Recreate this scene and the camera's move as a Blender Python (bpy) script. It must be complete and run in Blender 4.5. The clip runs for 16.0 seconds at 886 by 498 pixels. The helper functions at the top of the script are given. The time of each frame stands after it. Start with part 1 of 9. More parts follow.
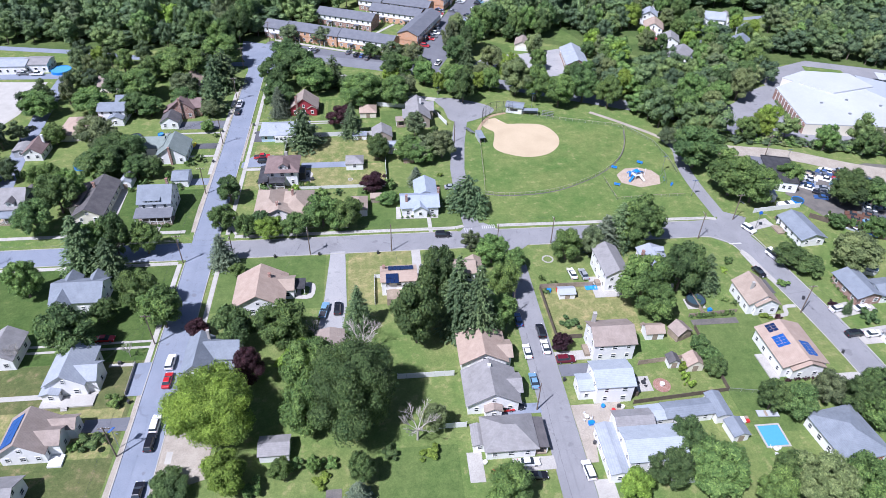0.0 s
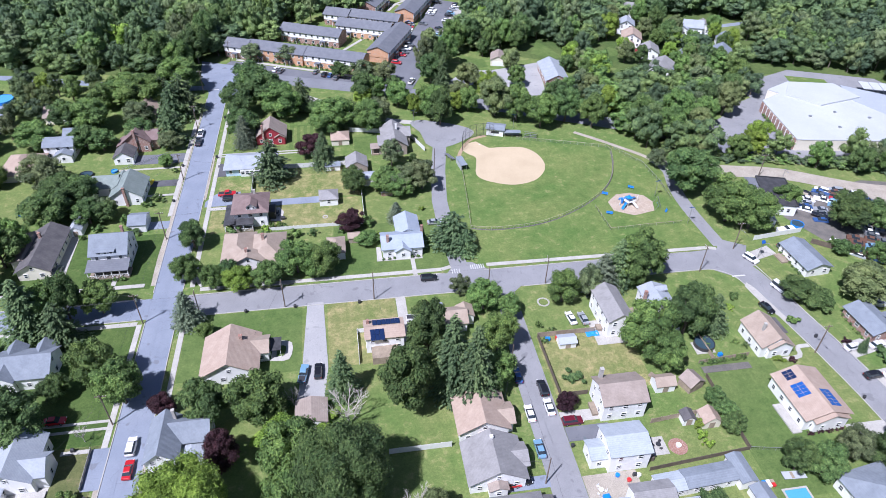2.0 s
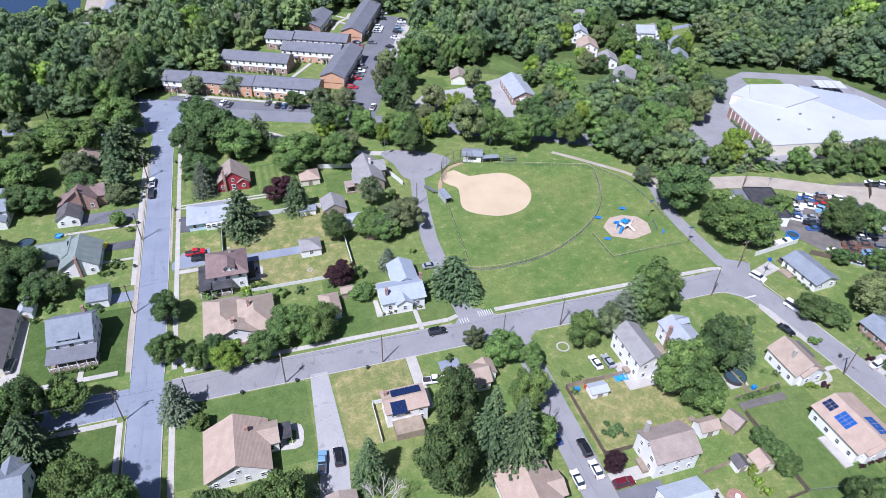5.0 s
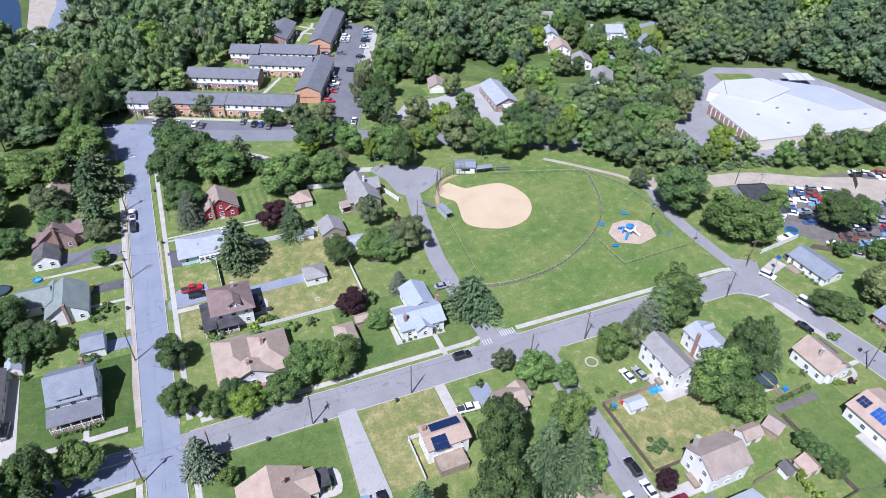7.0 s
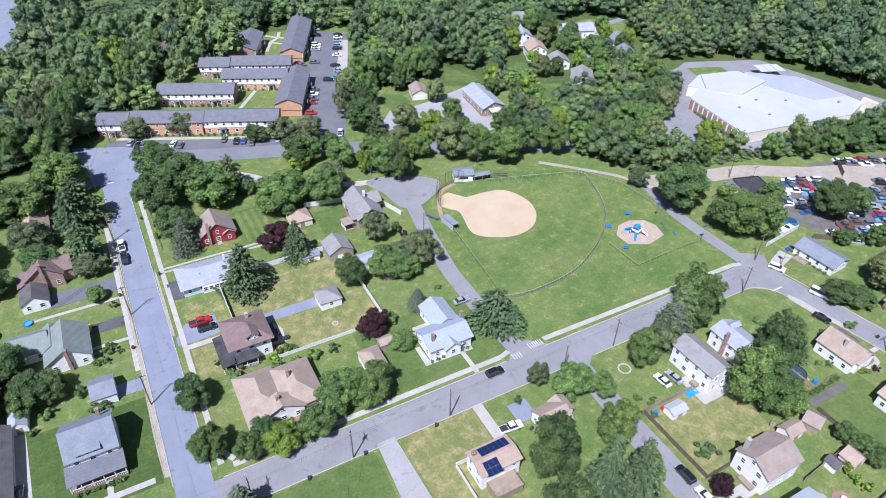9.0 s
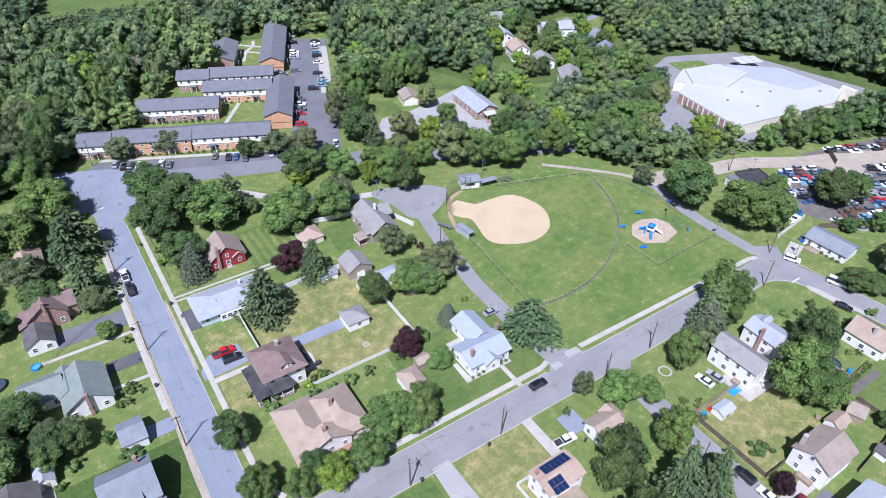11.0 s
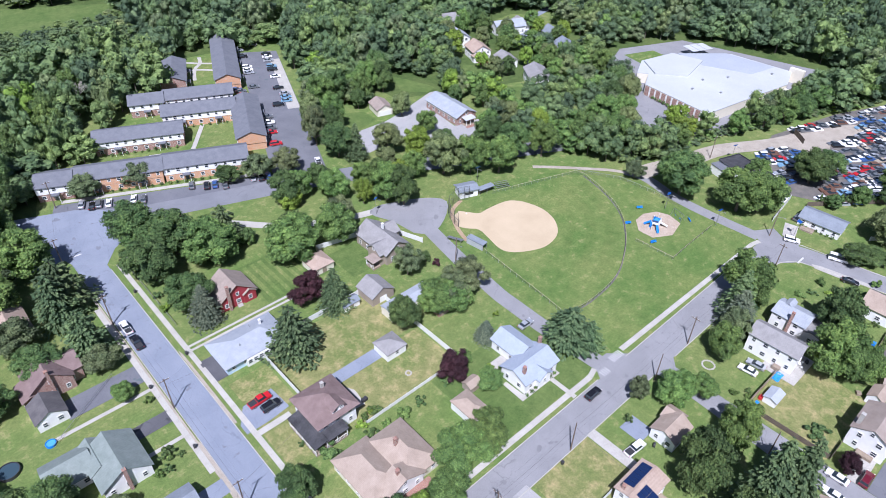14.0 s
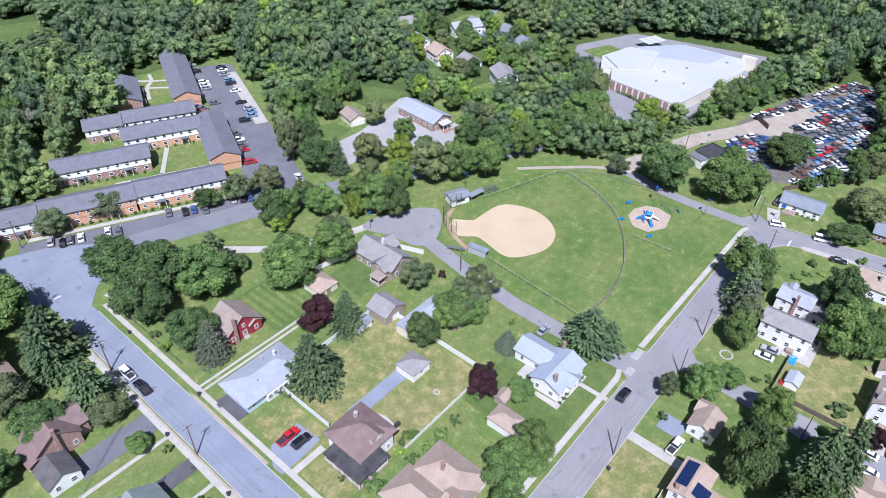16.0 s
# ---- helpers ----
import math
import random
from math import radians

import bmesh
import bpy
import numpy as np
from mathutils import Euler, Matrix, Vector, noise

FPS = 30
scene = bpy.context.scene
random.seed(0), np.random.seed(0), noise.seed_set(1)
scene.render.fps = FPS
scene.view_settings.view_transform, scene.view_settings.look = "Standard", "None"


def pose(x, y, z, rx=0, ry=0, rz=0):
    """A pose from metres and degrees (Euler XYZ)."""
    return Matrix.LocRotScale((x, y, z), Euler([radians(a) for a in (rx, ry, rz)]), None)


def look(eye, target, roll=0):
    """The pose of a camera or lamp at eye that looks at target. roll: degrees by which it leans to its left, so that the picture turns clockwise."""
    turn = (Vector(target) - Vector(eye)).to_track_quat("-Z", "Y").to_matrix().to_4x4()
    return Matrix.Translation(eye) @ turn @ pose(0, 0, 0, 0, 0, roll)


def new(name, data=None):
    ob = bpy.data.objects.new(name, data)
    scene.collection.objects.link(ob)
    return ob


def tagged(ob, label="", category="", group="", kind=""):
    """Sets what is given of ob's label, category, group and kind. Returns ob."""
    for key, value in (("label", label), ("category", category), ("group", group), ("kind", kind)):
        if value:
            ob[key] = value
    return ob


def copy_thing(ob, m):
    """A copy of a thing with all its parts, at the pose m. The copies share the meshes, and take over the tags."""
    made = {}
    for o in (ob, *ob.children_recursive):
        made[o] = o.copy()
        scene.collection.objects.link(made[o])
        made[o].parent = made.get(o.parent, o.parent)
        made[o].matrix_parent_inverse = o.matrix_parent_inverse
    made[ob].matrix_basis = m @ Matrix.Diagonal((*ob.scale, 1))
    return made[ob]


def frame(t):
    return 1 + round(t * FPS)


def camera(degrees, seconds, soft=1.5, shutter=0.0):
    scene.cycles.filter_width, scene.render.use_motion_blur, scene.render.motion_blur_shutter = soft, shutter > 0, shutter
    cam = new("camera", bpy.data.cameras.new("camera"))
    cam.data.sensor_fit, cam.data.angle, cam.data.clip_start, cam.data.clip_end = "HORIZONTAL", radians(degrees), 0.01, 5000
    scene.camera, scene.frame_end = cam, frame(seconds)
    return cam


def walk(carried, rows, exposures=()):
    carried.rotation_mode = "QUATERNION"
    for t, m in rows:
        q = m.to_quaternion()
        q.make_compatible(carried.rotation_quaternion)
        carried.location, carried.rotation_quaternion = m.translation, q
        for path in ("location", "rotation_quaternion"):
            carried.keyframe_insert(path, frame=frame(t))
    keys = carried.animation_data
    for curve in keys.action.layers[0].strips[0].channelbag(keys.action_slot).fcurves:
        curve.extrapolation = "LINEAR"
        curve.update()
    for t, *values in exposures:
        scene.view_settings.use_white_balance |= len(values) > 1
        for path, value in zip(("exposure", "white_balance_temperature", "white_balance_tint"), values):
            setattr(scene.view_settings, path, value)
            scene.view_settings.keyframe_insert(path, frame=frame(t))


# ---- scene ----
cam = camera(68.3, 16.0, 0.7)
EXPOSURES = ((0.0, 0.38, 5550, 22), (6.0, 0.33, 5550, 22), (16.0, 0.32, 5550, 22))
METRES, EYE, TILT, LEAN, TURN = 157.1, 119.8, 0.0, 0.0, -6.7
ROWS = [
    (0.0, 0.0, 0.0, 0.0, 0.94, -38.36, -1.19),
    (0.5, -0.005, 0.0348, 0.0003, 0.59, -38.38, -1.21),
    (1.0, -0.0102, 0.065, 0.0008, 0.17, -38.39, -1.23),
    (1.5, -0.0183, 0.0962, 0.0017, -0.89, -38.37, -1.25),
    (2.0, -0.0293, 0.1254, 0.003, -2.38, -38.37, -1.27),
    (2.5, -0.0439, 0.1518, 0.0048, -3.48, -38.37, -1.3),
    (3.0, -0.0617, 0.1771, 0.0068, -4.32, -38.38, -1.32),
    (3.5, -0.0787, 0.1978, 0.0085, -5.62, -38.36, -1.32),
    (4.0, -0.0989, 0.2186, 0.0094, -7.19, -38.29, -1.29),
    (6.5, -0.2147, 0.3141, 0.0111, -14.49, -38.1, -1.19),
    (7.0, -0.2408, 0.3338, 0.0112, -15.98, -38.08, -1.17),
    (7.5, -0.264, 0.3514, 0.0112, -17.34, -38.07, -1.14),
    (8.0, -0.2887, 0.3706, 0.0113, -18.82, -38.06, -1.12),
    (8.5, -0.3137, 0.3899, 0.0111, -20.28, -38.05, -1.12),
    (9.0, -0.3385, 0.4096, 0.0108, -21.62, -38.05, -1.11),
    (9.5, -0.3631, 0.4297, 0.0104, -22.87, -38.07, -1.1),
    (10.0, -0.3876, 0.4502, 0.0101, -24.14, -38.08, -1.08),
    (12.5, -0.5034, 0.5594, 0.0114, -31.07, -38.2, -1.08),
    (13.0, -0.5238, 0.5812, 0.0116, -32.57, -38.21, -1.09),
    (13.5, -0.5465, 0.6068, 0.0118, -34.25, -38.22, -1.1),
    (14.0, -0.5656, 0.6298, 0.0123, -35.78, -38.25, -1.11),
    (14.5, -0.5869, 0.6566, 0.0125, -37.67, -38.24, -1.1),
    (15.0, -0.6059, 0.6822, 0.0127, -39.43, -38.24, -1.11),
    (15.5, -0.6243, 0.7085, 0.0131, -41.19, -38.24, -1.13),
    (16.0, -0.6419, 0.7353, 0.0137, -42.95, -38.26, -1.14),
]
walk(cam, [(t, pose(0, 0, EYE, TILT, LEAN, TURN) @ pose(METRES * x, METRES * y, METRES * z, 90 + pitch, roll, yaw)) for t, x, y, z, yaw, pitch, roll in ROWS], EXPOSURES)

# ---- light ----
SUN_EL, SUN_FROM = 56.0, (-0.77, -0.64)          # elevation; the side of the sky that the sun stands on
world = bpy.data.worlds.new("sky")
scene.world = world
world.use_nodes = True
wn = world.node_tree
sky = wn.nodes.new("ShaderNodeTexSky")
sky.sky_type, sky.sun_disc = "NISHITA", False
sky.sun_elevation = radians(SUN_EL)
sky.sun_rotation = math.atan2(SUN_FROM[0], SUN_FROM[1])
sky.air_density, sky.dust_density = 1.0, 1.2
wn.nodes["Background"].inputs["Strength"].default_value = 0.062
wn.links.new(sky.outputs[0], wn.nodes["Background"].inputs["Color"])
sun = new("sun", bpy.data.lights.new("sun", "SUN"))
sun.data.energy, sun.data.angle, sun.data.color = 5.6, radians(0.53), (1.0, 0.965, 0.91)
hor = math.cos(radians(SUN_EL))
sun.matrix_world = look((SUN_FROM[0] * hor * 300, SUN_FROM[1] * hor * 300, 300 * math.sin(radians(SUN_EL))), (0, 0, 0))

# ---- materials ----
def node_mat(name):
    m = bpy.data.materials.new(name)
    m.use_nodes = True
    t = m.node_tree
    return m, t, t.nodes["Principled BSDF"]


def add(t, kind, **values):
    n = t.nodes.new(kind)
    for key, v in values.items():
        n.inputs[key.replace("_", " ")].default_value = v
    return n


def noise_of(t, vec, scale, detail=3.0, rough=0.6):
    n = add(t, "ShaderNodeTexNoise", Scale=scale, Detail=detail, Roughness=rough)
    t.links.new(vec, n.inputs["Vector"])
    return n.outputs["Fac"]


def ramp_of(t, fac, lo, hi):
    n = t.nodes.new("ShaderNodeMapRange")
    n.inputs["From Min"].default_value, n.inputs["From Max"].default_value = lo, hi
    t.links.new(fac, n.inputs["Value"])
    return n.outputs["Result"]


def mix_of(t, fac, a, b, mode="MIX"):
    n = t.nodes.new("ShaderNodeMix")
    n.data_type, n.blend_type = "RGBA", mode
    for sock, v in ((n.inputs["Factor"], fac), (n.inputs["A"], a), (n.inputs["B"], b)):
        if isinstance(v, (int, float)):
            sock.default_value = v
        elif isinstance(v, tuple):
            sock.default_value = (*v, 1.0)
        else:
            t.links.new(v, sock)
    return n.outputs["Result"]


def bump_of(t, fac, strength, dist, bsdf):
    n = add(t, "ShaderNodeBump", Strength=strength, Distance=dist)
    t.links.new(fac, n.inputs["Height"])
    t.links.new(n.outputs["Normal"], bsdf.inputs["Normal"])


def vary(t, col, amount, source="Object Info", out="Random"):
    """Lightness that differs from piece to piece."""
    n = t.nodes.new("ShaderNodeObjectInfo" if source == "Object Info" else "ShaderNodeNewGeometry")
    h = t.nodes.new("ShaderNodeHueSaturation")
    h.inputs["Hue"].default_value = 0.5
    t.links.new(ramp_of_out(t, n.outputs[out], 1 - amount, 1 + amount), h.inputs["Value"])
    t.links.new(col, h.inputs["Color"])
    return h.outputs["Color"]


def ramp_of_out(t, fac, lo, hi):
    n = t.nodes.new("ShaderNodeMapRange")
    n.inputs["To Min"].default_value, n.inputs["To Max"].default_value = lo, hi
    t.links.new(fac, n.inputs["Value"])
    return n.outputs["Result"]


def surface(name, c1, c2, scale=0.6, fine=9.0, rough=0.8, bump=0.15, speck=0.25, metal=0.0, per_object=0.0, per_island=0.0, streak=0.0):
    """Two colours that mix in patches, a fine speckle on them, and relief."""
    m, t, b = node_mat(name)
    pos = t.nodes.new("ShaderNodeNewGeometry").outputs["Position"]
    col = mix_of(t, ramp_of(t, noise_of(t, pos, scale, 4), 0.3, 0.7), c1, c2)
    f = noise_of(t, pos, fine, 2)
    col = mix_of(t, speck, col, mix_of(t, ramp_of(t, f, 0.3, 0.7), (0.3, 0.3, 0.3), (1.6, 1.6, 1.6)), "MULTIPLY")
    if streak:
        mp = add(t, "ShaderNodeMapping", Scale=(1.7, 1.7, 0.12))
        t.links.new(pos, mp.inputs["Vector"])
        col = mix_of(t, streak, col, mix_of(t, ramp_of(t, noise_of(t, mp.outputs[0], 1.0, 3), 0.35, 0.65), (0.55, 0.54, 0.52), (1.15, 1.15, 1.15)), "MULTIPLY")
    if per_object:
        col = vary(t, col, per_object)
    if per_island:
        col = vary(t, col, per_island, "Geometry", "Random Per Island")
    t.links.new(col, b.inputs["Base Color"])
    b.inputs["Roughness"].default_value, b.inputs["Metallic"].default_value = rough, metal
    if bump:
        bump_of(t, f, bump, 0.05, b)
    return m


def grass(name, lush, dry, bare, dry_at=0.5, bare_at=0.72):
    m, t, b = node_mat(name)
    pos = t.nodes.new("ShaderNodeNewGeometry").outputs["Position"]
    big = noise_of(t, pos, 0.05, 5, 0.65)
    mid = noise_of(t, pos, 0.35, 5, 0.7)
    fine = noise_of(t, pos, 4.0, 3, 0.7)
    tuft = noise_of(t, pos, 1.5, 3, 0.75)
    col = mix_of(t, ramp_of(t, big, dry_at - 0.12, dry_at + 0.12), lush, dry)
    col = mix_of(t, ramp_of(t, mid, bare_at - 0.1, bare_at + 0.1), col, bare)
    col = mix_of(t, 0.6, col, mix_of(t, ramp_of(t, mid, 0.3, 0.7), (0.62, 0.7, 0.6), (1.35, 1.28, 1.2)), "MULTIPLY")
    col = mix_of(t, 0.4, col, mix_of(t, ramp_of(t, fine, 0.3, 0.7), (0.5, 0.55, 0.5), (1.45, 1.4, 1.4)), "MULTIPLY")
    col = mix_of(t, 0.38, col, mix_of(t, ramp_of(t, tuft, 0.35, 0.65), (0.6, 0.64, 0.6), (1.38, 1.33, 1.3)), "MULTIPLY")
    t.links.new(col, b.inputs["Base Color"])
    b.inputs["Roughness"].default_value = 0.95
    b.inputs["Specular IOR Level"].default_value = 0.1
    bump_of(t, fine, 0.6, 0.12, b)
    return m


def foliage(name, dark, light, hue=0.012, sat=0.97):
    m, t, b = node_mat(name)
    geo = t.nodes.new("ShaderNodeNewGeometry")
    info = t.nodes.new("ShaderNodeObjectInfo")
    col = mix_of(t, geo.outputs["Random Per Island"], dark, light)
    mid = noise_of(t, geo.outputs["Position"], 0.22, 3)
    flat = add(t, "ShaderNodeMapping", Scale=(0.12, 0.12, 0.0))
    t.links.new(geo.outputs["Position"], flat.inputs["Vector"])
    cell = t.nodes.new("ShaderNodeTexVoronoi")
    cell.inputs["Scale"].default_value = 1.0
    t.links.new(flat.outputs[0], cell.inputs["Vector"])
    one = t.nodes.new("ShaderNodeSeparateColor")
    t.links.new(cell.outputs["Color"], one.inputs[0])
    col = mix_of(t, 0.75, col, mix_of(t, one.outputs[0], (0.66, 0.7, 0.72), (1.3, 1.26, 1.08)), "MULTIPLY")
    col = mix_of(t, 0.6, col, mix_of(t, ramp_of(t, mid, 0.35, 0.65), (0.7, 0.75, 0.7), (1.3, 1.22, 1.1)), "MULTIPLY")
    speck = noise_of(t, geo.outputs["Position"], 3.4, 3, 0.7)
    col = mix_of(t, 0.7, col, mix_of(t, ramp_of(t, speck, 0.36, 0.64), (0.42, 0.45, 0.44), (1.52, 1.48, 1.3)), "MULTIPLY")
    h = add(t, "ShaderNodeHueSaturation", Saturation=sat)
    t.links.new(ramp_of_out(t, info.outputs["Random"], 0.5 - hue, 0.5 + hue * 0.6), h.inputs["Hue"])
    t.links.new(ramp_of_out(t, info.outputs["Random"], 0.82, 1.18), h.inputs["Value"])
    t.links.new(col, h.inputs["Color"])
    t.links.new(h.outputs["Color"], b.inputs["Base Color"])
    b.inputs["Roughness"].default_value = 0.55
    b.inputs["Specular IOR Level"].default_value = 0.28
    bump_of(t, noise_of(t, geo.outputs["Position"], 2.3, 4, 0.75), 1.0, 0.55, b)
    tr = t.nodes.new("ShaderNodeBsdfTranslucent")
    t.links.new(mix_of(t, 1.0, h.outputs["Color"], (1.1, 1.25, 0.5), "MULTIPLY"), tr.inputs["Color"])
    mx = t.nodes.new("ShaderNodeMixShader")
    mx.inputs["Fac"].default_value = 0.13
    t.links.new(b.outputs[0], mx.inputs[1])
    t.links.new(tr.outputs[0], mx.inputs[2])
    t.links.new(mx.outputs[0], t.nodes["Material Output"].inputs["Surface"])
    return m


def plain(name, c, rough=0.5, metal=0.0, coat=0.0):
    m, t, b = node_mat(name)
    pos = t.nodes.new("ShaderNodeNewGeometry").outputs["Position"]
    col = mix_of(t, 0.25, mix_of(t, 1.0, c, (1.0, 1.0, 1.0), "MULTIPLY"), mix_of(t, noise_of(t, pos, 2.5, 4), (0.6, 0.6, 0.6), (1.4, 1.4, 1.4)), "MULTIPLY")
    t.links.new(col, b.inputs["Base Color"])
    b.inputs["Roughness"].default_value, b.inputs["Metallic"].default_value = rough, metal
    b.inputs["Coat Weight"].default_value = coat
    return m


def glass_dark(name, c=(0.03, 0.04, 0.05)):
    m, t, b = node_mat(name)
    b.inputs["Base Color"].default_value = (*c, 1)
    b.inputs["Roughness"].default_value = 0.08
    b.inputs["IOR"].default_value = 1.5
    return m


def brick_mat(name, c1, c2, mortar):
    m, t, b = node_mat(name)
    tc = t.nodes.new("ShaderNodeNewGeometry").outputs["Position"]
    sp = t.nodes.new("ShaderNodeSeparateXYZ")
    t.links.new(tc, sp.inputs[0])
    ad = t.nodes.new("ShaderNodeMath")
    t.links.new(sp.outputs[0], ad.inputs[0]), t.links.new(sp.outputs[1], ad.inputs[1])
    cb = t.nodes.new("ShaderNodeCombineXYZ")
    t.links.new(ad.outputs[0], cb.inputs[0]), t.links.new(sp.outputs[2], cb.inputs[1])
    br = add(t, "ShaderNodeTexBrick", Scale=1.0)
    br.inputs["Color1"].default_value, br.inputs["Color2"].default_value, br.inputs["Mortar"].default_value = (*c1, 1), (*c2, 1), (*mortar, 1)
    br.inputs["Brick Width"].default_value, br.inputs["Row Height"].default_value, br.inputs["Mortar Size"].default_value = 0.22, 0.075, 0.008
    t.links.new(cb.outputs[0], br.inputs["Vector"])
    col = mix_of(t, 0.5, br.outputs["Color"], mix_of(t, noise_of(t, tc, 1.2, 4), (0.6, 0.6, 0.6), (1.35, 1.35, 1.35)), "MULTIPLY")
    t.links.new(col, b.inputs["Base Color"])
    b.inputs["Roughness"].default_value = 0.9
    return m


def siding_mat(name, c):
    """Painted lap boards, 18 cm each."""
    m, t, b = node_mat(name)
    pos = t.nodes.new("ShaderNodeNewGeometry").outputs["Position"]
    w = add(t, "ShaderNodeTexWave", Scale=0.88)
    w.bands_direction, w.wave_profile = "Z", "SAW"
    t.links.new(pos, w.inputs["Vector"])
    col = mix_of(t, 0.35, mix_of(t, 1.0, c, (1.0, 1.0, 1.0), "MULTIPLY"), mix_of(t, noise_of(t, pos, 0.9, 4), (0.7, 0.7, 0.68), (1.2, 1.2, 1.2)), "MULTIPLY")
    t.links.new(col, b.inputs["Base Color"])
    b.inputs["Roughness"].default_value = 0.6
    bump_of(t, w.outputs["Fac"], 0.5, 0.03, b)
    return m


def shingle_mat(name, c1, c2):
    """Asphalt shingles: courses, tabs of differing tone, streaks."""
    m, t, b = node_mat(name)
    pos = t.nodes.new("ShaderNodeNewGeometry").outputs["Position"]
    w = add(t, "ShaderNodeTexWave", Scale=2.2, Distortion=0.6)
    w.bands_direction = "Z"
    t.links.new(pos, w.inputs["Vector"])
    v = add(t, "ShaderNodeTexVoronoi", Scale=3.5)
    t.links.new(pos, v.inputs["Vector"])
    col = mix_of(t, ramp_of(t, noise_of(t, pos, 0.45, 5), 0.32, 0.68), c1, c2)
    tab = t.nodes.new("ShaderNodeSeparateColor")
    t.links.new(v.outputs["Color"], tab.inputs[0])
    col = mix_of(t, 0.18, col, mix_of(t, tab.outputs[0], (0.68, 0.68, 0.68), (1.3, 1.3, 1.3)), "MULTIPLY")
    col = mix_of(t, 0.1, col, mix_of(t, w.outputs["Fac"], (0.55, 0.55, 0.55), (1.3, 1.3, 1.3)), "MULTIPLY")
    hs = t.nodes.new("ShaderNodeHueSaturation")
    hs.inputs["Saturation"].default_value = 0.8
    t.links.new(col, hs.inputs["Color"])
    t.links.new(hs.outputs["Color"], b.inputs["Base Color"])
    b.inputs["Roughness"].default_value = 0.85
    b.inputs["Specular IOR Level"].default_value = 0.35
    bump_of(t, w.outputs["Fac"], 0.3, 0.03, b)
    return m


def road_mat(name, c1, c2, patch):
    m, t, b = node_mat(name)
    pos = t.nodes.new("ShaderNodeNewGeometry").outputs["Position"]
    col = mix_of(t, ramp_of(t, noise_of(t, pos, 0.12, 5, 0.6), 0.35, 0.65), c1, c2)
    v = add(t, "ShaderNodeTexVoronoi", Scale=0.16)
    v.feature = "DISTANCE_TO_EDGE"
    warp = t.nodes.new("ShaderNodeVectorMath")
    n3 = add(t, "ShaderNodeTexNoise", Scale=0.5, Detail=3.0)
    t.links.new(pos, n3.inputs["Vector"])
    warp.operation = "MULTIPLY_ADD"
    warp.inputs[1].default_value = (3.0, 3.0, 0.0)
    t.links.new(n3.outputs["Color"], warp.inputs[0]), t.links.new(pos, warp.inputs[2])
    t.links.new(warp.outputs[0], v.inputs["Vector"])
    col = mix_of(t, ramp_of(t, v.outputs["Distance"], 0.008, 0.0), col, tuple(k * 0.84 for k in c1))
    col = mix_of(t, ramp_of(t, noise_of(t, pos, 0.3, 2, 0.4), 0.67, 0.7), col, patch)
    f = noise_of(t, pos, 6.0, 3)
    col = mix_of(t, 0.3, col, mix_of(t, ramp_of(t, f, 0.3, 0.7), (0.6, 0.6, 0.6), (1.35, 1.35, 1.35)), "MULTIPLY")
    t.links.new(col, b.inputs["Base Color"])
    b.inputs["Roughness"].default_value = 0.9
    bump_of(t, f, 0.25, 0.02, b)
    return m


LAWN = grass("lawn", (0.112, 0.176, 0.0526), (0.16, 0.198, 0.0708), (0.235, 0.227, 0.111), 0.48, 0.64)
LUSH = grass("lush_lawn", (0.09, 0.142, 0.044), (0.118, 0.164, 0.056), (0.155, 0.165, 0.072), 0.5, 0.7)
DRY = grass("dry_lawn", (0.123, 0.176, 0.0526), (0.208, 0.215, 0.0911), (0.288, 0.252, 0.132), 0.44, 0.58)
FIELD = grass("field_grass", (0.0968, 0.162, 0.0467), (0.163, 0.204, 0.071), (0.227, 0.225, 0.107), 0.5, 0.66)
LIME = grass("lime_ground_cover", (0.16, 0.25, 0.04), (0.2, 0.29, 0.055), (0.17, 0.22, 0.05))
OLIVE = grass("olive_lawn", (0.085, 0.115, 0.042), (0.128, 0.135, 0.06), (0.18, 0.155, 0.09), 0.48, 0.62)
# lush green, darkened further so its colour carries the street trees' shade
LUSH_SHADED = grass("deep_green_lawn", (0.06, 0.104, 0.03), (0.085, 0.128, 0.04), (0.12, 0.135, 0.055), 0.5, 0.68)
DEEP_FIELD = grass("darker_field_grass", (0.091, 0.152, 0.0439), (0.153, 0.192, 0.0667), (0.213, 0.211, 0.101), 0.5, 0.68)
SCRUB = grass("forest_floor", (0.065, 0.105, 0.034), (0.1, 0.135, 0.048), (0.14, 0.125, 0.07))
ASPHALT = road_mat("worn_asphalt", (0.19, 0.217, 0.27), (0.225, 0.252, 0.305), (0.165, 0.18, 0.215))
ASPHALT_D = road_mat("dark_asphalt", (0.12, 0.125, 0.142), (0.155, 0.16, 0.178), (0.1, 0.125, 0.135))
ASPHALT_S = road_mat("grey_asphalt", (0.212, 0.213, 0.222), (0.25, 0.251, 0.26), (0.185, 0.186, 0.195))
ASPHALT_N = road_mat("mid_grey_asphalt", (0.165, 0.172, 0.19), (0.195, 0.202, 0.22), (0.145, 0.15, 0.165))
BLACKTOP = road_mat("sealed_blacktop", (0.07, 0.07, 0.078), (0.1, 0.1, 0.11), (0.05, 0.05, 0.055))
CONCRETE = surface("concrete", (0.36, 0.345, 0.31), (0.44, 0.425, 0.385), 0.3, 5.0, 0.85, 0.1, 0.15, per_island=0.05)
CONC_W = surface("pale_concrete", (0.35, 0.335, 0.305), (0.42, 0.405, 0.37), 0.3, 5.0, 0.85)
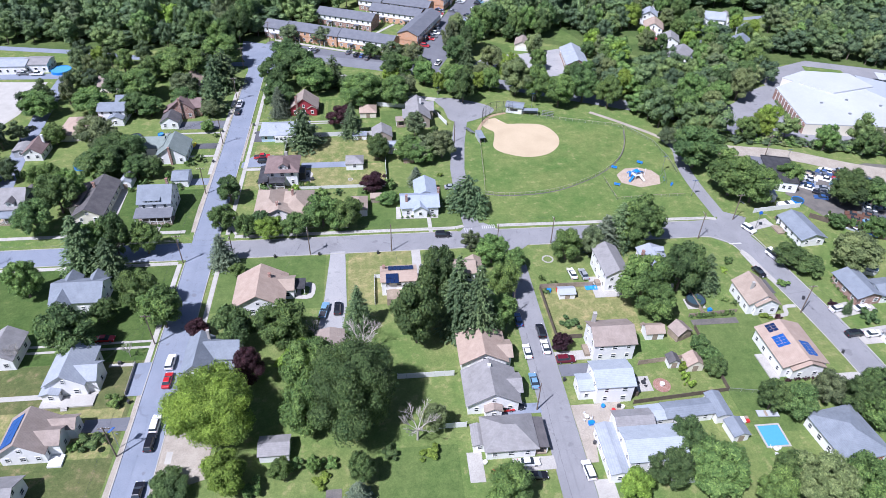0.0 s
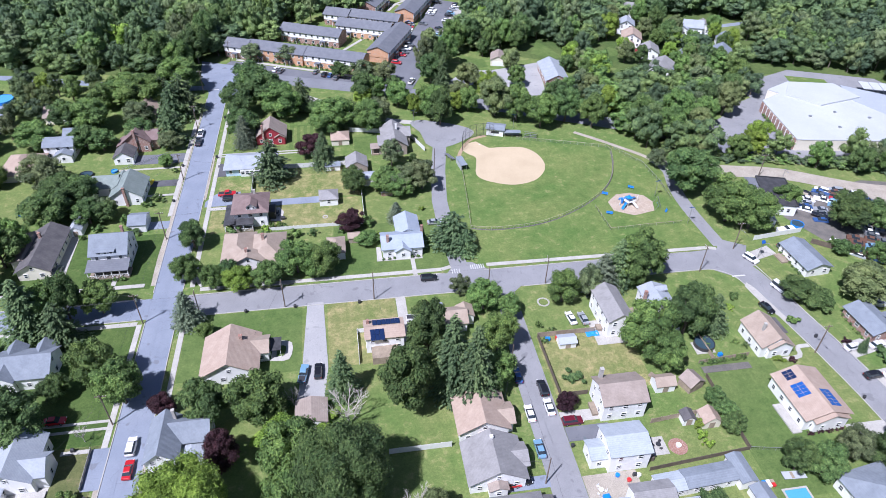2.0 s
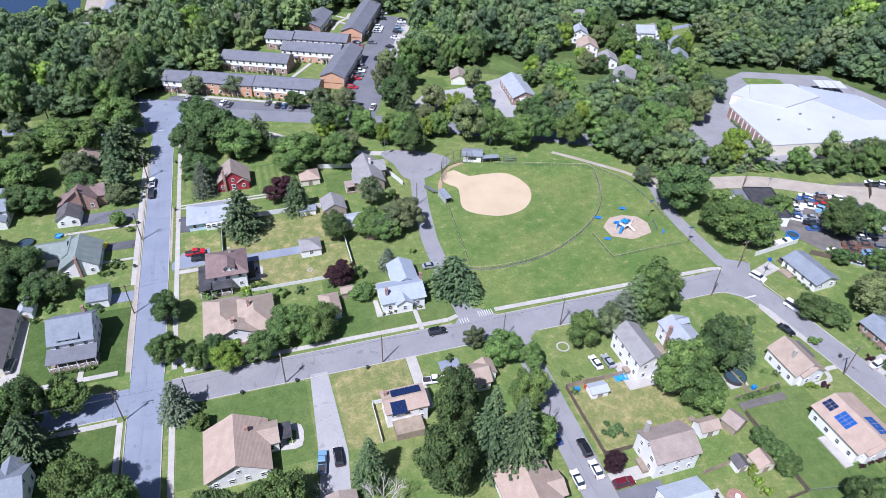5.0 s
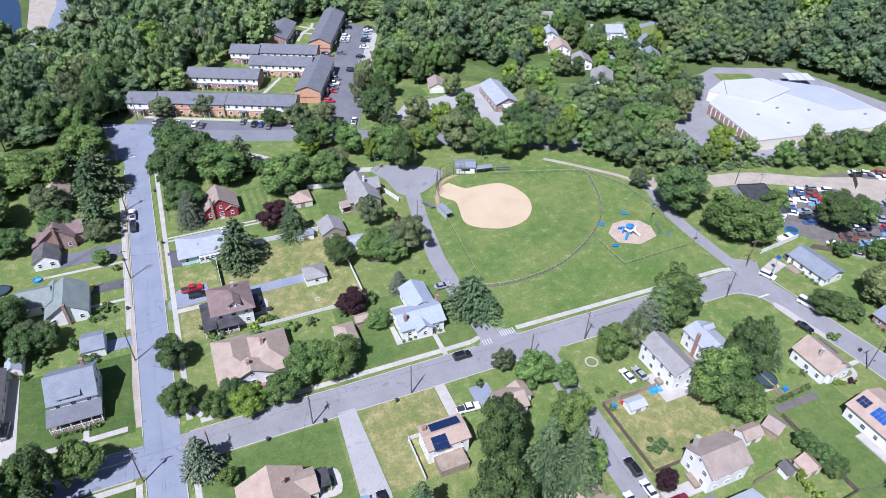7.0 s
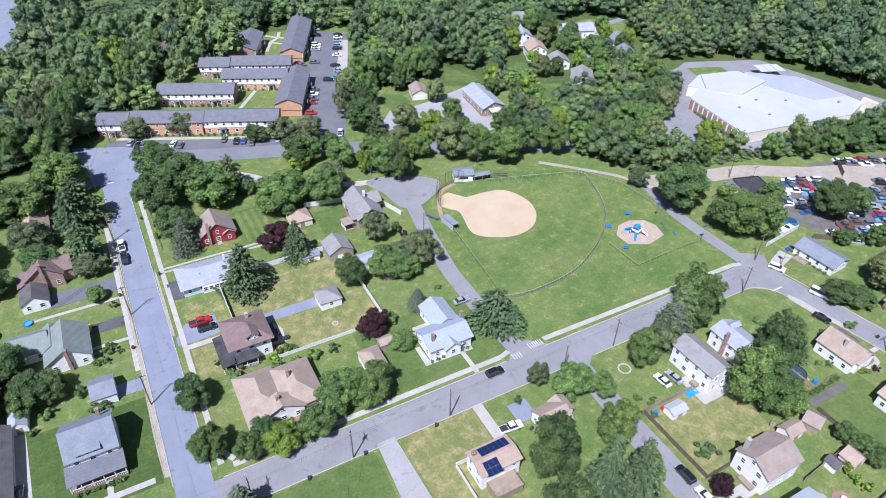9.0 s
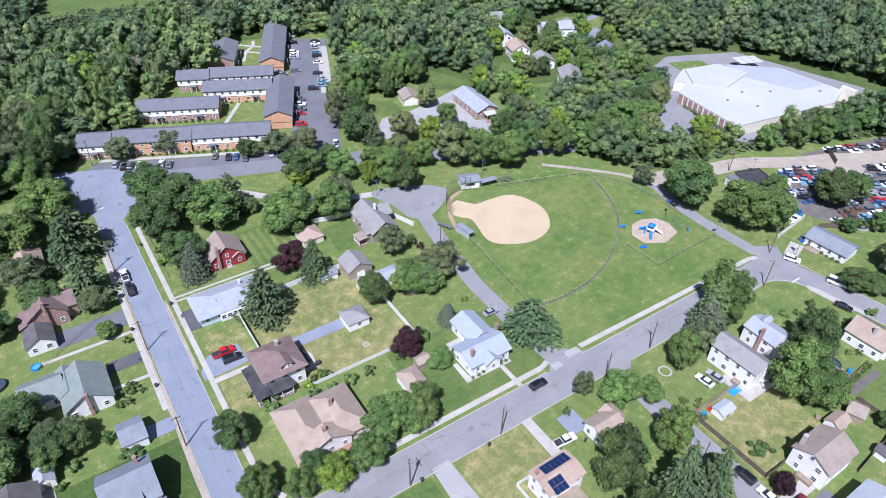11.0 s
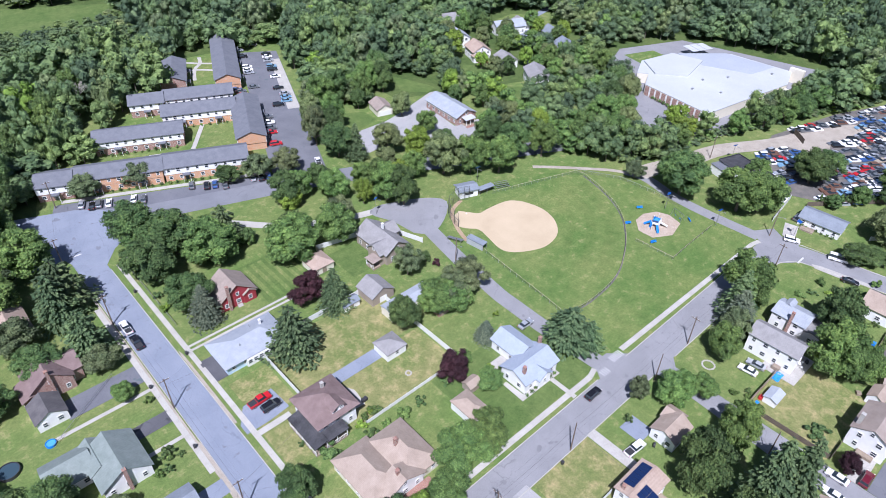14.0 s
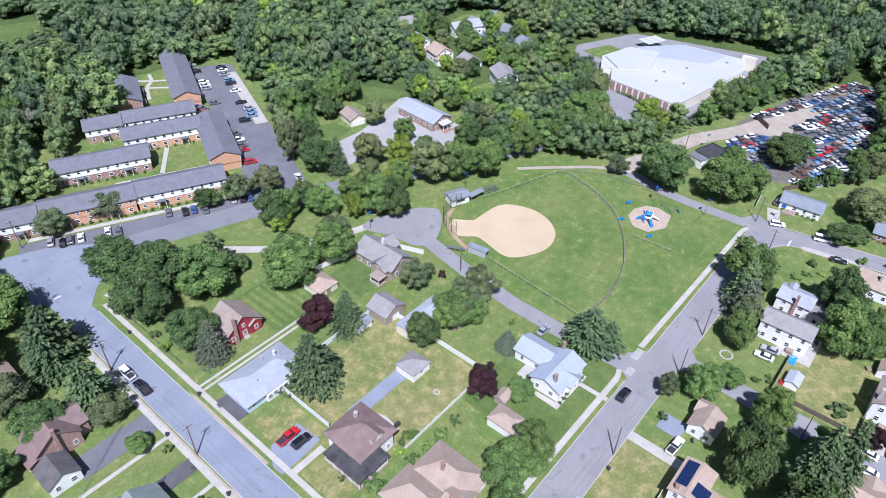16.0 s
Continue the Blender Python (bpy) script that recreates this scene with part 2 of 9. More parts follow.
GRAVEL = surface("gravel", (0.3, 0.265, 0.215), (0.39, 0.35, 0.29), 0.25, 7.0, 0.95, 0.5, 0.4)
DIRT = surface("bare_dirt", (0.3, 0.21, 0.13), (0.38, 0.29, 0.19), 0.3, 4.0, 0.95, 0.4)
INFIELD = surface("infield_clay", (0.44, 0.352, 0.23), (0.5, 0.405, 0.27), 0.12, 6.0, 0.95, 0.2, 0.12)
WOODCHIP = surface("wood_chips", (0.36, 0.285, 0.215), (0.43, 0.355, 0.28), 0.5, 6.0, 0.95, 0.5, 0.4)
PAINT_LINE = plain("road_paint", (0.5, 0.5, 0.49), 0.7)
WHITE = siding_mat("white_siding", (0.8, 0.8, 0.79))
CREAM = siding_mat("cream_siding", (0.7, 0.66, 0.55))
BLUE_S = siding_mat("pale_blue_siding", (0.5, 0.64, 0.78))
RED_S = siding_mat("red_siding", (0.32, 0.035, 0.05))
TAUPE_S = siding_mat("taupe_siding", (0.33, 0.28, 0.23))
PINK_S = siding_mat("pink_siding", (0.45, 0.26, 0.25))
GREY_S = siding_mat("grey_siding", (0.4, 0.42, 0.44))
BRICK = brick_mat("red_brick", (0.24, 0.125, 0.095), (0.31, 0.17, 0.13), (0.45, 0.4, 0.35))
BRICK_O = brick_mat("orange_brick", (0.52, 0.26, 0.13), (0.6, 0.32, 0.17), (0.5, 0.42, 0.34))
TAN_R = shingle_mat("tan_shingles", (0.298, 0.222, 0.16), (0.368, 0.281, 0.208))
SALMON_R = shingle_mat("salmon_shingles", (0.335, 0.234, 0.168), (0.4, 0.292, 0.214))
BROWN_R = shingle_mat("brown_shingles", (0.165, 0.105, 0.094), (0.22, 0.146, 0.132))
TAUPE_R = shingle_mat("taupe_shingles", (0.25, 0.195, 0.155), (0.315, 0.25, 0.205))
GREY_R = shingle_mat("grey_shingles", (0.215, 0.208, 0.205), (0.28, 0.272, 0.268))
BLUEGREY_R = shingle_mat("blue_grey_shingles", (0.159, 0.189, 0.228), (0.206, 0.241, 0.284))
PALE_R = shingle_mat("pale_shingles", (0.265, 0.3, 0.345), (0.32, 0.355, 0.4))
GREEN_R = shingle_mat("green_grey_shingles", (0.16, 0.205, 0.185), (0.215, 0.262, 0.24))
DARK_R = shingle_mat("charcoal_shingles", (0.085, 0.08, 0.085), (0.13, 0.12, 0.12))
SLATE_R = shingle_mat("slate_shingles", (0.12, 0.13, 0.155), (0.155, 0.165, 0.19))
BLACK_R = surface("black_roll_roofing", (0.025, 0.025, 0.028), (0.07, 0.07, 0.075), 0.5, 4.0, 0.7)
WHITE_ROOF = surface("white_membrane", (0.42, 0.44, 0.45), (0.48, 0.5, 0.505), 0.06, 2.0, 0.6, 0.05, 0.08)
GREY_ROOF = surface("grey_membrane", (0.33, 0.36, 0.4), (0.38, 0.41, 0.45), 0.08, 2.0, 0.6, 0.05, 0.1)
TRIM = plain("white_trim", (0.72, 0.72, 0.7), 0.5)
VINYL = surface("white_vinyl", (0.64, 0.65, 0.64), (0.7, 0.7, 0.69), 0.4, 5.0, 0.45, 0.05, 0.1)
WOOD = surface("weathered_wood", (0.24, 0.19, 0.14), (0.34, 0.28, 0.21), 0.8, 8.0, 0.85, 0.3, per_object=0.15)
WOOD_D = surface("dark_wood", (0.09, 0.07, 0.055), (0.15, 0.12, 0.09), 0.8, 8.0, 0.85, 0.3)
POLE = surface("creosoted_pole", (0.12, 0.09, 0.07), (0.18, 0.14, 0.11), 0.8, 8.0, 0.85, 0.3)
BARK = surface("bark", (0.1, 0.08, 0.06), (0.17, 0.14, 0.11), 1.5, 6.0, 0.95, 0.6)
BARK_PALE = surface("bleached_wood", (0.36, 0.33, 0.29), (0.48, 0.45, 0.4), 1.5, 6.0, 0.9, 0.4)
GLASS = glass_dark("window_glass")
SOLAR = glass_dark("solar_cell", (0.012, 0.025, 0.075))
SOLAR_BLUE = glass_dark("blue_solar_cell", (0.02, 0.085, 0.3))
STEEL = plain("galvanised_steel", (0.42, 0.43, 0.44), 0.45, 0.8)
DARKMETAL = plain("dark_metal", (0.06, 0.06, 0.065), 0.5, 0.4)
RUBBER = plain("rubber", (0.02, 0.02, 0.02), 0.9)
BLUE_PLASTIC = plain("blue_plastic", (0.02, 0.2, 0.62), 0.4)
RED_PLASTIC = plain("red_plastic", (0.5, 0.03, 0.03), 0.4)
YELLOW = plain("yellow_plastic", (0.75, 0.55, 0.02), 0.5)
WATER = plain("pool_water", (0.09, 0.32, 0.42), 0.08)
LAKE = plain("lake_water", (0.02, 0.045, 0.09), 0.08)
COVER = plain("pool_cover", (0.03, 0.06, 0.08), 0.6)
TARP = plain("blue_tarp", (0.03, 0.25, 0.7), 0.5)
LEAF = foliage("leaves", (0.0846, 0.169, 0.0529), (0.218, 0.339, 0.102))
LEAF_D = foliage("dark_leaves", (0.0568, 0.12, 0.0444), (0.153, 0.239, 0.0869))
LEAF_Y = foliage("yellow_green_leaves", (0.143, 0.243, 0.0343), (0.286, 0.415, 0.0686))
LEAF_P = foliage("purple_leaves", (0.0308, 0.0132, 0.022), (0.0935, 0.0385, 0.055), 0.01)
NEEDLE = foliage("needles", (0.0725, 0.134, 0.0677), (0.176, 0.26, 0.127), 0.02)
NEEDLE_B = foliage("blue_needles", (0.095, 0.135, 0.108), (0.2, 0.25, 0.195), 0.02)
NEEDLE_G = foliage("grey_green_leaves", (0.101, 0.142, 0.0743), (0.209, 0.256, 0.137), 0.02)
LEAF_W = foliage("woodland_leaves", (0.0825, 0.142, 0.0691), (0.165, 0.241, 0.105), sat=0.95)
LEAF_WD = foliage("dark_woodland_leaves", (0.058, 0.105, 0.0616), (0.124, 0.185, 0.0968), sat=0.93)
LEAF_WL = foliage("light_woodland_leaves", (0.109, 0.172, 0.0669), (0.218, 0.298, 0.114), sat=0.97)
SKY_R = shingle_mat("sky_blue_roof", (0.265, 0.32, 0.4), (0.305, 0.36, 0.44))
ICE_R = shingle_mat("ice_pale_roof", (0.3, 0.345, 0.385), (0.35, 0.395, 0.435))
LEAF_L = foliage("light_grey_green_leaves", (0.127, 0.177, 0.0759), (0.253, 0.31, 0.147))

# ---- building blocks ----
RNG = random.Random(7)


def mesh_of(name, verts, faces, material):
    me = bpy.data.meshes.new(name)
    me.from_pydata(verts, [], faces)
    for m in material if isinstance(material, (list, tuple)) else [material]:
        me.materials.append(m)
    me.update()
    return me


def part(name, bm, material, parent=None, label=""):
    """Links a bmesh as one mesh object, under a thing or a part if one is given."""
    me = bpy.data.meshes.new(name)
    bmesh.ops.recalc_face_normals(bm, faces=bm.faces)
    bm.to_mesh(me)
    bm.free()
    me.materials.append(material)
    ob = new(name, me)
    ob.parent = parent
    return tagged(ob, label)


def shared(name, me, parent, m=None, label=""):
    """One more object on a mesh that others share."""
    ob = new(name, me)
    ob.parent = parent
    if m is not None:
        ob.matrix_basis = m
    return tagged(ob, label)


def thing(name, m, label, category, group="", kind=""):
    ob = new(name)
    ob.empty_display_size = 0.3
    ob.matrix_basis = m
    return tagged(ob, label, category, group, kind)


def box_in(bm, x0, y0, z0, x1, y1, z1, bevel=0.0):
    vs = [bm.verts.new(p) for p in ((x0, y0, z0), (x1, y0, z0), (x1, y1, z0), (x0, y1, z0), (x0, y0, z1), (x1, y0, z1), (x1, y1, z1), (x0, y1, z1))]
    fs = [bm.faces.new([vs[i] for i in f]) for f in ((3, 2, 1, 0), (4, 5, 6, 7), (0, 1, 5, 4), (1, 2, 6, 5), (2, 3, 7, 6), (3, 0, 4, 7))]
    if bevel:
        bmesh.ops.bevel(bm, geom=list({e for f in fs for e in f.edges}), offset=bevel, segments=1, affect="EDGES")
    return vs


def box(x0, y0, z0, x1, y1, z1, bevel=0.0):
    bm = bmesh.new()
    box_in(bm, x0, y0, z0, x1, y1, z1, bevel)
    return bm


def prism_in(bm, pts, z0, z1):
    lo = [bm.verts.new((x, y, z0)) for x, y in pts]
    hi = [bm.verts.new((x, y, z1)) for x, y in pts]
    n = len(pts)
    bm.faces.new(lo[::-1]), bm.faces.new(hi)
    for i in range(n):
        bm.faces.new((lo[i], lo[(i + 1) % n], hi[(i + 1) % n], hi[i]))


def prism(pts, z0, z1):
    bm = bmesh.new()
    prism_in(bm, pts, z0, z1)
    return bm


def tube_in(bm, p, q, r0, r1, n=6):
    p, q = Vector(p), Vector(q)
    turn = (q - p).to_track_quat("Z", "Y").to_matrix()
    ring = lambda c, r: [bm.verts.new(c + turn @ Vector((r * math.cos(2 * math.pi * i / n), r * math.sin(2 * math.pi * i / n), 0))) for i in range(n)]
    a, b = ring(p, r0), ring(q, r1)
    for i in range(n):
        bm.faces.new((a[i], a[(i + 1) % n], b[(i + 1) % n], b[i]))
    bm.faces.new(a[::-1]), bm.faces.new(b)


def tube(p, q, r0, r1=None, n=6):
    bm = bmesh.new()
    tube_in(bm, p, q, r0, r0 if r1 is None else r1, n)
    return bm


LEVEL = [0]


def slab(name, pts, material, top, label="", category="ground"):
    """A paved or planted patch of ground; each lies a few mm off the others."""
    LEVEL[0] += 1
    ob = part(name, prism(pts, -0.3, top + 0.0004 * LEVEL[0]), material)
    return tagged(ob, label, category, kind="structure")


def rect(x0, y0, x1, y1):
    return [(x0, y0), (x1, y0), (x1, y1), (x0, y1)]


def ribbon(name, pts, width, material, top, label="", category="road"):
    """A strip of even width along a line of points."""
    left, right = [], []
    for i, (x, y) in enumerate(pts):
        a, b = pts[max(i - 1, 0)], pts[min(i + 1, len(pts) - 1)]
        d = Vector((b[0] - a[0], b[1] - a[1])).normalized()
        left.append((x - d.y * width / 2, y + d.x * width / 2)), right.append((x + d.y * width / 2, y - d.x * width / 2))
    LEVEL[0] += 1
    z = top + 0.0004 * LEVEL[0]
    bm = bmesh.new()
    cols = [[bm.verts.new(p) for p in ((*l, -0.3), (*l, z), (*r, z), (*r, -0.3))] for l, r in zip(left, right)]
    for a, b in zip(cols, cols[1:]):
        for i in range(3):
            bm.faces.new((a[i], a[i + 1], b[i + 1], b[i]))
    bm.faces.new(cols[0]), bm.faces.new(cols[-1][::-1])
    return tagged(part(name, bm, material), label, category, kind="structure")


def smooth(pts, n=5):
    """Points along a smooth curve through pts."""
    out = []
    for i in range(len(pts) - 1):
        p0, p1, p2, p3 = (Vector(pts[max(0, min(len(pts) - 1, i + k))]) for k in (-1, 0, 1, 2))
        for s in range(n):
            t = s / n
            v = 0.5 * (2 * p1 + (p2 - p0) * t + (2 * p0 - 5 * p1 + 4 * p2 - p3) * t * t + (3 * p1 - p0 - 3 * p2 + p3) * t ** 3)
            out.append((v.x, v.y))
    return out + [tuple(pts[-1])]


def walkway(x0, y0, x1, y1, width=1.3, label="pale concrete pavement of square cast panels"):
    """A pavement of cast panels with open joints."""
    d = Vector((x1 - x0, y1 - y0))
    n = max(1, round(d.length / 1.5))
    u = d / n
    s = Vector((-d.y, d.x)).normalized() * width / 2
    bm = bmesh.new()
    for i in range(n):
        a, b = Vector((x0, y0)) + u * (i + 0.006), Vector((x0, y0)) + u * (i + 0.994)
        prism_in(bm, [tuple(a - s), tuple(b - s), tuple(b + s), tuple(a + s)], -0.1, 0.085 + RNG.uniform(0, 0.012))
    return tagged(part("pavement", bm, CONCRETE), label, "pavement", kind="structure")


def kerb(pts, label="low concrete kerb along the road"):
    bm = bmesh.new()
    for (ax, ay), (bx, by) in zip(pts, pts[1:]):
        d = Vector((bx - ax, by - ay))
        s = Vector((-d.y, d.x)).normalized() * 0.09
        prism_in(bm, [(ax - s.x, ay - s.y), (bx - s.x, by - s.y), (bx + s.x, by + s.y), (ax + s.x, ay + s.y)], -0.2, 0.16)
    return tagged(part("kerb", bm, CONCRETE), label, "kerb", kind="structure")


# ---- houses ----
def window_meshes():
    """One frame with two lights and its pane."""
    xs, zs = (-0.55, -0.44, 0.44, 0.55), (-0.06, 0.1, 0.67, 0.73, 1.3, 1.4)
    bm = bmesh.new()
    grid = {(i, j, k): bm.verts.new((x, y, z)) for i, x in enumerate(xs) for j, z in enumerate(zs) for k, y in enumerate((-0.09, 0.03))}
    solid = {(i, j) for i in range(3) for j in range(5)} - {(1, 1), (1, 3)}
    for i, j in solid:
        for k in (0, 1):
            q = [grid[i, j, k], grid[i + 1, j, k], grid[i + 1, j + 1, k], grid[i, j + 1, k]]
            bm.faces.new(q if k == 0 else q[::-1])
        for (di, dj), (p, q) in (((-1, 0), ((i, j + 1), (i, j))), ((1, 0), ((i + 1, j), (i + 1, j + 1))), ((0, -1), ((i, j), (i + 1, j))), ((0, 1), ((i + 1, j + 1), (i, j + 1)))):
            if (i + di, j + dj) not in solid:
                bm.faces.new((grid[(*p, 0)], grid[(*q, 0)], grid[(*q, 1)], grid[(*p, 1)]))
    bmesh.ops.recalc_face_normals(bm, faces=bm.faces)
    me = bpy.data.meshes.new("window")
    bm.to_mesh(me), bm.free()
    me.materials.append(TRIM)
    pane = bpy.data.meshes.new("pane")
    bm = box(-0.44, -0.03, 0.1, 0.44, 0.0, 1.3)
    bm.to_mesh(pane), bm.free()
    pane.materials.append(GLASS)
    return me, pane


WIN, PANE = window_meshes()


def window(parent, m, sx=1.0, sz=1.0):
    w = shared("window", WIN, parent, m @ Matrix.Diagonal((sx, 1, sz, 1)))
    shared("pane", PANE, w)


def door(parent, m, colour=None, w=0.95, h=2.05):
    d = part("door", box(-w / 2, -0.07, 0, w / 2, 0.02, h, 0.015), colour or TRIM, parent)
    d.matrix_basis = m
    part("door_handle", box(w * 0.3, -0.13, 1.0, w * 0.36, -0.072, 1.12), STEEL, d)


def roof_in(bm, cx, cy, w, d, z, kind, along, pitch, over, thick=0.16):
    """Roof slabs over a w x d body whose eaves lie at z. Returns the ridge's height."""
    s = math.tan(radians(pitch))
    W, D = (w, d) if along == "x" else (d, w)        # ridge runs along W
    hw, hd = W / 2 + over, D / 2 + over
    top, low = z + D / 2 * s, z - over * s
    inset = hd if kind == "hip" else 0.0
    if kind == "hip" and hw <= hd:
        inset = hw - 0.01
    place = lambda x, y, h: bm.verts.new((cx + x, cy + y, h) if along == "x" else (cx - y, cy + x, h))
    layers = []
    for dz in (0.0, thick):
        layers.append([place(-hw, -hd, low + dz), place(hw, -hd, low + dz), place(hw, hd, low + dz), place(-hw, hd, low + dz), place(-hw + inset, 0, top + dz), place(hw - inset, 0, top + dz)])
    faces = [(0, 1, 5, 4), (2, 3, 4, 5), (1, 2, 5), (3, 0, 4)] if kind == "hip" else [(0, 1, 5, 4), (2, 3, 4, 5)]
    for f in faces:
        bm.faces.new([layers[1][i] for i in f])
        bm.faces.new([layers[0][i] for i in reversed(f)])
    edges = [(0, 1), (1, 2), (2, 3), (3, 0)] if kind == "hip" else [(0, 1), (2, 3), (1, 5), (5, 2), (3, 4), (4, 0)]
    for a, b in edges:
        bm.faces.new((layers[0][a], layers[0][b], layers[1][b], layers[1][a]))
    return top


def wing(house, cx, cy, w, d, eave, wall, roof, kind="gable", along="x", pitch=30, over=0.4, windows=True, base=0.0, stories=None, gable=None, doors=""):
    """A body with its roof: walls (with gable ends), roof, windows on the four sides."""
    bm = box(cx - w / 2, cy - d / 2, base, cx + w / 2, cy + d / 2, eave)
    s = math.tan(radians(pitch))
    if kind == "gable":
        W, D = (w, d) if along == "x" else (d, w)
        for e in (-1, 1):
            pts = []
            for o in (0.0, -0.2):
                x = e * (W / 2 + o)
                pts.append([(x, -D / 2, eave), (x, D / 2, eave), (x, 0, eave + D / 2 * s)])
            vs = [[bm.verts.new((cx + x, cy + y, z) if along == "x" else (cx - y, cy + x, z)) for x, y, z in ring] for ring in pts]
            bm.faces.new(vs[0]), bm.faces.new(vs[1][::-1])
            for i in range(3):
                bm.faces.new((vs[0][i], vs[0][(i + 1) % 3], vs[1][(i + 1) % 3], vs[1][i]))
    part("wall", bm, wall, house)
    bm = bmesh.new()
    top = roof_in(bm, cx, cy, w, d, eave, kind, along, pitch, over)
    part("roof", bm, roof, house)
    if not windows:
        return top
    stories = stories or max(1, round((eave - base) / 2.9))
    step = (eave - base) / stories
    sides = ((cx, cy - d / 2, w, 0), (cx + w / 2, cy, d, 90), (cx, cy + d / 2, w, 180), (cx - w / 2, cy, d, -90))
    for k, (sx, sy, length, turn) in enumerate(sides):
        if windows is not True and "nesw"[(2, 1, 0, 3)[k]] not in windows:
            continue
        n = max(1, int(length / 2.9))
        for st in range(stories):
            for i in range(n):
                off = (i - (n - 1) / 2) * length / n
                m = pose(sx, sy, base + st * step + 0.95, 0, 0, turn) @ pose(off, -0.01, 0)
                if st == 0 and "nesw"[(2, 1, 0, 3)[k]] in doors and i == n // 2:
                    door(house, pose(sx, sy, base + 0.3, 0, 0, turn) @ pose(off, -0.01, 0))
                    continue
                window(house, m, 0.95 + 0.25 * ((i * 7 + k * 3) % 3 == 1), 0.95)
        gable_side = (k in (1, 3)) if along == "x" else (k in (0, 2))
        if kind == "gable" and gable_side and length / 2 * s > 2.0:
            window(house, pose(sx, sy, eave + 0.15, 0, 0, turn) @ pose(0, -0.01, 0), 0.85, 0.8)
    return top


def house(name, x, y, rot, label, category="house"):
    return thing(name, pose(x, y, 0, 0, 0, rot), label, category)


def chimney(h, x, y, top, mat=None, s=0.7):
    bm = box(x - s / 2, y - s / 2, 0.0, x + s / 2, y + s / 2, top)
    box_in(bm, x - s / 2 - 0.06, y - s / 2 - 0.06, top + 0.002, x + s / 2 + 0.06, y + s / 2 + 0.06, top + 0.14)
    part("chimney", bm, mat or BRICK, h)


def vent(h, x, y, z):
    part("vent_pipe", tube((x, y, z - 0.6), (x, y, z + 0.45), 0.07), STEEL, h)


def porch(h, x0, y0, x1, y1, roof, z=2.8, deck=0.5, rails=True, fall=0.25, posts=4, side="s"):
    """A deck with a lean-to roof on posts; fall lowers the outer edge of the roof."""
    part("porch_deck", box(x0, y0, 0, x1, y1, deck), WOOD, h)
    bm = bmesh.new()
    o = 0.3
    dz = {"s": ((0, 0, 1, 1)), "n": ((1, 1, 0, 0)), "w": ((0, 1, 1, 0)), "e": ((1, 0, 0, 1))}[side]
    pts = ((x0 - o, y0 - o), (x1 + o, y0 - o), (x1 + o, y1 + o), (x0 - o, y1 + o))
    lo = [bm.verts.new((*p, z + (fall * 2 if k else 0.0))) for p, k in zip(pts, dz)]
    hi = [bm.verts.new((*p, z + 0.16 + (fall * 2 if k else 0.0))) for p, k in zip(pts, dz)]
    bm.faces.new(lo[::-1]), bm.faces.new(hi)
    for i in range(4):
        bm.faces.new((lo[i], lo[(i + 1) % 4], hi[(i + 1) % 4], hi[i]))
    part("porch_roof", bm, roof, h)
    ends = {"s": ((x0, y0), (x1, y0)), "n": ((x0, y1), (x1, y1)), "w": ((x0, y0), (x0, y1)), "e": ((x1, y0), (x1, y1))}[side]
    (ax, ay), (bx, by) = ends
    for i in range(posts):
        f = (i + 0.04) / (posts - 1 + 0.08)
        px, py = ax + (bx - ax) * f, ay + (by - ay) * f
        part("porch_post", box(px - 0.08, py - 0.08, deck, px + 0.08, py + 0.08, z + 0.05), TRIM, h)
    if rails:
        bm = bmesh.new()
        length = math.hypot(bx - ax, by - ay)
        for k in range(int(length / 0.35)):
            f = (k + 0.5) / int(length / 0.35)
            px, py = ax + (bx - ax) * f, ay + (by - ay) * f
            box_in(bm, px - 0.03, py - 0.03, deck, px + 0.03, py + 0.03, deck + 0.85)
        box_in(bm, min(ax, bx) - 0.04, min(ay, by) - 0.04, deck + 0.85, max(ax, bx) + 0.04, max(ay, by) + 0.04, deck + 0.93)
        part("porch_rail", bm, TRIM, h)


def steps(h, x, y, rot, w=1.4, n=3):
    bm = bmesh.new()
    for i in range(n):
        box_in(bm, -w / 2, -0.3 * (n - i), 0, w / 2, 0.0, 0.17 * (i + 1) - 0.003 * i)
    part("front_steps", bm, CONC_W, h).matrix_basis = pose(x, y, 0, 0, 0, rot)


